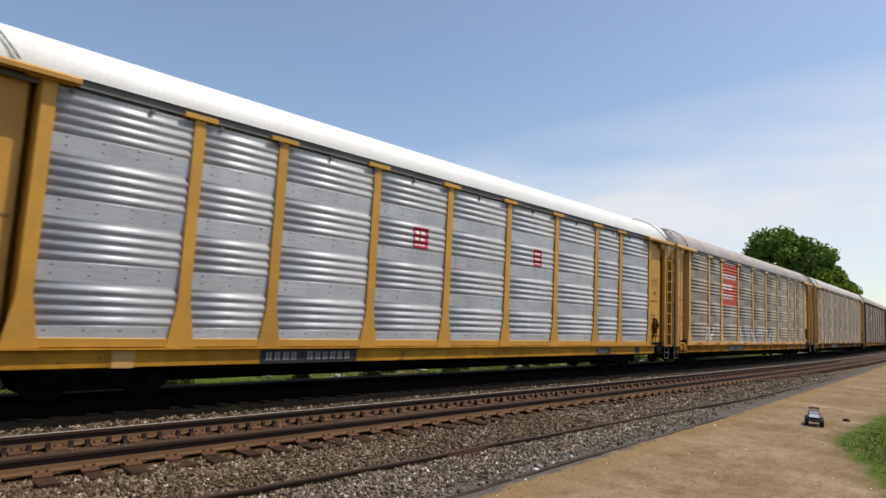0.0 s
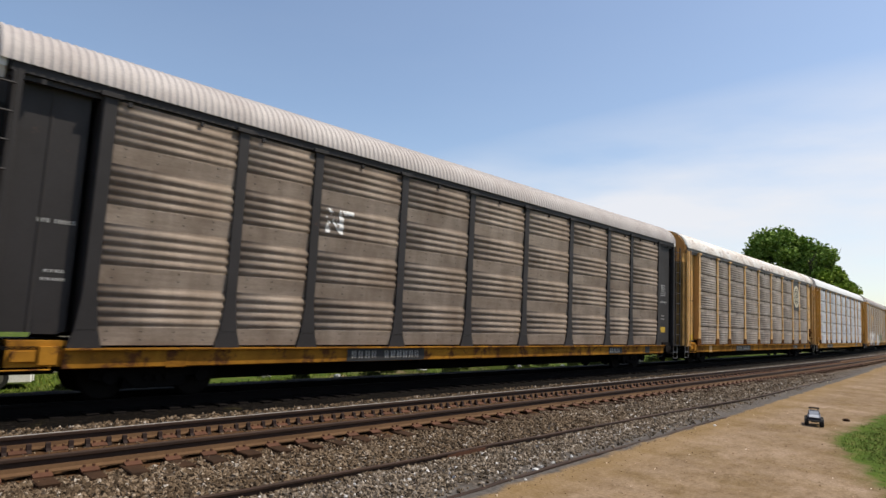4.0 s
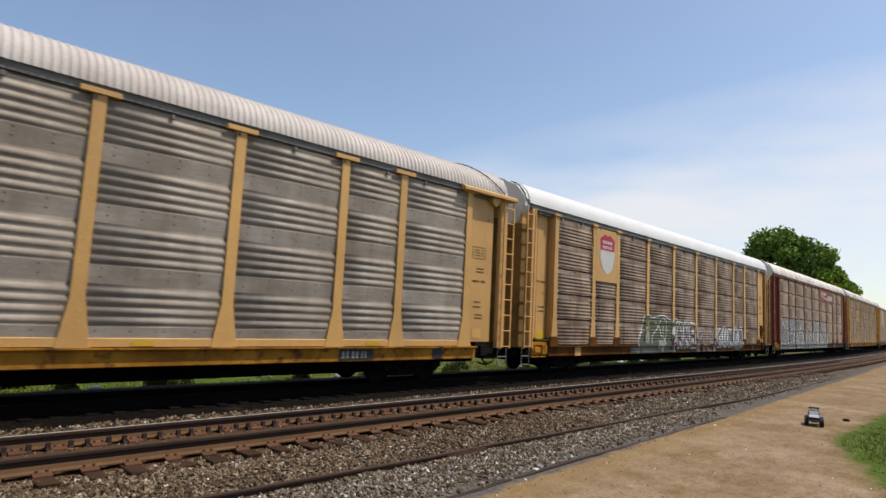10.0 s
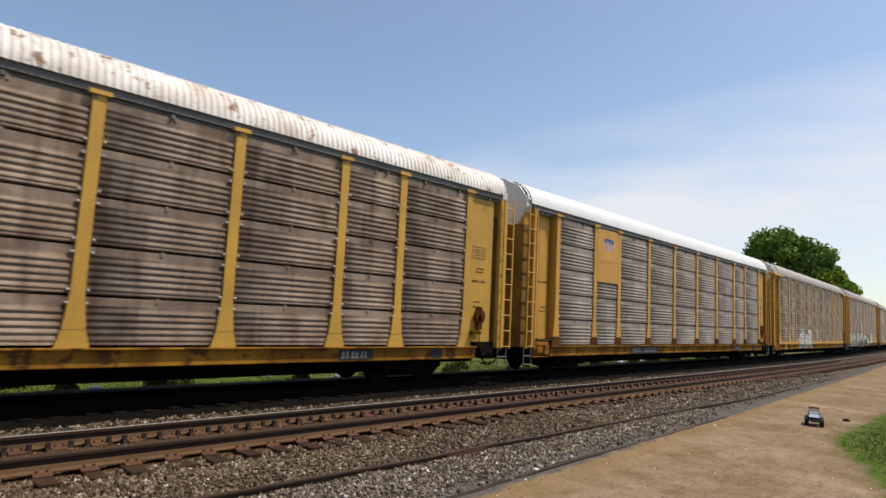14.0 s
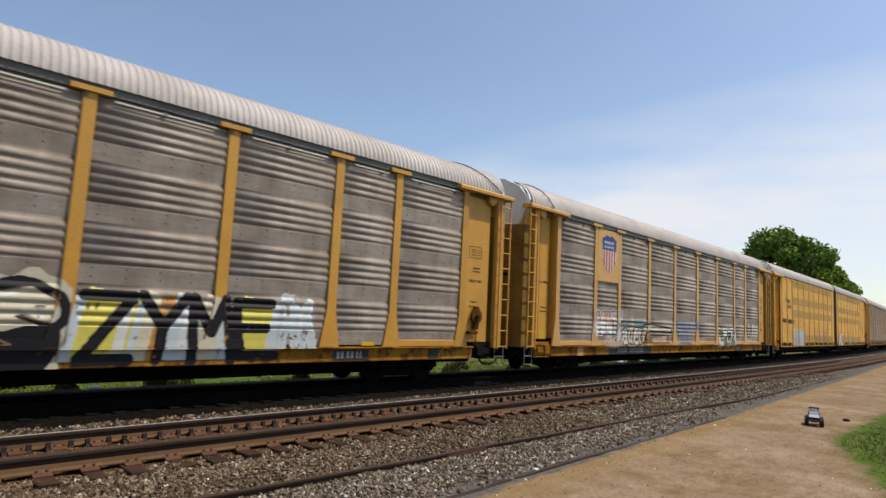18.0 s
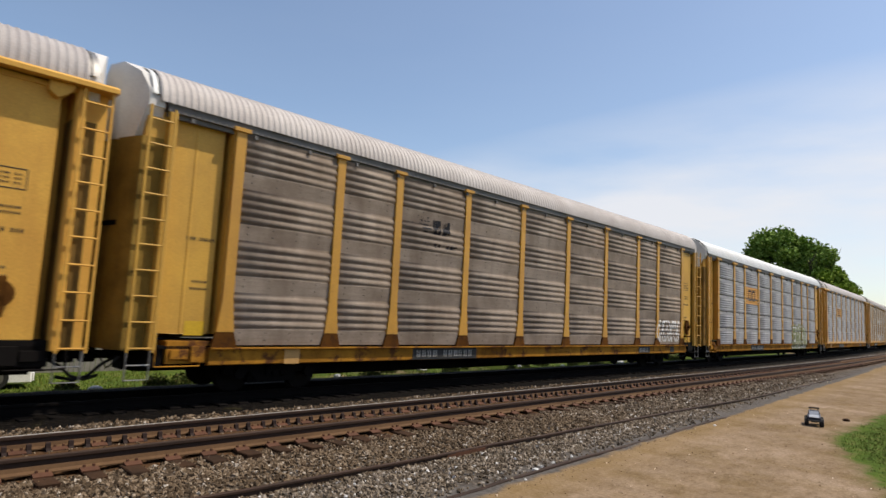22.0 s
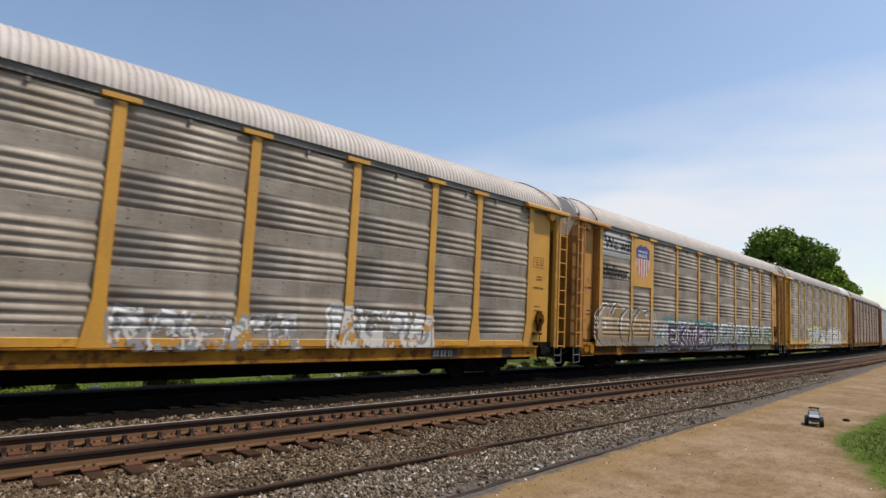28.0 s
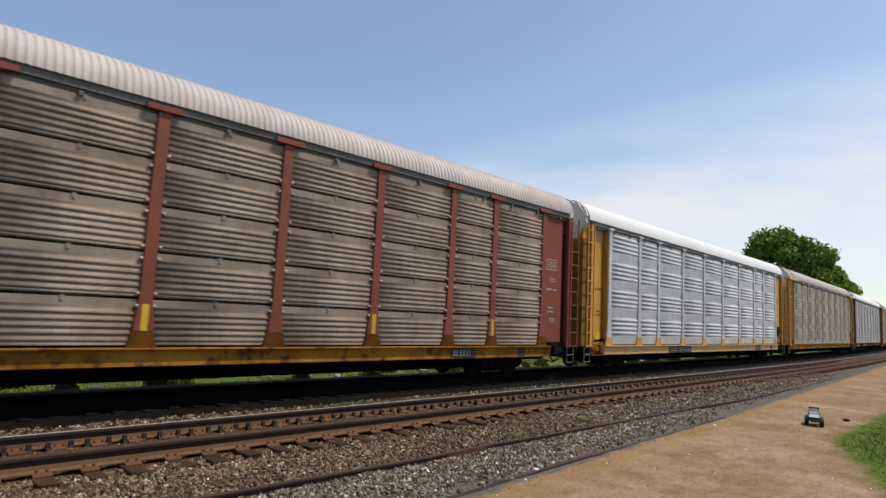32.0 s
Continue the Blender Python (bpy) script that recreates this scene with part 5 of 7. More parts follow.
def throw_up(car, pattern, s0, s1, z0, z1, count, seed, fill, edge, halo=None, word=None, wear=0.05, weight=0.22, mist=None, shine=None, mists=()):
    """A row of graffiti shapes: halo, outline and fill, over a mist of background colour."""
    r = random.Random(seed)
    c = Canvas(s0 - 0.2, s1 + 0.2, max(z0 - 0.12, 0.62), z1 + 0.25)
    if mist:
        top = [(s0 + (s1 - s0) * k / 14, z0 + (z1 - z0) * r.uniform(0.72, 1.0)) for k in range(15)]
        c.poly([(s0, z0), *top, (s1, z0)], mist)
    for k, (a, b, nm) in enumerate(mists):                # slanting patches of colour
        c.poly([(a, z0), (a + 0.25, z1 - 0.02 + 0.1 * (k % 2)), (b + 0.25, z1 + 0.05 - 0.1 * (k % 2)), (b, z0)], nm)
    count = len(word) if word else count
    w = (s1 - s0) / count
    forms = []
    for i in range(count):
        strokes = GLYPHS[word[i]] if word else wild(r)
        up, down = r.uniform(0.9, 1.06), r.uniform(-0.04, 0.08)
        lean = r.uniform(-0.15, 0.15) * w
        forms.append([[(s0 + w * (i + 0.1 + 0.82 * x) + lean * y, z0 + (z1 - z0) * (down + (up - down) * y)) for x, y in st] for st in strokes])
    bold = weight * min(w, z1 - z0) + 0.05
    fields = [np.minimum.reduce([c.away(st) for st in f]) for f in forms]
    for k, d in enumerate(fields):
        if halo:
            c.ink(d < bold * 0.5 + 0.13, halo)
    for k, d in enumerate(fields):
        if edge:
            c.ink(d < bold * 0.5 + 0.06, edge)
        c.ink(d < bold * 0.5, fill[k % len(fill)])
        if shine:
            c.ink((d < bold * 0.16) & (np.sin(c.Z * 9 + k) > 0.1), shine)
    c.fray(wear, seed)
    c.lay(car, pattern, "graffiti", "sprayed graffiti lettering")


def piece(car, pattern, s0, s1, z0, z1, count, seed, fills, line, rim, cloud=None, wear=0.03, cuts=3, thick=0.06):
    """Heavy graffiti letters that touch: graded fill, dark cuts and outline, a pale rim and a cloud behind."""
    r = random.Random(seed)
    c = Canvas(s0 - 0.3, s1 + 0.3, max(z0, 0.64), z1 + 0.4)
    w, h = (s1 - s0) / count, z1 - z0
    shapes = []
    for i in range(count):
        a, b = s0 + w * i + r.uniform(-0.06, 0.1) * w, s0 + w * (i + 1) + r.uniform(-0.1, 0.08) * w
        lean = r.uniform(-0.18, 0.22) * w
        top = z0 + h * r.uniform(0.84, 1.04)
        mid = z0 + h * r.uniform(0.4, 0.6)
        waist = r.uniform(-0.1, 0.12) * w
        shapes.append([(a, z0), (a + waist, mid), (a + lean, top - 0.12), (a + lean + 0.1 * w, top), (a + lean + 0.55 * w, top - r.uniform(-0.04, 0.12) * h), (b + lean - 0.05 * w, top - 0.05 * h), (b + lean, top - 0.2 * h),
                       (b - waist, mid + r.uniform(-0.1, 0.1) * h), (b, z0 + 0.12 * h), (b - 0.06 * w, z0)])
    whole = np.zeros(c.S.shape, bool)
    far = np.full(c.S.shape, 1e9)
    for p in shapes:
        whole |= c.inside(p)
        far = np.minimum(far, c.away(p + p[:1]))
    ripple = 0.06 * np.sin(c.S * 7 + 2 * np.sin(c.Z * 5)) + 0.04 * np.sin(c.S * 17 + c.Z * 9)
    if cloud:
        c.ink((far < 0.17 + 1.6 * ripple) & (c.Z > z0 + 0.3 * h), cloud)
    c.ink(whole | (far < 0.12), rim)
    for i, p in enumerate(shapes):
        m, d = c.inside(p), c.away(p + p[:1])
        lo, hi = fills[(2 * i) % len(fills)], fills[(2 * i + 1) % len(fills)]
        c.ink(m | (d < thick * 0.75), line)
        core = m & (d > thick * 0.55)
        c.ink(core, lo)
        c.ink(core & (c.Z + ripple > z0 + h * r.uniform(0.4, 0.6)), hi)
        a, b = p[0][0], p[8][0]
        for k in range(cuts):                             # cuts that turn the block into a letter
            x = a + (b - a) * r.uniform(0.25, 0.75)
            if k % 2:
                q = [(x - 0.22 * w, z0 + h * r.uniform(0.3, 0.7)), (x + 0.22 * w, z0 + h * r.uniform(0.3, 0.7))]
            else:
                turn, zc, rad = r.uniform(0, 6.3), z0 + h * r.uniform(0.3, 0.7), r.uniform(0.16, 0.26)
                q = [(x + rad * w * math.cos(turn + a0), zc + rad * h * math.sin(turn + a0)) for a0 in np.arange(0, 3.4, 0.42)]
            c.ink(core & (c.away(q) < thick * r.uniform(0.6, 1.3)), line)
        q = [(a + (b - a) * 0.2, z0 + h * 0.2), (a + (b - a) * 0.3, z0 + h * 0.75)]
        c.ink(core & (c.away(q) < 0.025), "tag_white")
    c.fray(wear, seed)
    c.lay(car, pattern, "graffiti", "sprayed block graffiti lettering")


def bubble(car, pattern, forms, s0, s1, z0, z1, seed, fills, line, rim=None, halo=None, weight=0.2, thick=0.045, edge=0.07, shade=None, shine="tag_white", wear=0.03, crowd=1.14):
    """Fat sprayed shapes that crowd each other: soft halo, pale rim, outline, two-tone fill, a shaded flank and a highlight."""
    r = random.Random(seed)
    c = Canvas(s0 - 0.35, s1 + 0.35, max(z0 - 0.1, 0.66), z1 + 0.4)
    w, h = (s1 - s0) / len(forms), z1 - z0
    wobble = 0.05 * np.sin(c.S * 5.3 + 2.2 * np.sin(c.Z * 4.1 + seed)) + 0.025 * np.sin(c.S * 13 - c.Z * 11 + seed)
    shapes = []
    for i, g in enumerate(forms):
        mid, tilt = s0 + w * (i + 0.5), r.uniform(-0.16, 0.2)
        up, wide, lift = r.uniform(0.92, 1.1), crowd * r.uniform(0.92, 1.1), r.uniform(-0.04, 0.08)
        shapes.append([[(mid + w * wide * (x - 0.5) * 0.78 + tilt * (y - 0.5) * h, z0 + h * (0.12 + lift + 0.76 * up * y)) for x, y in st] for st in GLYPHS[g]])
    rad = weight * min(w, h) + 0.03
    fields = [np.minimum.reduce([c.away(st) for st in f]) + 0.35 * wobble for f in shapes]
    every = np.minimum.reduce(fields)
    if halo:
        c.ink(every < rad + thick + edge + 0.11 + 1.5 * wobble, halo)
    if rim:
        c.ink(every < rad + thick + edge, rim)
    for i in r.sample(range(len(fields)), len(fields)):
        d = fields[i]
        lo, hi = fills[(2 * i) % len(fills)], fills[(2 * i + 1) % len(fills)]
        c.ink(d < rad + thick, line)
        c.ink(d < rad, lo)
        c.ink((d < rad) & (c.Z + 1.5 * wobble > z0 + h * r.uniform(0.38, 0.62)), hi)
        if shade:
            k = max(1, int(0.07 / c.ds))
            moved = np.roll(d, k, axis=1)
            c.ink((d < rad) & (moved > rad * 0.95), shade)
        if shine:
            c.ink((d > rad * 0.5) & (d < rad * 0.72) & (np.roll(d, -2, axis=1) < d) & (c.Z > z0 + 0.45 * h), shine)
    c.fray(wear, seed)
    c.lay(car, pattern, "graffiti", "sprayed fat graffiti shapes with an outline")


def slabs(car, pattern, forms, s0, s1, z0, z1, seed, fill, second, line):
    """Close-set block letters cut from slabs: dark joints, bright edge lines on the upper and leading sides."""
    r = random.Random(seed)
    c = Canvas(s0 - 0.15, s1 + 0.15, max(z0 - 0.06, 0.66), z1 + 0.3)
    w, h = (s1 - s0) / len(forms), z1 - z0
    wobble = 0.02 * np.sin(c.S * 7.3 + 2 * np.sin(c.Z * 5.1 + seed))
    for i, g in enumerate(forms):
        a, b, top, lean = s0 + w * i, s0 + w * (i + 1), z1 + r.uniform(-0.06, 0.1), r.uniform(-0.08, 0.1)
        cell = [(a + 0.02, z0), (a - 0.02 + lean, top - 0.2 * h), (a + 0.16 + lean, top), (b - 0.12 + lean, top - 0.03), (b + lean, top - 0.16 * h), (b + 0.02, z0 + r.uniform(0, 0.1))]
        body = c.inside(cell)
        rim = c.away(cell + cell[:1]) + 0.5 * wobble
        d = np.minimum.reduce([c.away([(a + w * (0.2 + 0.62 * x) + lean * y, z0 + h * (0.18 + 0.64 * y)) for x, y in st]) for st in GLYPHS[g]]) + wobble
        c.ink(body, fill)
        c.ink(body & (c.Z + 3 * wobble > z0 + h * r.uniform(0.45, 0.6)), second if i % 2 else fill)
        c.ink(body & (d > 0.2) & (d < 0.27), "tag_ink")
        c.ink(body & (abs(d - 0.18) < line), "tag_white")
        c.ink(body & (d < 0.035), "tag_ink")
        c.ink(rim < 0.045, "tag_ink")
        c.ink((rim < line * 1.1) & (c.Z > z0 + 0.35 * h) & (c.S < b - 0.1 * w), "tag_white")
    c.fray(0.03, seed)
    c.lay(car, pattern, "graffiti", "dark block letters with white edge lines")


def scrawl(car, pattern, s0, s1, z0, z1, count, seed, ink, width=0.05, wear=0.12):
    """Thin looping tag lines."""
    r = random.Random(seed)
    c = Canvas(s0 - 0.1, s1 + 0.1, max(z0 - 0.05, 1.05), z1 + 0.1)
    w = (s1 - s0) / count
    for i in range(count):
        cx, cz = s0 + w * (i + 0.5), (z0 + z1) / 2
        ph, tw = r.uniform(0, 6), r.uniform(1.2, 2.6)
        pts = [(cx + w * 0.55 * math.cos(ph + a * 0.5) * (0.6 + 0.4 * math.sin(a * tw)), cz + (z1 - z0) * 0.48 * math.sin(ph + a * 0.45 * tw)) for a in np.arange(0, 13, 0.5)]
        c.stroke(pts, width, ink)
    c.fray(wear, seed)
    c.lay(car, pattern, "graffiti", "thin scrawled graffiti tag")


def sign_plate(car, s0, s1, z0, z1, mat, label):
    bm = bmesh.new()
    box(bm, 1.45, 1.522, s0 - HALF, s1 - HALF, z0, z1)
    for a in (s0 + 0.12, s1 - 0.12):
        for z in (z0 + 0.15, (z0 + z1) / 2, z1 - 0.25):
            box(bm, 1.522, 1.53, a - HALF - 0.02, a - HALF + 0.02, z - 0.02, z + 0.02)
    tagged(part("sign_plate", bm, mat, car, label), label)


def shield(c, s0, s1, z0, z1, old=False):
    """A heraldic shield: blue head, red and white stripes."""
    w, h = s1 - s0, z1 - z0
    out = [(s0, z1 - 0.12 * h), (s0 + 0.18 * w, z1 - 0.06 * h), (s0 + 0.32 * w, z1), (s0 + 0.5 * w, z1 - 0.05 * h), (s0 + 0.68 * w, z1), (s0 + 0.82 * w, z1 - 0.06 * h), (s1, z1 - 0.12 * h),
           (s1 - 0.03 * w, z1 - 0.35 * h), (s1, z0 + 0.4 * h), (s1 - 0.2 * w, z0 + 0.12 * h), (s0 + 0.5 * w, z0), (s0 + 0.2 * w, z0 + 0.12 * h), (s0, z0 + 0.4 * h), (s0 + 0.03 * w, z1 - 0.35 * h)]
    body = c.inside(out)
    c.ink(body, "white")
    if not old:
        stripe = np.floor((c.S - s0) / (w / 11)) % 2 == 1
        c.ink(body & stripe, "sign_red")
    head = body & (c.Z > z0 + 0.6 * h)
    c.ink(head, "sign_blue" if not old else "mark_red")
    for k, zz in ((0, 0.80), (1, 0.68)):                  # two rows of plain bars
        for i in range(6):
            x = s0 + w * (0.16 + 0.115 * i)
            c.ink(head & (c.S > x) & (c.S < x + w * 0.07) & (abs(c.Z - z0 - zz * h) < 0.035 * h), "white")


def roundel(c, s, z, r, ring, face, cross):
    c.disc(s, z, r, ring)
    c.disc(s, z, r * 0.72, face)
    for k in (0, 1):
        a = (abs(c.S - s) if k else abs(c.Z - z)) < r * 0.13
        c.ink(a & (np.hypot(c.S - s, c.Z - z) < r * 0.66), cross)


def bars(c, s0, s1, z, h, count, name, seed=1):
    r = random.Random(seed)
    w = (s1 - s0) / count
    for i in range(count):
        c.rect(s0 + w * i, s0 + w * (i + r.uniform(0.6, 0.8)), z - h / 2, z + h / 2, name)


def words(c, text, s0, s1, z, h, name, bold=2):
    """Readable words, from the built-in font, s0 to s1 along the car."""
    cu = bpy.data.curves.new("words", "FONT")
    cu.body, cu.size = text, 1.0
    ob = bpy.data.objects.new("words", cu)
    me = ob.to_mesh()
    v = [(q.co.x, q.co.y) for q in me.vertices]
    lo, hi = min(p[0] for p in v), max(p[0] for p in v)
    k, kz = (s1 - s0) / (hi - lo), h / 0.72
    mask = np.zeros(c.S.shape, bool)
    for f in me.polygons:
        mask |= c.inside([(s0 + (v[i][0] - lo) * k, z + v[i][1] * kz) for i in f.vertices])
    for _ in range(bold):                                 # bolder
        grown = mask.copy()
        grown[:, 1:] |= mask[:, :-1]
        grown[:, :-1] |= mask[:, 1:]
        mask = grown
    c.ink(mask, name)
    ob.to_mesh_clear()
    bpy.data.objects.remove(ob)
    bpy.data.curves.remove(cu)


def wildstyle(car, pattern, s0, s1, z0, z1, seed, count, fills=None):
    """Dense interlocking pointed letters, black and grey with bright contour lines, or filled with colours."""
    r = random.Random(seed)
    c = Canvas(s0 - 0.2, s1 + 0.2, max(z0, 0.62), z1 + 0.55)
    w, h = (s1 - s0) / count, z1 - z0
    wobble = 0.03 * np.sin(c.S * 6.1 + 1.7 * np.sin(c.Z * 5.0 + seed)) + 0.015 * np.sin(c.S * 15 - c.Z * 12)
    fields = []
    for i in range(count):
        a = s0 + w * (i + 0.5) + r.uniform(-0.1, 0.1) * w
        peak = z0 + h * r.uniform(0.85, 1.12)
        left, right = a - w * r.uniform(0.5, 0.75), a + w * r.uniform(0.5, 0.8)
        arch = [(left, z0 + 0.05 * h), (a - 0.25 * w, z0 + h * r.uniform(0.45, 0.65)), (a + r.uniform(-0.1, 0.1) * w, peak), (a + 0.3 * w, z0 + h * r.uniform(0.4, 0.6)), (right, z0 + h * r.uniform(0.0, 0.25))]
        loop = [(a + w * 0.42 * math.cos(k), z0 + h * (0.36 + 0.3 * math.sin(k))) for k in np.arange(0.4, r.uniform(4.0, 6.2), 0.5)]
        foot = [(left - 0.2 * w, z0 + h * r.uniform(0.1, 0.3)), (a, z0 + h * r.uniform(0.05, 0.3)), (right + 0.25 * w, z0 + h * r.uniform(0.05, 0.35))]
        fields.append(np.minimum.reduce([c.away(q) for q in ((arch, loop) if i % 2 else (arch, foot))]) + wobble)
    every = np.minimum.reduce(fields)
    c.ink(every < (0.27 if fills else 0.40), "tag_grey")
    c.ink(every < (0.24 if fills else 0.36), "tag_ink")
    for i in r.sample(range(count), count):
        d = fields[i]
        c.ink(d < (0.22 if fills else 0.34), "tag_ink")
        if fills:
            c.ink(d < 0.15, fills[i % len(fills)])
            c.ink((d < 0.15) & (c.Z + 3 * wobble > z0 + 0.5 * h), "tag_white")
            continue
        c.ink((d > 0.25) & (d < 0.30), "tag_white")
        c.ink((d > 0.13) & (d < 0.19), "tag_white" if i % 2 else "tag_grey")
        c.ink((d < 0.08) & (np.sin(c.S * 2.1 + c.Z * 3 + i) > -0.3), "moss" if i % 3 == 0 else "tag_grey")
        c.ink(d < 0.028, "tag_white")
    c.fray(0.02, seed)
    c.lay(car, pattern, "graffiti", "dense black and white graffiti")


N0, N1 = 4.43 + 0.13, 6.42 - 0.13                         # the narrow bay


def dress():
    """Signs and graffiti, car by car."""
    car, c = BY[-7]
    k = Canvas(10.4, 17.2, 3.6, 4.6)
    for s0, s1 in ((10.68, 11.28), (16.45, 16.93)):
        k.rect(s0, s1, 3.80, 4.40, "mark_red")
        bars(k, s0 + 0.08, s1 - 0.08, 4.25, 0.09, 2, "tag_white", 3)
        bars(k, s0 + 0.08, s1 - 0.08, 4.06, 0.09, 2, "tag_white", 4)
        bars(k, s0 + 0.08, s1 - 0.08, 3.9, 0.06, 3, "tag_white", 5)
    k.lay(car, "bands", "emblem", "small dark red emblem", False)

    car, c = BY[-6]
    k = Canvas(6.5, 9.2, 3.3, 5.74)
    k.rect(6.55, 9.14, 3.3, 5.74, "sign_red")
    for z, s1, n, sd in ((4.95, 8.95, 8, 1), (4.36, 8.27, 7, 2), (3.78, 8.45, 7, 3)):
        bars(k, 6.66, s1, z, 0.30, n, "white", sd)
    k.lay(car, "bands", "sign_paint", "red painted sign with three rows of white bars", False)
    scrawl(car, "bands", 3.95, 5.3, 1.3, 2.0, 2, 3, "tag_white", 0.08)
    throw_up(car, "bands", 9.5, 17.2, 1.15, 2.0, 9, 4, ["tag_grey"], "tag_white", None, wear=0.35, weight=0.1)

    car, c = BY[-5]
    k = Canvas(7.3, 9.3, 3.9, 4.6)
    bars(k, 7.4, 9.1, 4.40, 0.16, 3, "tag_grey", 2)
    bars(k, 7.9, 9.1, 4.12, 0.1, 8, "tag_grey", 3)
    k.fray(0.4, 3)
    k.lay(car, "bands", "emblem", "faded dark emblem", False)
    scrawl(car, "bands", 10, 14.5, 1.25, 1.9, 6, 9, "tag_grey", 0.06, 0.3)

    car, c = BY[-4]
    k = Canvas(6.5, 7.8, 3.7, 4.6)
    k.stroke([(6.8, 3.9), (6.8, 4.4), (7.2, 3.9), (7.2, 4.4), (7.55, 4.4)], 0.14, "tag_white")
    k.fray(0.3, 5)
    k.lay(car, "bands", "emblem", "faded white emblem", False)
    put("placard", plate_mesh(0.5, 0.5), M["white"], car, pose(1.398, 26.0 - HALF, 3.6), "black placard with a white rim")
    put("placard_face", plate_mesh(0.45, 0.45), M["black"], car, pose(1.401, 26.0 - HALF, 3.6))
    for z in (3.45, 3.56, 3.67, 3.76):
        letters(bars_mesh(0.38, 0.05, 5, 8), M["white"], car, pose(1.399, 26.0 - HALF, z))
    put("placard", plate_mesh(0.55, 0.26), M["reflector"], car, pose(1.398, 26.0 - HALF, 1.75), "yellow placard")

    car, c = BY[-3]
    sign_plate(car, 20.80, 22.55, 3.58, 5.74, M["black"], "black square sign plate")
    k = Canvas(20.8, 22.6, 3.5, 5.74, 0.015, 0.015)
    roundel(k, 21.68, 4.64, 0.84, "cream", "black", "cream")
    k.disc(21.68, 4.64, 0.40, "cream")
    k.rect(21.2, 22.16, 4.55, 4.73, "black")
    k.rect(21.6, 21.76, 4.24, 5.04, "black")
    bars(k, 21.35, 22.0, 4.64, 0.1, 6, "cream", 3)
    k.lay(car, "sheets", "emblem", "cream ring emblem with a cross", False, plane=1.524)

    car, c = BY[-1]
    k = Canvas(7.0, 9.0, 3.6, 4.6)
    for s in (7.28, 7.81, 8.36):
        k.rect(s, s + 0.42, 3.96, 4.46, "lemon")
        k.rect(s + 0.16, s + 0.27, 4.14, 4.28, "tag_ink")
    k.rect(7.2, 8.85, 3.72, 3.80, "lemon")
    k.lay(car, "bands", "emblem", "yellow block emblem with an underline", False)
    bubble(car, "bands", "SPOD", 4.75, 9.35, 0.8, 2.2, 21, ["tag_white", "tag_white", "tag_grey", "tag_white"], "tag_ink", "tag_white", weight=0.22, thick=0.05, shade="tag_violet", crowd=1.22)
    throw_up(car, "bands", 9.45, 10.3, 1.7, 2.4, 1, 22, ["tag_white"], "tag_grey", None, weight=0.3)
    bubble(car, "bands", "NESE", 12.4, 15.3, 0.8, 1.95, 23, ["tag_white", "tag_white"], "tag_grey", "tag_white", weight=0.19, shade="tag_grey", wear=0.05, crowd=1.2, thick=0.045)
    throw_up(car, "bands", 15.9, 20.2, 1.1, 2.0, 5, 24, ["moss"], "sign_green", None, wear=0.3, weight=0.2)
    scrawl(car, "bands", 21.3, 22.9, 1.25, 2.1, 1, 25, "tag_white", 0.05)
    scrawl(car, "bands", 21.7, 22.6, 1.9, 2.6, 2, 27, "tag_white", 0.04)
    scrawl(car, "bands", 23.3, 24.6, 1.3, 1.95, 3, 26, "sign_red", 0.03, 0.4)
    put("placard", plate_mesh(0.66, 0.5), M["reflector"], car, pose(1.281, 1.12 - HALF, 4.25), "yellow placard on the end panel")

    car, c = BY[0]
    sign_plate(car, N0, N1, 3.68, 5.74, M["pale_yellow"], "faded yellow sign plate")
    k = Canvas(N0, N1, 3.7, 5.74)
    k.poly([(4.78, 4.42), (4.86, 5.26), (6.0, 4.25), (5.7, 4.2), (5.2, 4.42)], "sign_green")
    k.poly([(4.90, 5.30), (5.5, 5.20), (6.1, 5.32), (6.2, 4.35), (6.02, 4.25)], "pink")
    bars(k, 5.05, 5.75, 4.72, 0.30, 3, "white", 6)
    k.lay(car, "bands", "emblem", "green and red flag emblem", False, plane=1.524)
    throw_up(car, "bands", 6.85, 8.0, 1.15, 1.8, 3, 31, ["tag_white"], None, None, wear=0.4, weight=0.15)
    bubble(car, "bands", "SOE", 10.0, 13.0, 0.9, 1.9, 32, ["tag_grey", "mark_grey"], "tag_white", "tag_grey", weight=0.2, shine=None, wear=0.1, crowd=1.2)

    car, c = BY[1]
    sign_plate(car, N0, N1, 3.6, 5.74, M["pale_yellow"], "pale orange sign plate")
    k = Canvas(N0, N1, 3.7, 5.74)
    shield(k, 4.85, 6.05, 3.9, 5.55, old=True)
    k.lay(car, "sheets", "emblem", "faded shield emblem", False, plane=1.524)
    k = Canvas(8.1, 12.9, 0.68, 2.6)
    body = [(8.35, 0.7), (8.4, 1.3), (8.75, 1.75), (8.95, 2.3), (9.3, 2.42), (9.9, 2.28), (10.5, 2.38), (11.0, 2.44), (11.5, 2.3), (12.1, 2.15), (12.3, 2.35), (12.6, 2.3), (12.5, 1.6), (12.2, 1.1), (12.35, 0.7)]
    k.poly(body, "tag_pine")
    k.poly([(10.4, 0.9), (10.5, 1.25), (11.0, 1.3), (11.1, 0.75)], "mark_grey")
    k.poly([(9.0, 1.2), (9.25, 1.75), (9.5, 1.6), (9.4, 1.1)], "tag_grey")
    k.poly([(11.7, 0.8), (12.0, 1.35), (12.3, 1.3), (12.0, 0.8)], "tag_ink")
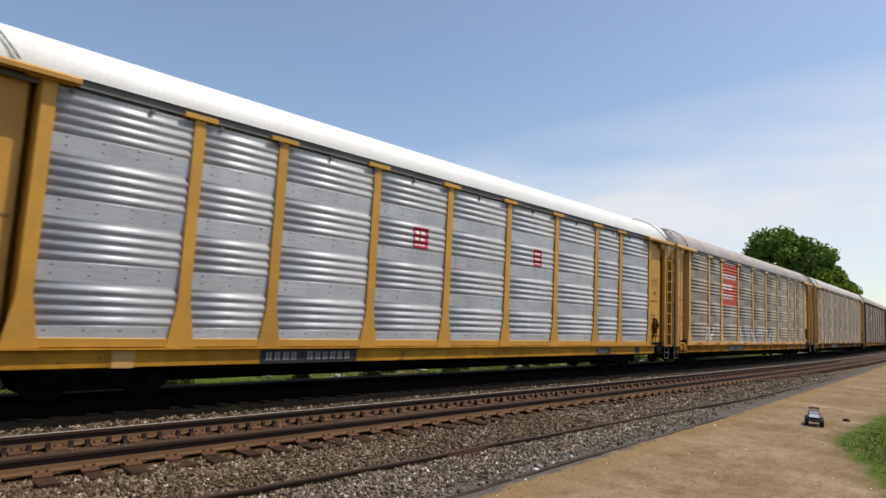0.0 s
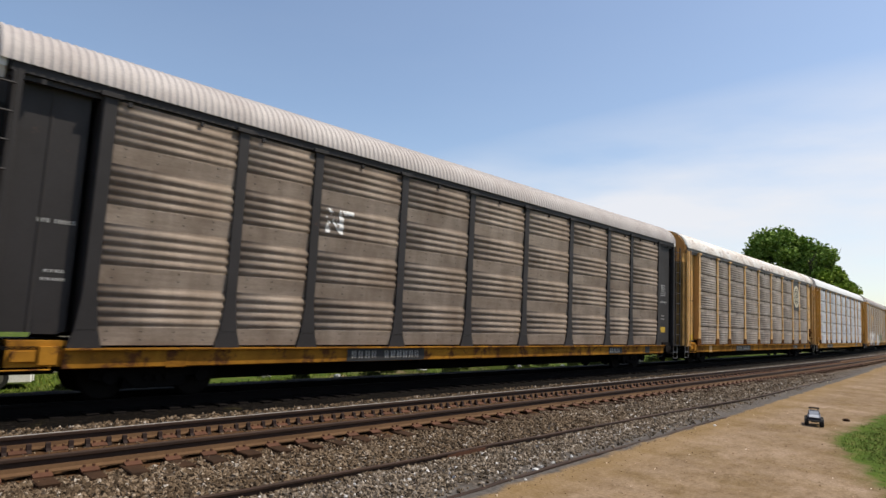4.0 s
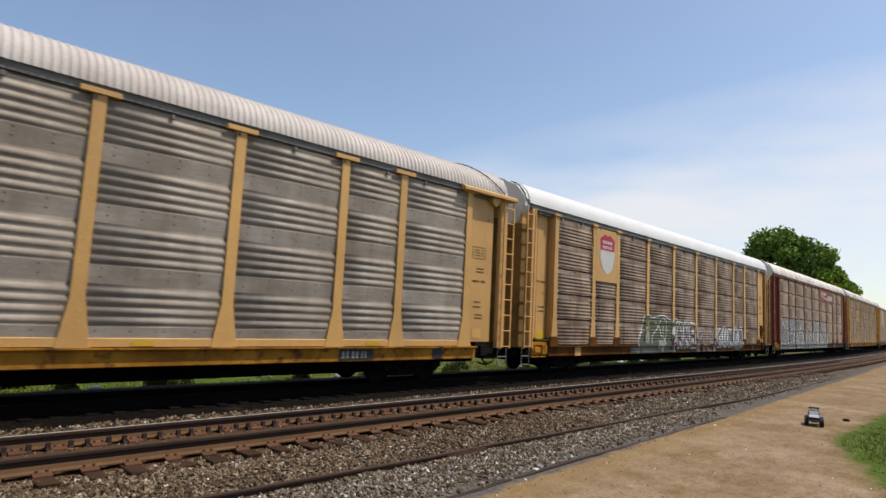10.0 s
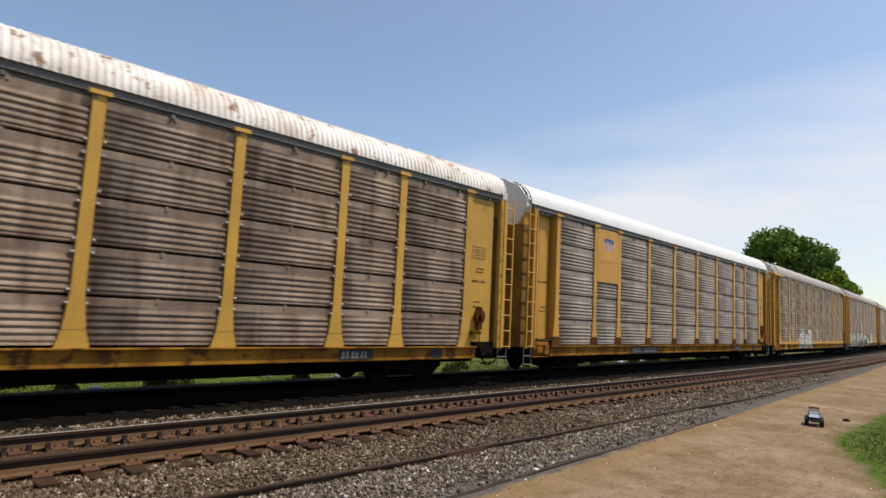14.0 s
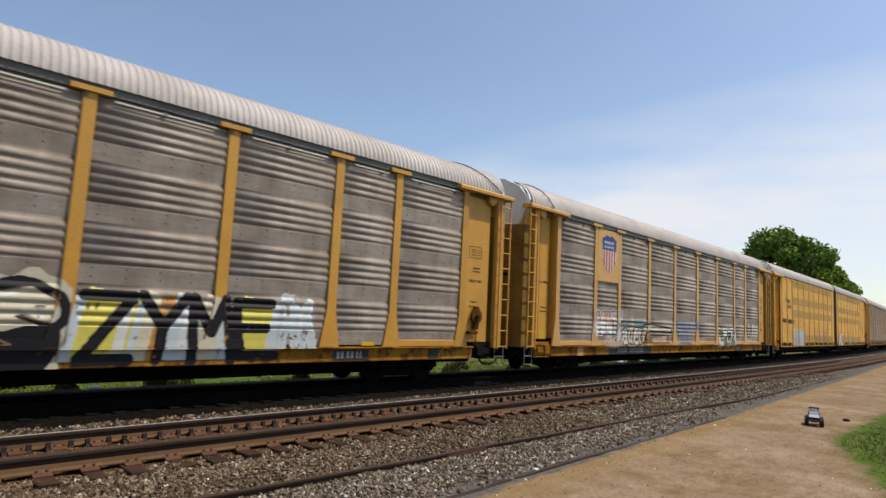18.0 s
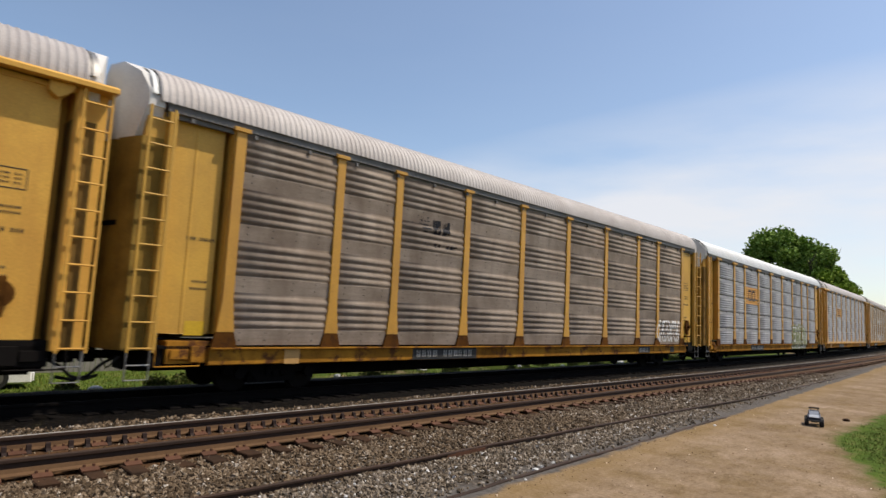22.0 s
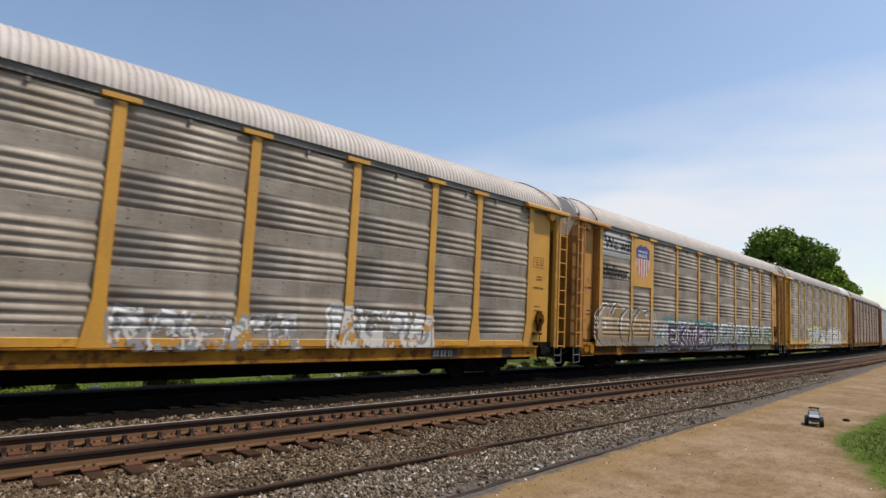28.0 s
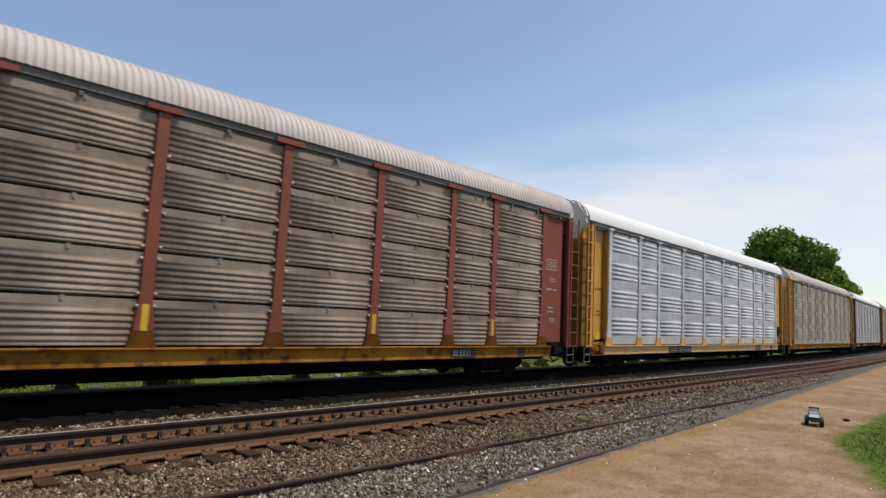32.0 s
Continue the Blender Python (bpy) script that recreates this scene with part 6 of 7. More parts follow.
    k.poly([(11.9, 1.6), (12.1, 1.95), (12.4, 1.8), (12.2, 1.5)], "tag_white")
    k.stroke(body, 0.05, "tag_white")
    for line in ([(9.75, 1.1), (9.85, 1.5), (10.3, 1.75), (10.75, 2.2)], [(10.9, 0.75), (11.2, 1.2), (11.4, 1.7), (11.3, 2.15), (11.0, 2.3)], [(8.5, 1.25), (8.7, 1.6), (9.3, 1.85)], [(10.1, 2.1), (10.6, 1.85), (10.8, 1.4)], [(11.0, 1.9), (10.95, 1.5), (11.25, 1.1)]):
        k.stroke(line, 0.05, "tag_white")
    k.fray(0.06, 41)
    k.lay(car, "sheets", "graffiti", "dark green slab graffiti with white outlines")
    slabs(car, "sheets", "AME", 12.5, 15.0, 0.78, 2.15, 42, "tag_mauve", "tag_grey", 0.03)
    throw_up(car, "sheets", 15.1, 17.7, 0.8, 1.95, 3, 44, ["tag_mauve", "tag_brown"], "tag_grey", None, weight=0.2, wear=0.35)
    slabs(car, "sheets", "KUNTB", 17.9, 22.4, 0.8, 2.0, 43, "tag_haze", "tag_grey", 0.035)

    car, c = BY[2]
    sign_plate(car, 15.1, 17.71, 4.72, 5.74, M["red"], "oxide red sign plate")
    sign_plate(car, 17.95, 20.56, 4.72, 5.74, M["red"], "oxide red sign plate")
    k = Canvas(15.1, 20.6, 4.7, 5.74)
    bars(k, 15.7, 17.65, 5.45, 0.26, 8, "white", 7)
    k.poly([(15.6, 5.26), (18.35, 5.02), (18.35, 4.94), (15.6, 5.18)], "white")
    bars(k, 18.35, 20.45, 5.14, 0.42, 7, "white", 8)
    k.lay(car, "sheets", "sign_lettering", "white sign bars", False, plane=1.524)
    wildstyle(car, "sheets", 2.0, 9.0, 0.68, 2.65, 51, 4)
    wildstyle(car, "sheets", 9.6, 18.0, 0.68, 2.45, 52, 6)
    k = Canvas(2.0, 7.4, 2.3, 3.0)
    k.poly([(2.2, 2.4), (2.6, 2.85), (3.6, 2.7), (4.9, 2.9), (5.4, 2.75), (6.6, 2.85), (7.2, 2.4)], "tag_blue")
    k.fray(0.55, 54)
    k.lay(car, "sheets", "graffiti", "faded blue spray behind the lettering")
    k = Canvas(0.55, 1.55, 1.2, 3.2)
    k.stroke([(0.8 + 0.3 * math.cos(a), 2.9 + 0.22 * math.sin(a * 1.3)) for a in np.arange(0, 8, 0.4)], 0.05, "tag_white")
    k.stroke([(1.05 + 0.17 * math.cos(a), 2.05 + 0.17 * math.sin(a)) for a in np.arange(0, 6.6, 0.3)], 0.04, "tag_white")
    k.stroke([(1.05, 1.9), (1.05, 2.15), (0.95, 2.15), (1.17, 2.15)], 0.04, "tag_white")
    k.lay(car, "sheets", "graffiti", "white tag on the red end panel", False, plane=1.284)

    car, c = BY[3]
    k = Canvas(6.5, 9.3, 3.4, 4.7)
    for pts in ([(6.72, 3.62), (9.05, 3.62), (9.05, 4.52), (6.72, 4.52), (6.72, 3.56)], [(7.1, 3.85), (7.1, 4.27), (7.65, 4.27), (7.65, 3.85), (7.1, 3.85)], [(8.05, 3.85), (8.05, 4.27), (8.65, 4.27), (8.65, 3.85), (8.05, 3.85)]):
        k.stroke(pts, 0.13, "lemon")
    k.lay(car, "sheets", "emblem", "yellow outlined block emblem", False)

    car, c = BY[4]
    sign_plate(car, N0, N1, 3.58, 5.74, M["yellow"], "yellow sign plate")
    k = Canvas(N0, N1, 3.7, 5.74)
    shield(k, 5.05, 5.85, 4.85, 5.4)
    bars(k, 4.8, 6.0, 4.45, 0.09, 7, "sign_orange", 3)
    k.lay(car, "sheets", "emblem", "small red and blue shield emblem", False, plane=1.524)

    car, c = BY[5]
    throw_up(car, "bands", 7.6, 11.7, 0.8, 1.95, 3, 61, ["tag_white"], "tag_ink", "tag_white", mist="tag_white", weight=0.3, wear=0.05)

    car, c = BY[6]
    k = Canvas(1.9, 9.2, 0.7, 2.55)
    for a, b, z, nm in ((1.95, 3.3, 1.25, "tag_blue"), (2.5, 4.2, 2.3, "tag_blue"), (3.6, 5.3, 2.1, "tag_white"), (5.2, 6.7, 2.35, "tag_teal"), (7.0, 8.9, 2.25, "tag_steel"), (8.3, 9.0, 1.8, "tag_blue")):
        k.ink(((k.S - (a + b) / 2) / (b - a) * 2) ** 2 + ((k.Z - 0.6) / (z - 0.55)) ** 2 + 0.2 * np.sin(k.S * 9 + k.Z * 6) < 1, nm)
    k.fray(0.2, 70)
    k.lay(car, "bands", "graffiti", "blue and teal spray behind the lettering")
    wildstyle(car, "bands", 2.2, 8.8, 0.74, 2.0, 71, 11, ("tag_ice", "tag_teal", "tag_yellow", "tag_white", "tag_blue", "tag_white", "tag_pink"))
    bubble(car, "bands", "OTHOS", 9.4, 14.7, 0.72, 2.05, 72, ["tag_plum", "cream", "tag_ink", "cream", "tag_pink", "cream"], "tag_ink", "tag_ink", halo="cream", weight=0.2, thick=0.06, edge=0.12, shade="tag_brown", wear=0.02, crowd=1.12)
    throw_up(car, "bands", 15.15, 19.3, 0.78, 2.08, 4, 73, ["tag_ink"], None, None, word="ZYME", weight=0.17, wear=0.02,
             mists=[(14.9, 16.3, "tag_ice"), (15.1, 16.0, "tag_yellow"), (15.75, 15.95, "tag_white"), (16.15, 16.45, "cream"), (16.4, 16.8, "sign_orange"), (16.7, 17.3, "tag_ice"), (16.95, 17.1, "tag_white"), (17.3, 17.8, "cream"), (17.75, 18.3, "tag_ice"), (18.15, 19.0, "tag_yellow"), (18.9, 19.2, "tag_ice")])
    throw_up(car, "bands", 19.3, 20.2, 1.1, 2.1, 2, 74, ["tag_ice"], "tag_white", None, mist="tag_steel", weight=0.2, wear=0.12)
    k = Canvas(0.55, 1.6, 4.0, 5.3, 0.015, 0.015)
    roundel(k, 1.07, 4.62, 0.42, "sign_blue", "tag_ink", "tag_ice")
    k.lay(car, "bands", "emblem", "blue and white round emblem", False, plane=1.298)

    car, c = BY[7]
    sign_plate(car, N0, N1, 3.62, 5.74, M["pale_yellow"], "faded orange sign plate")
    k = Canvas(N0, N1, 3.7, 5.74)
    shield(k, 4.85, 6.05, 4.0, 5.55)
    k.lay(car, "bands", "emblem", "striped shield emblem", False, plane=1.524)
    bubble(car, "bands", "HRT", 4.55, 6.5, 1.5, 2.3, 81, ["tag_white", "tag_pink"], "tag_ink", "tag_white", weight=0.25, thick=0.035, edge=0.04, crowd=1.2)
    bubble(car, "bands", "J", 5.35, 6.65, 1.02, 1.75, 89, ["tag_pink", "tag_white"], "tag_ink", "tag_white", weight=0.3, thick=0.035, edge=0.05, crowd=1.0)
    k = Canvas(6.7, 12.0, 1.0, 2.3)
    k.poly([(6.75, 1.9), (7.5, 2.15), (9.3, 2.1), (9.3, 1.85), (6.8, 1.7)], "tag_teal")
    k.fray(0.5, 87)
    k.poly([(8.5, 1.55), (8.75, 1.98), (9.4, 2.02), (11.75, 1.86), (11.85, 1.58), (9.3, 1.62), (9.0, 1.1), (8.6, 1.1)], "tag_ink")
    k.poly([(8.6, 1.58), (8.82, 1.9), (9.4, 1.94), (11.68, 1.79), (11.72, 1.66), (9.2, 1.7), (8.9, 1.5), (8.85, 1.2), (8.7, 1.2)], "cream")
    k.poly([(9.1, 1.12), (9.1, 1.55), (11.5, 1.5), (11.5, 1.12)], "tag_brown")
    k.poly([(9.7, 1.16), (9.7, 1.34), (11.2, 1.46), (11.2, 1.16)], "tag_pink")
    k.fray(0.05, 88)
    k.lay(car, "bands", "graffiti", "long white flourish with a dark outline")
    throw_up(car, "bands", 6.72, 8.75, 1.12, 2.02, 4, 82, ["tag_white", "cream"], "tag_ink", "tag_pink", word="ader", weight=0.2, wear=0.03)
    k = Canvas(12.3, 15.4, 1.0, 2.35)
    k.poly([(12.4, 1.05), (12.5, 2.25), (15.2, 2.2), (15.1, 1.75), (14.3, 1.7), (14.2, 1.05)], "tag_steel")
    k.fray(0.72, 83)
    words(k, "KILLA", 12.45, 15.15, 1.74, 0.46, "tag_blue")
    words(k, "EE", 12.95, 14.1, 1.1, 0.46, "tag_blue")
    k.fray(0.04, 84)
    k.lay(car, "bands", "graffiti", "blue block letters on faded spray")
    piece(car, "bands", 18.2, 20.7, 0.9, 1.85, 4, 85, ["tag_white", "tag_green", "tag_green", "tag_white"], "tag_ink", "tag_white", wear=0.04, cuts=2, thick=0.05)
    scrawl(car, "bands", 23.0, 25.2, 1.2, 2.3, 3, 86, "tag_white", 0.06)

    # the closed yellow pair
    k = Canvas(2.2, 6.0, 2.4, 4.5)
    for i in range(5):
        k.rect(3.07, 3.85 + 0.06 * i, 4.34 - 0.062 * i, 4.37 - 0.062 * i, "tag_ink")
    bars(k, 3.95, 4.66, 4.2, 0.26, 2, "tag_ink", 4)
    bars(k, 3.81, 4.83, 3.86, 0.1, 7, "tag_ink", 5)
    bars(k, 3.81, 4.83, 3.71, 0.1, 8, "tag_ink", 6)
    bars(k, 2.35, 3.5, 2.73, 0.32, 4, "tag_ink", 7)
    bars(k, 3.95, 4.95, 2.70, 0.32, 4, "tag_ink", 8)
    bars(k, 5.3, 5.78, 2.68, 0.3, 2, "tag_ink", 9)
    k.lay(lead_unit, "flat", "lettering", "black lettering bars and striped emblem", False, at=BOX_LEAD, plane=1.512)
    for s0, s1, sd in ((5.3, 6.95, 91), (7.15, 8.75, 92)):
        r = random.Random(sd)
        k = Canvas(s0, s1, 0.9, 2.5)
        k.poly([(s0, 0.9)] + [(s0 + (s1 - s0) * i / 9, r.uniform(1.75, 2.15)) for i in range(10)] + [(s1, 0.9)], "tag_silver")
        k.fray(0.08, sd)
        for i in range(7):                                # pale scribbles over the grey
            x = s0 + (s1 - s0) * (i + 0.5) / 7
            k.stroke([(x + r.uniform(-0.2, 0.2), 1.55 + 0.13 * j + r.uniform(-0.1, 0.1)) for j in range(6)], 0.04, "tag_white")
        k.fray(0.04, sd + 5)
        k.lay(lead_unit, "flat", "graffiti", "grey and white paint over old graffiti", False, at=BOX_LEAD, plane=1.518)
    for s, wide, ink, sd in ((14.5, 1.65, "tag_steel", 3), (16.4, 1.5, "moss", 4), (9.0, 0.8, "tag_silver", 5), (12.7, 1.2, "moss", 6)):
        r = random.Random(sd)
        k = Canvas(s, s + wide, 1.0, 2.45)
        for i in range(4):
            x, z = s + wide * (i + 0.6) / 4.4, 1.65
            k.stroke([(x + 0.26 * math.cos(a * 1.1 + i), z + (0.42 + 0.1 * i % 0.3) * math.sin(a * (0.8 + 0.1 * i) + i)) for a in np.arange(0, 7, 0.4)], 0.045, ink)
        k.fray(0.25, sd)
        k.lay(lead_unit, "flat", "graffiti", "faded scrawled graffiti", False, at=BOX_LEAD, plane=1.518)
    off = 22.1 + BOX_REAR
    throw_up2 = Canvas(23.1, 34.4, 0.8, 2.4)
    r = random.Random(61)
    for s0, s1, z0, z1, ink in ((29.0, 32.3, 0.95, 1.6, "tag_pink"), (32.9, 34.2, 1.0, 1.55, "tag_pink")):
        k = int((s1 - s0) / 0.75)
        w = (s1 - s0) / k
        for i in range(k):
            for st in wild(r):
                line = [(s0 + w * (i + 0.1 + 0.8 * x), z0 + (z1 - z0) * y) for x, y in st]
                throw_up2.stroke(line, 0.20, "tag_brown")
                throw_up2.stroke(line, 0.15, ink)
    throw_up2.rect(25.0, 26.6, 0.95, 1.82, "ns_patch")         # a fainter pair of letters behind
    for s0 in (25.25, 25.85):
        throw_up2.stroke([(s0, 1.1), (s0, 1.7), (s0 + 0.3, 1.7), (s0 + 0.3, 1.1)], 0.12, "tag_brown")
    throw_up2.fray(0.2, 8)
    for dx, dz, ink in ((-0.16, 0.06, "tag_ink"), (-0.08, 0.03, "tag_brown"), (0.0, 0.0, "tag_white")):
        words(throw_up2, "A", 23.35 + dx, 24.55 + dx, 0.86 + dz, 1.15, ink, 6)
        words(throw_up2, "Z", 24.55 + dx, 25.5 + dx, 0.86 + dz, 1.22, ink, 6)
    throw_up2.fray(0.015, 7)
    throw_up2.lay(rear_unit, "flat", "graffiti", "white block graffiti letters", False, at=off, plane=1.516)

    car, c = BY[9]
    k = Canvas(6.6, 9.2, 3.6, 4.9)
    for i in range(5):
        k.rect(6.9, 7.6 + 0.05 * i, 4.7 - 0.1 * i, 4.75 - 0.1 * i, "tag_ink")
    bars(k, 7.8, 8.6, 4.5, 0.42, 2, "tag_ink", 2)
    bars(k, 7.5, 8.9, 3.95, 0.12, 8, "tag_ink", 4)
    k.fray(0.45, 5)
    k.lay(car, "bands", "emblem", "faded dark emblem", False)
    scrawl(car, "bands", 22.6, 25.1, 1.2, 2.2, 4, 92, "tag_white", 0.07)

    car, c = BY[10]
    for n, pat, z0, z1 in ((10, "sheets", 3.55, 4.62), (11, "bands", 3.6, 4.42)):
        car = BY[n][0]
        k = Canvas(6.55, 9.15, z0, z1)
        k.rect(6.55, 9.15, z0, z1, "sign_orange")
        m = (z0 + z1) / 2
        for s in (7.2, 7.95):
            k.stroke([(s, m - 0.28), (s, m + 0.28), (s + 0.5, m + 0.28), (s + 0.5, m - 0.28), (s, m - 0.28)], 0.11, "tag_ink")
        k.lay(car, pat, "sign_paint", "orange painted sign with a dark emblem", False)
    car = BY[10][0]
    bubble(car, "sheets", "ENZO", 17.8, 21.8, 0.74, 2.15, 101, ["tag_olive", "tag_moss", "tag_moss", "tag_moss"], "tag_white", "tag_olive", halo="tag_moss", weight=0.17, thick=0.075, shine=None, shade="tag_olive", wear=0.04, crowd=1.2, edge=0.05)
    scrawl(BY[11][0], "bands", 21, 25, 1.2, 1.9, 5, 104, "tag_grey", 0.05, 0.3)

    car, c = BY[12]
    throw_up(car, "bands", 10.8, 12.3, 3.55, 4.25, 2, 111, ["tag_white"], None, None, weight=0.12, wear=0.2)
    throw_up(car, "bands", 12.4, 15.3, 3.5, 4.2, 5, 112, ["tag_white", "tag_grey"], None, None, weight=0.14, wear=0.2)
    scrawl(car, "bands", 11.1, 14.2, 1.3, 2.05, 5, 113, "tag_white", 0.05)
    scrawl(car, "bands", 7.4, 9.0, 1.25, 2.4, 1, 114, "tag_white", 0.06)
    throw_up(car, "bands", 14.3, 17.4, 1.15, 1.9, 4, 115, ["tag_grey"], None, None, weight=0.3, wear=0.45)

    car, c = BY[13]
    sign_plate(car, N0, N1, 3.6, 5.74, M["pale_yellow"], "faded orange sign plate")
    k = Canvas(N0, N1, 3.6, 5.74)
    shield(k, 4.9, 6.0, 3.9, 5.55)
    k.lay(car, "bands", "emblem", "striped shield emblem", False, plane=1.524)
    piece(car, "bands", 12.4, 16.4, 0.95, 1.75, 6, 121, ["tag_grey", "tag_grey"], "tag_white", "tag_grey", wear=0.45, cuts=3, thick=0.05)
    piece(car, "bands", 17.3, 20.8, 1.0, 1.95, 4, 122, ["tag_white", "tag_white"], "tag_grey", "tag_white", wear=0.3, cuts=2, thick=0.05)

    car, c = BY[14]
    k = Canvas(1.85, 4.35, 3.6, 5.74, 0.012, 0.014)
    k.rect(1.85, 4.32, 4.72, 5.70, "tag_grey")
    words(k, "We will", 2.0, 4.3, 5.02, 0.52, "tag_ink")
    words(k, "deliver.", 1.95, 4.25, 3.86, 0.52, "tag_ink")
    k.lay(car, "bands", "slogan", "bold dark slogan lettering", False)
    sign_plate(car, N0, N1, 3.62, 5.74, M["yellow"], "yellow sign plate")
    k = Canvas(N0, N1, 3.6, 5.74)
    shield(k, 4.75, 6.1, 3.95, 5.5)
    k.lay(car, "bands", "emblem", "blue, red and white shield emblem", False, plane=1.524)
    k = Canvas(1.5, 25.3, 0.68, 1.5)
    for a, b, z, nm in ((1.5, 6.6, 1.34, "tag_grey"), (6.6, 8.2, 1.38, "tag_grey"), (3.2, 3.75, 0.97, "reflector"), (7.7, 8.15, 0.97, "reflector")):
        k.rect(a, b, 0.80 if nm == "reflector" else 1.06, z, nm)
    k.rect(12.2, 20.0, 0.72, 1.0, "tag_steel")
    k.rect(20.0, 25.0, 0.72, 1.0, "tag_fern")
    k.fray(0.3, 130)
    k.lay(car, "bands", "graffiti", "pale and grey spray along the sill")
    bubble(car, "bands", "OCOCS", 1.6, 6.7, 1.12, 2.4, 131, ["tag_tan", "tag_peach", "tag_tan", "tag_tan"], "tag_brown", "tag_white", weight=0.36, thick=0.03, edge=0.05, shine="tag_white", shade="tag_ink", wear=0.06, crowd=1.15)
    throw_up(car, "bands", 6.4, 8.2, 1.1, 1.9, 3, 135, ["tag_grey", "tag_teal"], "tag_white", None, mist="tag_grey", weight=0.2, wear=0.3)
    k = Canvas(7.6, 14.3, 1.9, 2.45)
    k.rect(7.7, 14.2, 1.9, 2.36, "tag_teal")
    k.fray(0.5, 136)
    k.lay(car, "bands", "graffiti", "teal spray above the lettering")
    slabs(car, "bands", "EKTED", 8.2, 14.1, 0.74, 2.18, 132, "tag_plum", "tag_violet", 0.03)
    slabs(car, "bands", "THUSK", 14.2, 20.2, 1.02, 2.18, 133, "tag_sage", "tag_steel", 0.028)
    slabs(car, "bands", "MOHRE", 20.3, 25.2, 1.0, 2.15, 134, "tag_fern", "tag_sage", 0.026)

    car, c = BY[15]
    k = Canvas(0.55, 1.6, 4.0, 5.3, 0.015, 0.015)
    roundel(k, 1.07, 4.72, 0.42, "sign_blue", "tag_ink", "tag_ice")
    k.lay(car, "bands", "emblem", "blue and white round emblem", False, plane=1.298)
    bubble(car, "bands", "ESMBS", 8.0, 12.2, 0.74, 2.2, 141, ["tag_yellow", "tag_ice", "tag_white", "tag_ice"], "tag_ink", "tag_ice", halo="tag_yellow", weight=0.15, thick=0.075, shade="tag_steel", wear=0.03, crowd=1.2)
    bubble(car, "bands", "SWUOK", 12.3, 16.0, 0.76, 1.95, 142, ["tag_white", "tag_white"], "tag_ink", "tag_white", weight=0.15, thick=0.085, shade="tag_grey", wear=0.03, crowd=1.25)
    bubble(car, "bands", "ZOEGER", 16.0, 21.6, 0.95, 2.3, 143, ["tag_white", "tag_white"], "tag_ink", "tag_white", weight=0.19, thick=0.06, shade="tag_grey", wear=0.03, crowd=1.2)

    scrawl(car, "bands", 13.0, 17.4, 2.15, 2.5, 8, 145, "tag_ink", 0.035, 0.35)
    scrawl(car, "bands", 22.0, 24.6, 2.0, 2.5, 4, 146, "tag_ink", 0.035, 0.45)
    scrawl(car, "bands", 3.4, 6.0, 1.6, 2.3, 3, 147, "tag_ink", 0.035, 0.45)
    put("new_roof_sheet", roof_mesh(2.45, True, 0.0, 0.0), M["roof_white"], car, pose(0, HALF - 2.55, -0.02) @ Matrix.Diagonal((1.008, 1, 1.006, 1)), "bright new roof sheet")

    car, c = BY[16]
    for i, p in enumerate(BAYS):
        if i % 2 == 0:
            put("reflector_strip", plate_mesh(0.13, 0.52), M["reflector"], car, pose(1.5225, p - HALF, 1.62 if i else 1.7), "bright yellow reflector strip")

    # reflectors along the sills
    for n, (car, c) in BY.items():
        if c["style"] == "tee" and n > -6:
            for p in BAYS[1:-1:2]:
                put("reflector", plate_mesh(0.42, 0.1), M["reflector"], car, pose(1.516, p + 1.2 - HALF, 1.115))
        if n == -6:
            for p in BAYS[:-1]:
                for d in (1.15, 1.5):
                    put("reflector", plate_mesh(0.2, 0.09), M["sign_red"], car, pose(1.516, p + d - HALF, 1.115))


dress()


# ---- trees ----
M["bark"] = weathered("bark", (0.10, 0.075, 0.055), (0.05, 0.04, 0.03), 0.7, 0.9, 0.0)


def leaf_material(name, dark, mid, lit):
    m, n, l, b = material(name)
    geo = n.new("ShaderNodeNewGeometry")
    c = ramp_node(n, l, geo.outputs["Random Per Island"], [(0.0, dark), (0.55, mid), (1.0, lit)]).outputs["Color"]
    big = noise_node(n, l, 0.35, 3, 0.6)
    c = mix_node(n, l, 1.0, c, ramp_node(n, l, big.outputs["Fac"], [(0.35, (0.7,) * 3), (0.65, (1.15, 1.12, 1.0))]).outputs["Color"], "MULTIPLY")
    l.new(c, b.inputs["Base Color"])
    b.inputs["Roughness"].default_value = 0.8
    b.inputs["Specular IOR Level"].default_value = 0.12
    return m


M["leaf"] = leaf_material("tree_leaves", (0.095, 0.165, 0.028), (0.155, 0.255, 0.045), (0.28, 0.38, 0.10))
M["young_leaf"] = leaf_material("young_tree_leaves", (0.10, 0.16, 0.018), (0.17, 0.26, 0.03), (0.28, 0.36, 0.06))
M["weed"] = leaf_material("rough_weeds", (0.10, 0.15, 0.025), (0.16, 0.22, 0.035), (0.26, 0.28, 0.09))
M["blade"] = leaf_material("grass_blades", (0.036, 0.056, 0.011), (0.06, 0.084, 0.016), (0.12, 0.108, 0.04))


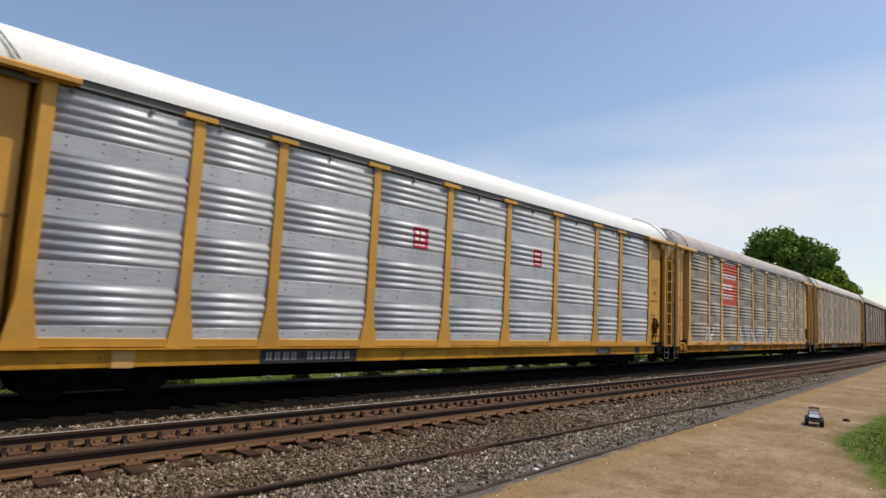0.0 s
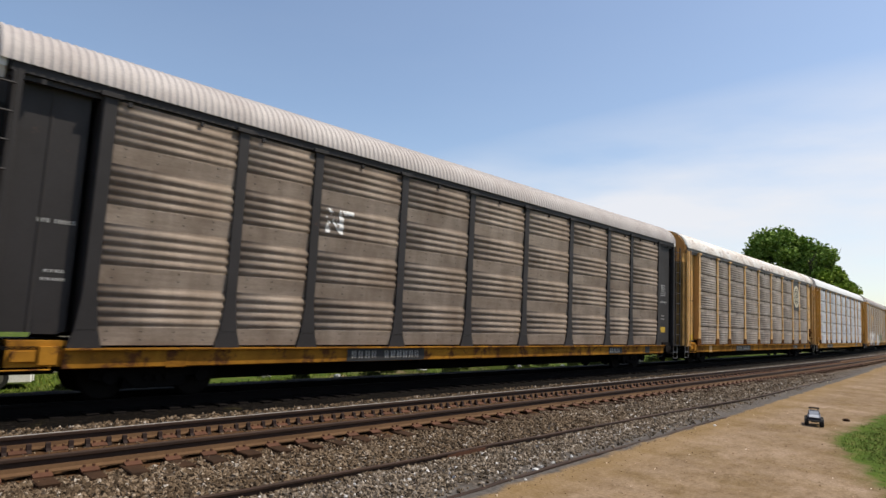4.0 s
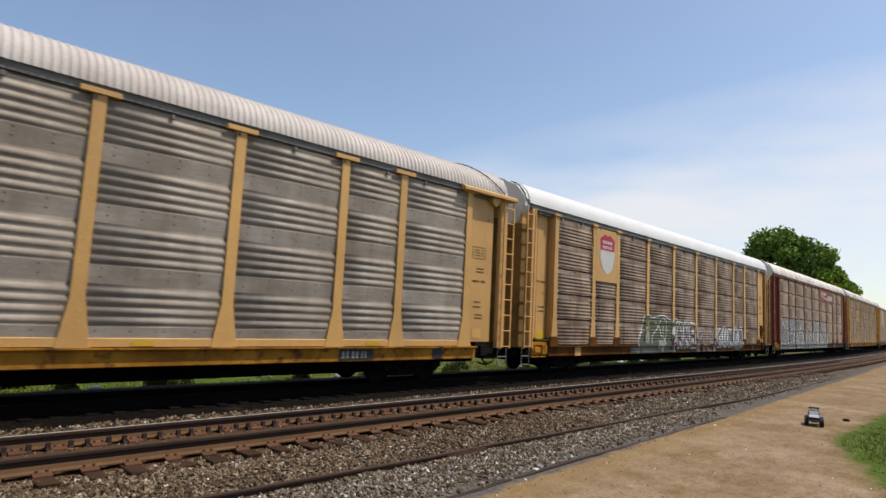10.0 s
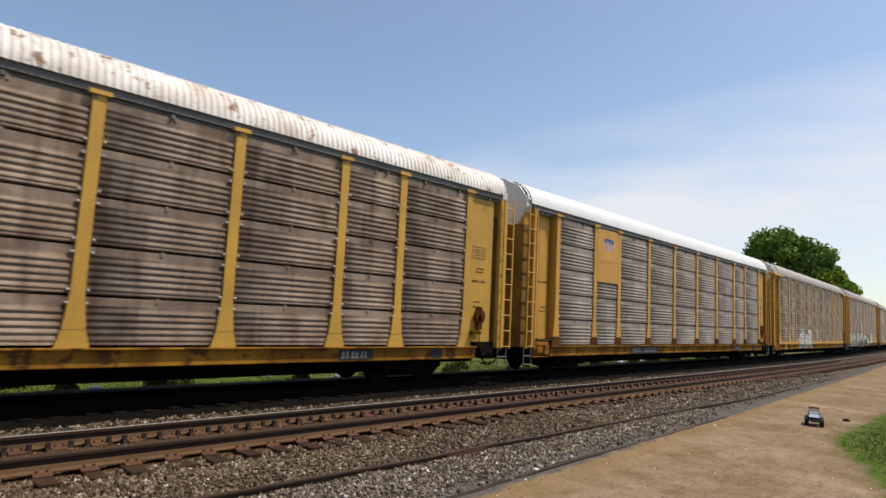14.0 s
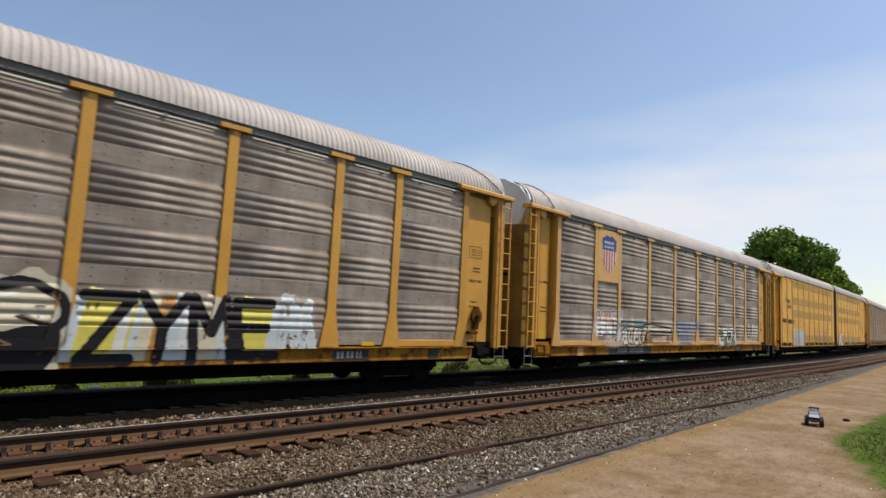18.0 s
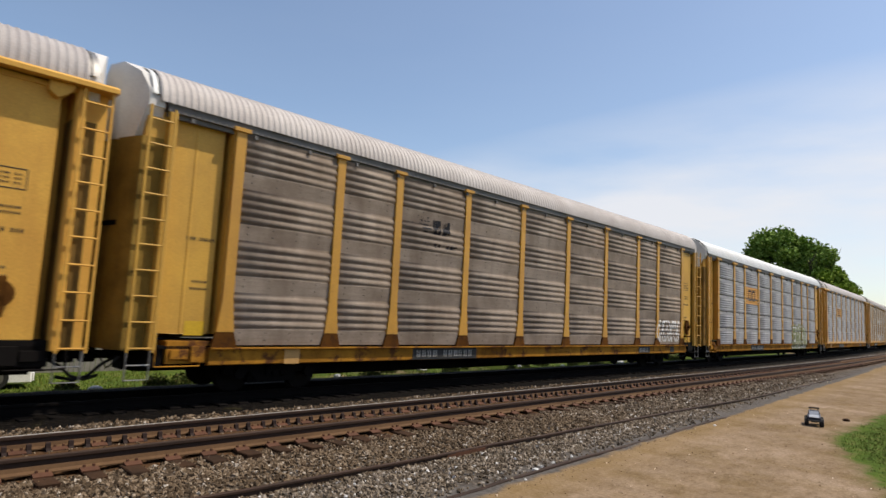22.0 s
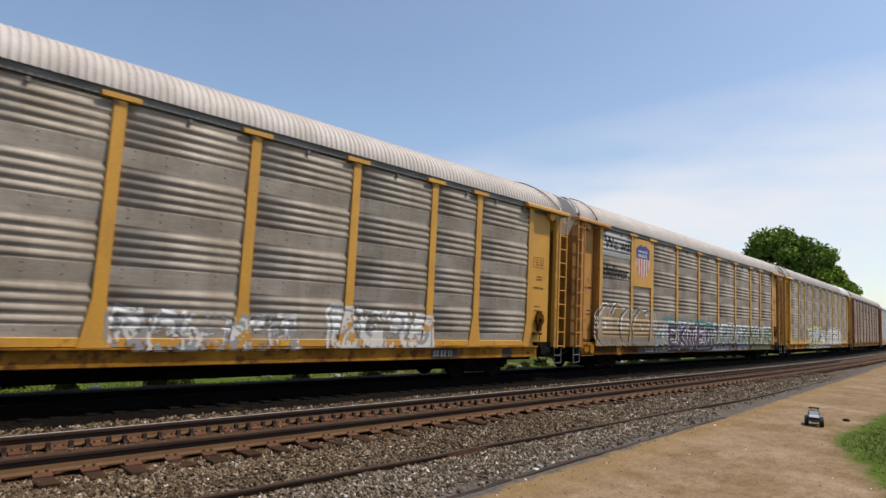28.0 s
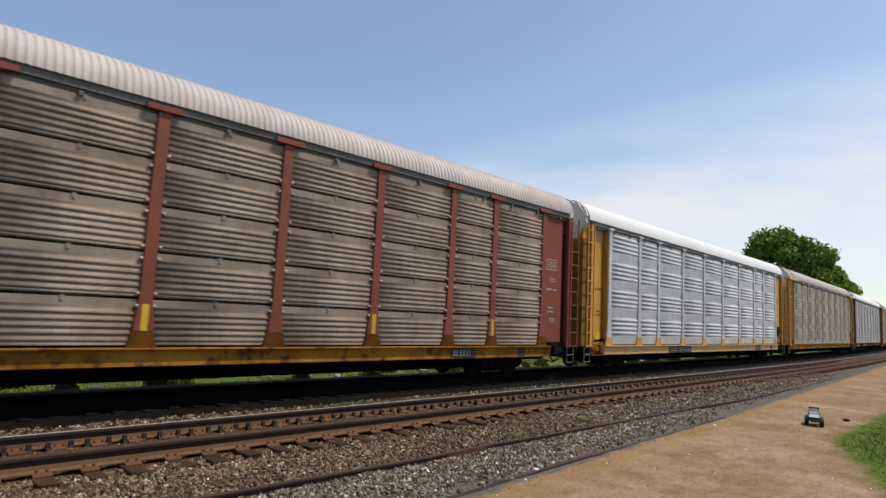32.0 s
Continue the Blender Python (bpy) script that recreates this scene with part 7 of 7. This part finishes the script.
def tree(name, at, height, spread, seed, label, lean=0.0, leaf="leaf"):
    r = random.Random(seed)
    ob = tagged(new(name), label, "tree")
    ob.location = at
    bm = bmesh.new()
    ends = []

    def limb(p, d, length, rad, depth):
        pts = [Vector(p)]
        for i in range(4):
            d = (d + Vector((r.uniform(-0.16, 0.16), r.uniform(-0.16, 0.16), r.uniform(-0.02, 0.12)))).normalized()
            pts.append(pts[-1] + d * length / 4)
        for i in range(4):
            a, b = pts[i], pts[i + 1]
            ra, rb = rad * (1 - 0.17 * i), rad * (1 - 0.17 * (i + 1))
            u = (b - a).cross(Vector((0.3, 0.2, 0.9))).normalized()
            w = (b - a).normalized().cross(u)
            ring = [[bm.verts.new(q + s * (math.cos(k * math.pi / 3) * u + math.sin(k * math.pi / 3) * w)) for k in range(6)] for q, s in ((a, ra), (b, rb))]
            for k in range(6):
                bm.faces.new((ring[0][k], ring[0][(k + 1) % 6], ring[1][(k + 1) % 6], ring[1][k]))
        ends.append((pts[-1], depth))
        if depth < 3:
            for k in range(5 if depth == 0 else 3):
                ang = r.uniform(0, 2 * math.pi)
                base = pts[r.choice((2, 3, 4)) if depth else r.choice((1, 2, 3, 4))]
                nd = Vector((math.cos(ang) * spread, math.sin(ang) * spread, r.uniform(0.5, 1.3))).normalized()
                limb(base, nd, length * r.uniform(0.5, 0.72), rad * 0.5, depth + 1)
    limb((0, 0, 0), Vector((lean, 0, 1)), height * 0.5, height * 0.022, 0)
    part("trunk", bm, M["bark"], ob, "brown branching trunk")
    top = max(e.z for e, _ in ends)
    k = height * 0.94 / top
    for v in ob.children[0].data.vertices:
        v.co.z *= k
    verts, faces = [], []
    clumps = []
    for q in range(88):                                  # clumps through the crown, thicker to the outside
        a, b = r.uniform(0, 2 * math.pi), r.uniform(-0.85, 1.0)
        rad = (0.5 + 0.58 * r.random() ** 0.6) * math.sqrt(max(0.05, 1 - b * b * 0.9))
        clumps.append(Vector((math.cos(a) * rad * spread * height * 0.5, math.sin(a) * rad * spread * height * 0.5, height * (0.60 + 0.36 * b))))
    for c in clumps:
        size = height * r.uniform(0.045, 0.115)
        for j in range(int(240 * size / (0.085 * height))):
            d = Vector((r.gauss(0, 1), r.gauss(0, 1), r.gauss(0, 0.75)))
            p = c + d.normalized() * size * r.random() ** 0.45
            s = r.uniform(0.17, 0.36)
            u = Vector((r.gauss(0, 1), r.gauss(0, 1), r.gauss(0, 0.6))).normalized()
            w = u.cross(Vector((r.gauss(0, 1), r.gauss(0, 1), r.gauss(0, 1)))).normalized()
            b = len(verts)
            verts += [p - u * s, p + w * s * 0.6, p + u * s, p - w * s * 0.6]
            faces.append((b, b + 1, b + 2, b + 3))
    me = bpy.data.meshes.new("crown")
    me.from_pydata([tuple(v) for v in verts], [], faces)
    put("crown", me, M[leaf], ob, label="dense green leaves in uneven clumps")
    return ob


tree("tree", (-29.9, 105, 0), 18.7, 0.47, 5, "tall leafy green tree beyond the tracks")
tree("tree", (-25.4, 106, 0), 16.4, 0.40, 9, "leafy green tree beside a taller one")
tree("tree", (-22.6, 104, 0), 11.4, 0.55, 12, "low yellow-green tree beyond the tracks", leaf="young_leaf")


# ---- small things on the ground ----
def on_ground(x, y):
    return ground_z(x, y)


def toy_truck():
    """A small dark model truck on chunky tyres."""
    ob = tagged(new("toy_truck"), "small dark toy monster truck standing on the dirt", "toy")
    ob.matrix_basis = pose(-4.29, 18.0, on_ground(-4.29, 18.0), 0, 0, 14) @ Matrix.Scale(0.84, 4)
    M["toy_body"] = weathered("toy_dark_blue", (0.03, 0.035, 0.06), (0.02, 0.02, 0.03), 0.3, 0.35, 0.0, streaks=False)
    M["toy_light"] = weathered("toy_grey", (0.50, 0.52, 0.58), (0.3, 0.3, 0.34), 0.3, 0.35, 0.1, streaks=False)
    bm = bmesh.new()
    prism(bm, [(-0.36, 0.16), (-0.36, 0.27), (-0.30, 0.30), (-0.10, 0.32), (0.36, 0.32), (0.36, 0.18)], 0, -0.17, 0.17)
    body = part("body", bm, M["toy_body"], ob, "dark blue shell", bevel=0.015)
    bm = bmesh.new()
    prism(bm, [(-0.12, 0.32), (-0.03, 0.44), (0.18, 0.44), (0.22, 0.32)], 0, -0.145, 0.145)
    part("cab", bm, M["toy_body"], body, bevel=0.012)
    bm = bmesh.new()
    prism(bm, [(-0.125, 0.33), (-0.045, 0.43), (-0.035, 0.43), (-0.115, 0.33)], 0, -0.125, 0.125)
    part("windscreen", bm, M["toy_light"], body, "pale windscreen")
    bm = bmesh.new()
    prism(bm, [(-0.36, 0.272), (-0.30, 0.303), (-0.13, 0.322), (-0.13, 0.328), (-0.305, 0.31), (-0.37, 0.276)], 0, -0.13, 0.13)
    part("bonnet", bm, M["toy_light"], body, "pale bonnet panel")
    bm = bmesh.new()
    for x in (-0.1, 0.1):
        tube(bm, [(x, 0.02, 0.44), (x, 0.02, 0.50)], 0.008, 5)
    box(bm, -0.14, 0.14, 0.0, 0.05, 0.50, 0.54)
    part("light_bar", bm, M["black"], body, "black light bar on the roof")
    bm = bmesh.new()
    box(bm, -0.16, 0.16, -0.41, -0.36, 0.15, 0.20)
    part("bumper", bm, M["black"], ob, bevel=0.01)
    bm = bmesh.new()
    box(bm, -0.08, 0.08, -0.26, 0.26, 0.12, 0.17)
    part("chassis", bm, M["black"], ob)
    for sx in (-1, 1):
        for y in (-0.23, 0.23):
            bm = bmesh.new()
            a, b = sorted((sx * 0.14, sx * 0.25))
            drum(bm, a, b, 0, 0, 0.125, 18)
            w = part("wheel", bm, M["rubber"], ob, "chunky black tyre", pose(0, y, 0.125), bevel=0.012)
            bm = bmesh.new()
            a, b = sorted((sx * 0.245, sx * 0.256))
            drum(bm, a, b, 0, 0, 0.06, 12)
            part("rim", bm, M["steel"], w)


toy_truck()


def rock(r, size):
    bm = bmesh.new()
    bmesh.ops.create_icosphere(bm, subdivisions=2, radius=size)
    for v in bm.verts:
        v.co *= 1 + 0.35 * noise.noise(v.co * (2.2 / size) + Vector((r.random() * 9, 0, 0)))
        v.co.z *= 0.6
    return bm


rr = random.Random(4)
clod = part("clod", rock(rr, 0.085), M["tie"], None, "dark clod of earth at the edge of the grass")
clod.matrix_basis = pose(-3.92, 19.7, 0.03)
tagged(clod, category="stone")
for x, y, s in ((-5.69, 7.9, 0.055), (-5.48, 7.36, 0.022), (-5.76, 15.29, 0.04)):
    st = part("stone", rock(rr, s), M["tag_white"], None, "single pale stone lying on the dirt")
    st.matrix_basis = pose(x, y, on_ground(x, y) + s * 0.3)
    tagged(st, category="stone", group="pale stones")


def scatter(name, mat, label, category, count, seed, place, sizes):
    """Loose stones as one joined mesh."""
    r = random.Random(seed)
    base = [(1, 0, 0), (-1, 0, 0), (0, 1, 0), (0, -1, 0), (0, 0, 1), (0, 0, -1)]
    tri = [(0, 2, 4), (2, 1, 4), (1, 3, 4), (3, 0, 4), (2, 0, 5), (1, 2, 5), (3, 1, 5), (0, 3, 5)]
    verts, faces = [], []
    for i in range(count):
        x, y = place(r)
        z = on_ground(x, y)
        s = r.uniform(*sizes)
        rot = Euler((r.uniform(0, 6), r.uniform(0, 6), r.uniform(0, 6))).to_matrix()
        k = len(verts)
        for p in base:
            q = rot @ Vector([c * s * r.uniform(0.6, 1.3) for c in p])
            if not any(p[:2]):
                q += rot @ Vector((r.uniform(-0.5, 0.5) * s, r.uniform(-0.5, 0.5) * s, 0))
            verts.append((x + q.x, y + q.y, z + q.z + s * 0.25))
        faces += [(k + a, k + b, k + c) for a, b, c in tri]
    me = bpy.data.meshes.new(name)
    me.from_pydata(verts, [], faces)
    return tagged(put(name, me, mat), label, category, kind="stuff")


def stone_material(name, tint):
    m, n, l, b = material(name)
    geo = n.new("ShaderNodeNewGeometry")
    c = ramp_node(n, l, geo.outputs["Random Per Island"], [(0.0, (0.042, 0.03, 0.02)), (0.45, (0.108, 0.08, 0.054)), (0.85, (0.185, 0.144, 0.105)), (0.97, (0.27, 0.23, 0.185)), (1.0, (0.5, 0.48, 0.45))]).outputs["Color"]
    g = noise_node(n, l, 40, 4, 0.6)
    c = mix_node(n, l, 1.0, c, ramp_node(n, l, g.outputs["Fac"], [(0.3, (0.75,) * 3), (0.7, (1.15,) * 3)]).outputs["Color"], "MULTIPLY")
    c = mix_node(n, l, 1.0, c, tint, "MULTIPLY")
    l.new(c, b.inputs["Base Color"])
    b.inputs["Roughness"].default_value = 0.95
    b.inputs["Specular IOR Level"].default_value = 0.12
    return m


M["stones"] = stone_material("ballast_stones_brown", (1.05, 0.97, 0.88))
M["stones_grey"] = stone_material("ballast_stones_grey", (1.38, 1.42, 1.48))
M["stones_mid"] = stone_material("ballast_stones_mixed", (1.3, 1.28, 1.26))
M["pebble"] = stone_material("pale_pebbles", (2.4, 2.1, 1.8))


def near_bed(r):
    y = 1.0 + 13.0 * r.random() ** 1.3
    return r.uniform(-8.6, -6.5 - 0.0009 * y * y), y


def outer_bed(r):
    y = 1.0 + 16.0 * r.random() ** 1.2
    return r.uniform(-6.7 - 0.0009 * y * y, ballast_edge(y) - 0.4 + 0.4 * r.random() ** 3), y


def mid_bed(r):
    y = 12.0 + 26.0 * r.random() ** 1.2
    return r.uniform(NEAR_X + bend(y)[0] + 0.95, ballast_edge(y) - 1.0 + 0.9 * r.random() ** 3), y


def between(r):
    y = 0.5 + 30.0 * r.random() ** 1.4
    return r.uniform(FAR_X + bend(y)[0] + 2.1, NEAR_X + bend(y)[0] - 0.9), y


def in_track(r):
    y = 0.5 + 16.0 * r.random()
    return NEAR_X + bend(y)[0] + r.uniform(-0.62, 0.62), y


def on_dirt(r):
    y = 4.5 + 16.0 * r.random() ** 1.2
    e = ballast_edge(y)
    return e + 0.1 + 5.0 * r.random() ** 1.8, y


scatter("pebbles", M["pebble"], "small pale pebbles strewn over the dirt", "gravel", 900, 9, on_dirt, (0.006, 0.015))
scatter("ballast_stones", M["stones"], "coarse grey crushed stone ballast", "gravel", 10500, 1, near_bed, (0.022, 0.042))
scatter("ballast_stones", M["stones_grey"], "loose grey crushed stone beside the dirt", "gravel", 9500, 6, outer_bed, (0.018, 0.04))
scatter("ballast_stones", M["stones"], "small rusty stones between the rails", "gravel", 1500, 7, in_track, (0.012, 0.026))
scatter("ballast_stones", M["stones_mid"], "coarse grey crushed stone ballast", "gravel", 9000, 2, mid_bed, (0.026, 0.045))
scatter("ballast_stones", M["stones"], "grey ballast between the tracks", "gravel", 6000, 3, between, (0.026, 0.045))


def blades(name, label, count, seed, place, tall, wide, leaf="blade"):
    r = random.Random(seed)
    verts, faces = [], []
    for i in range(count):
        x, y, h = place(r)
        z = on_ground(x, y) - 0.01
        h *= r.uniform(*tall)
        a = r.uniform(0, 2 * math.pi)
        lx, ly = r.gauss(0, 0.35) * h, r.gauss(0, 0.35) * h
        wx, wy = math.cos(a) * wide * r.uniform(0.6, 1.3), math.sin(a) * wide * r.uniform(0.6, 1.3)
        k = len(verts)
        verts += [(x - wx, y - wy, z), (x + wx, y + wy, z), (x + lx * 0.5 + wx * 0.7, y + ly * 0.5 + wy * 0.7, z + h * 0.6), (x + lx, y + ly, z + h), (x + lx * 0.5 - wx * 0.7, y + ly * 0.5 - wy * 0.7, z + h * 0.6)]
        faces.append((k, k + 1, k + 2, k + 3, k + 4))
    me = bpy.data.meshes.new(name)
    me.from_pydata(verts, [], faces)
    return tagged(put(name, me, M[leaf]), label, "grass", kind="stuff")


def lawn(r):
    while True:
        y = 8.5 + 26 * r.random() ** 1.2
        x = r.uniform(-5.0, 1.0)
        g = grass_zone(x, y) + 0.35 * noise.noise((x * 1.5, y * 1.5, 2))
        if g > 0.42 + 0.5 * r.random():
            return x, y, 0.5 + min(g, 1.0) * 0.6


def verge(r):
    while True:
        y = r.uniform(0.5, 60)
        x = FAR_X + bend(y)[0] - 2.6 - 5.5 * r.random() ** 1.1
        if noise.noise((x * 0.5, y * 0.32, 7)) + 0.5 * noise.noise((x * 1.4, y * 1.1, 9)) > (-0.45 if y < 8 else -0.08):
            return x, y, 1.0 + 0.9 * max(0, noise.noise((x * 0.4, y * 0.4, 1)))


blades("grass", "short green grass at the edge of the dirt", 56000, 11, lawn, (0.02, 0.05), 0.006)
blades("weeds", "rough green weeds along the far side of the tracks", 34000, 12, verge, (0.03, 0.11), 0.012, "weed")


def bush(at, size, seed):
    r = random.Random(seed)
    ob = tagged(new("bush"), "low leafy green bush beyond the tracks", "bush", "bushes beyond the tracks")
    ob.location = at
    bm = bmesh.new()
    for i in range(7):
        a = r.uniform(0, 6.3)
        tube(bm, [(0, 0, -0.05), (math.cos(a) * size * 0.3, math.sin(a) * size * 0.3, size * 0.45), (math.cos(a) * size * 0.55, math.sin(a) * size * 0.55, size * 0.8)], 0.012, 4)
    tagged(part("stems", bm, M["bark"], ob), kind="stuff")
    verts, faces = [], []
    for i in range(700):
        d = Vector((r.gauss(0, 1), r.gauss(0, 1), abs(r.gauss(0, 0.8)))).normalized() * size * (0.35 + 0.65 * r.random())
        s = r.uniform(0.03, 0.06)
        u = Vector((r.gauss(0, 1), r.gauss(0, 1), r.gauss(0, 1))).normalized()
        w = u.cross(Vector((r.gauss(0, 1), r.gauss(0, 1), 0.3))).normalized()
        k = len(verts)
        verts += [d - u * s, d + w * s * 0.6, d + u * s, d - w * s * 0.6]
        faces.append((k, k + 1, k + 2, k + 3))
    me = bpy.data.meshes.new("leaves")
    me.from_pydata([tuple(v) for v in verts], [], faces)
    put("leaves", me, M["blade"], ob)


rb = random.Random(8)
for i in range(26):
    y = 2.0 + 48 * (i / 26) + rb.uniform(-0.8, 0.8)
    x = FAR_X + bend(y)[0] - 3.2 - 3.0 * rb.random()
    bush((x, y, on_ground(x, y)), rb.uniform(0.25, 0.5), i)
# pale rubble that shows beneath the cars
for i in range(16):
    y = 3.0 + 42 * i / 16 + rb.uniform(-1, 1)
    x = FAR_X + bend(y)[0] - 3.6 - 2.2 * rb.random()
    st = part("rubble", rock(rb, rb.uniform(0.12, 0.24)), M["tag_grey"] if i % 3 else M["white"], None, "pale broken concrete among the weeds")
    st.matrix_basis = pose(x, y, on_ground(x, y) + 0.05)
    tagged(st, category="rubble", group="rubble beyond the tracks")


def parked_car():
    """The end of a white car that stands on the grass beyond the tracks."""
    car = tagged(new("car"), "white parked car on the grass beyond the tracks", "car")
    car.matrix_basis = pose(-19.75, 1.5, on_ground(-19.75, 3.0) - 0.02)
    M["car_white"] = weathered("car_paint_white", (0.80, 0.81, 0.82), (0.6, 0.6, 0.6), 0.3, 0.3, 0.0, streaks=False, tone=1.0, coat=0.6)
    bm = bmesh.new()
    prism(bm, [(-2.2, 0.16), (-2.2, 0.85), (-1.9, 0.95), (1.0, 0.98), (2.0, 0.86), (2.2, 0.62), (2.22, 0.16)], 0, -0.85, 0.85)
    body = part("body", bm, M["car_white"], car, bevel=0.04)
    bm = bmesh.new()
    prism(bm, [(-1.8, 0.95), (-1.35, 1.44), (0.1, 1.46), (0.95, 0.97)], 0, -0.74, 0.74)
    part("cabin", bm, M["car_white"], body, bevel=0.04)
    for a, b in ((-1.5, -0.65), (-0.55, 0.55)):
        bm = bmesh.new()
        prism(bm, [(a, 1.0), (a + 0.22, 1.36), (min(b, 0.1), 1.38), (b, 1.0)], 0, 0.742, 0.75)
        part("side_window", bm, M["black"], body, "dark side window")
    bm = bmesh.new()
    box(bm, -0.8, 0.8, 2.2, 2.28, 0.2, 0.46)
    part("bumper", bm, M["car_white"], car, "white bumper", bevel=0.03)
    for sx in (-1, 1):
        bm = bmesh.new()
        a, b = sorted((sx * 0.5, sx * 0.75))
        box(bm, a, b, 2.14, 2.21, 0.60, 0.72)
        part("headlight", bm, M["steel"], car)
        for y in (-1.4, 1.4):
            bm = bmesh.new()
            a, b = sorted((sx * 0.68, sx * 0.88))
            drum(bm, a, b, 0, 0, 0.31, 20)
            w = part("wheel", bm, M["rubber"], car, "", pose(0, y, 0.31), bevel=0.02)
            bm = bmesh.new()
            a, b = sorted((sx * 0.875, sx * 0.89))
            drum(bm, a, b, 0, 0, 0.19, 14)
            part("rim", bm, M["steel"], w)


parked_car()


def board_fence():
    """A grey fence of upright boards on the far side of the grass."""
    fence = tagged(new("board_fence"), "weathered grey wooden board fence beyond the grass", "fence")
    M["grey_board"] = weathered("weathered_grey_boards", (0.36, 0.34, 0.32), (0.2, 0.18, 0.16), 0.6, 0.85)
    r = random.Random(17)
    bm = bmesh.new()
    box(bm, -0.012, 0.012, -0.07, 0.07, 0.0, 1.5)
    board = mesh_of(bm, "board")
    for i in range(64):
        y = 4.4 + 0.155 * i
        put("board", board, M["grey_board"], fence, pose(-22.6, y, on_ground(-22.6, y) - 0.03 + r.uniform(-0.02, 0.02), 0, r.uniform(-1, 1), r.uniform(-2, 2)))
    for z in (0.35, 1.15):
        bm = bmesh.new()
        box(bm, -22.66, -22.615, 4.3, 14.3, z, z + 0.09)
        part("rail", bm, M["grey_board"], fence)


board_fence()


# ---- behind the viewer: unseen trees, added to cut sky light on the train ----
def unseen_treeline():
    r = random.Random(77)
    verts, faces = [], []
    for i in range(5200):
        a = math.radians(-115 + 165 * r.random())
        d = 46 + 7 * r.random()
        top = 9.5 + 2.8 * noise.noise((a * 6, 0, 4)) + 1.2 * noise.noise((a * 21, 0, 8))
        p = Vector((math.cos(a) * d, math.sin(a) * d, top * r.random()))
        s = r.uniform(0.5, 1.1)
        u = Vector((r.gauss(0, 1), r.gauss(0, 1), r.gauss(0, 1))).normalized()
        w = u.cross(Vector((r.gauss(0, 1), r.gauss(0, 1), r.gauss(0, 1)))).normalized()
        k = len(verts)
        verts += [p - u * s, p + w * s * 0.7, p + u * s, p - w * s * 0.7]
        faces.append((k, k + 1, k + 2, k + 3))
    me = bpy.data.meshes.new("backdrop")
    me.from_pydata([tuple(v) for v in verts], [], faces)
    tagged(put("backdrop", me, M["leaf"]), "added unseen row of trees that dims the sky light", "trees", kind="structure")


unseen_treeline()


def motions():
    """The train rolls past at a nearly even pace."""
    for ob, n, mid, reach in TRAIN:
        walk(ob, [(float(t), on_track(nose(n, t) + mid, reach)) for t in range(0, 33)])


motions()
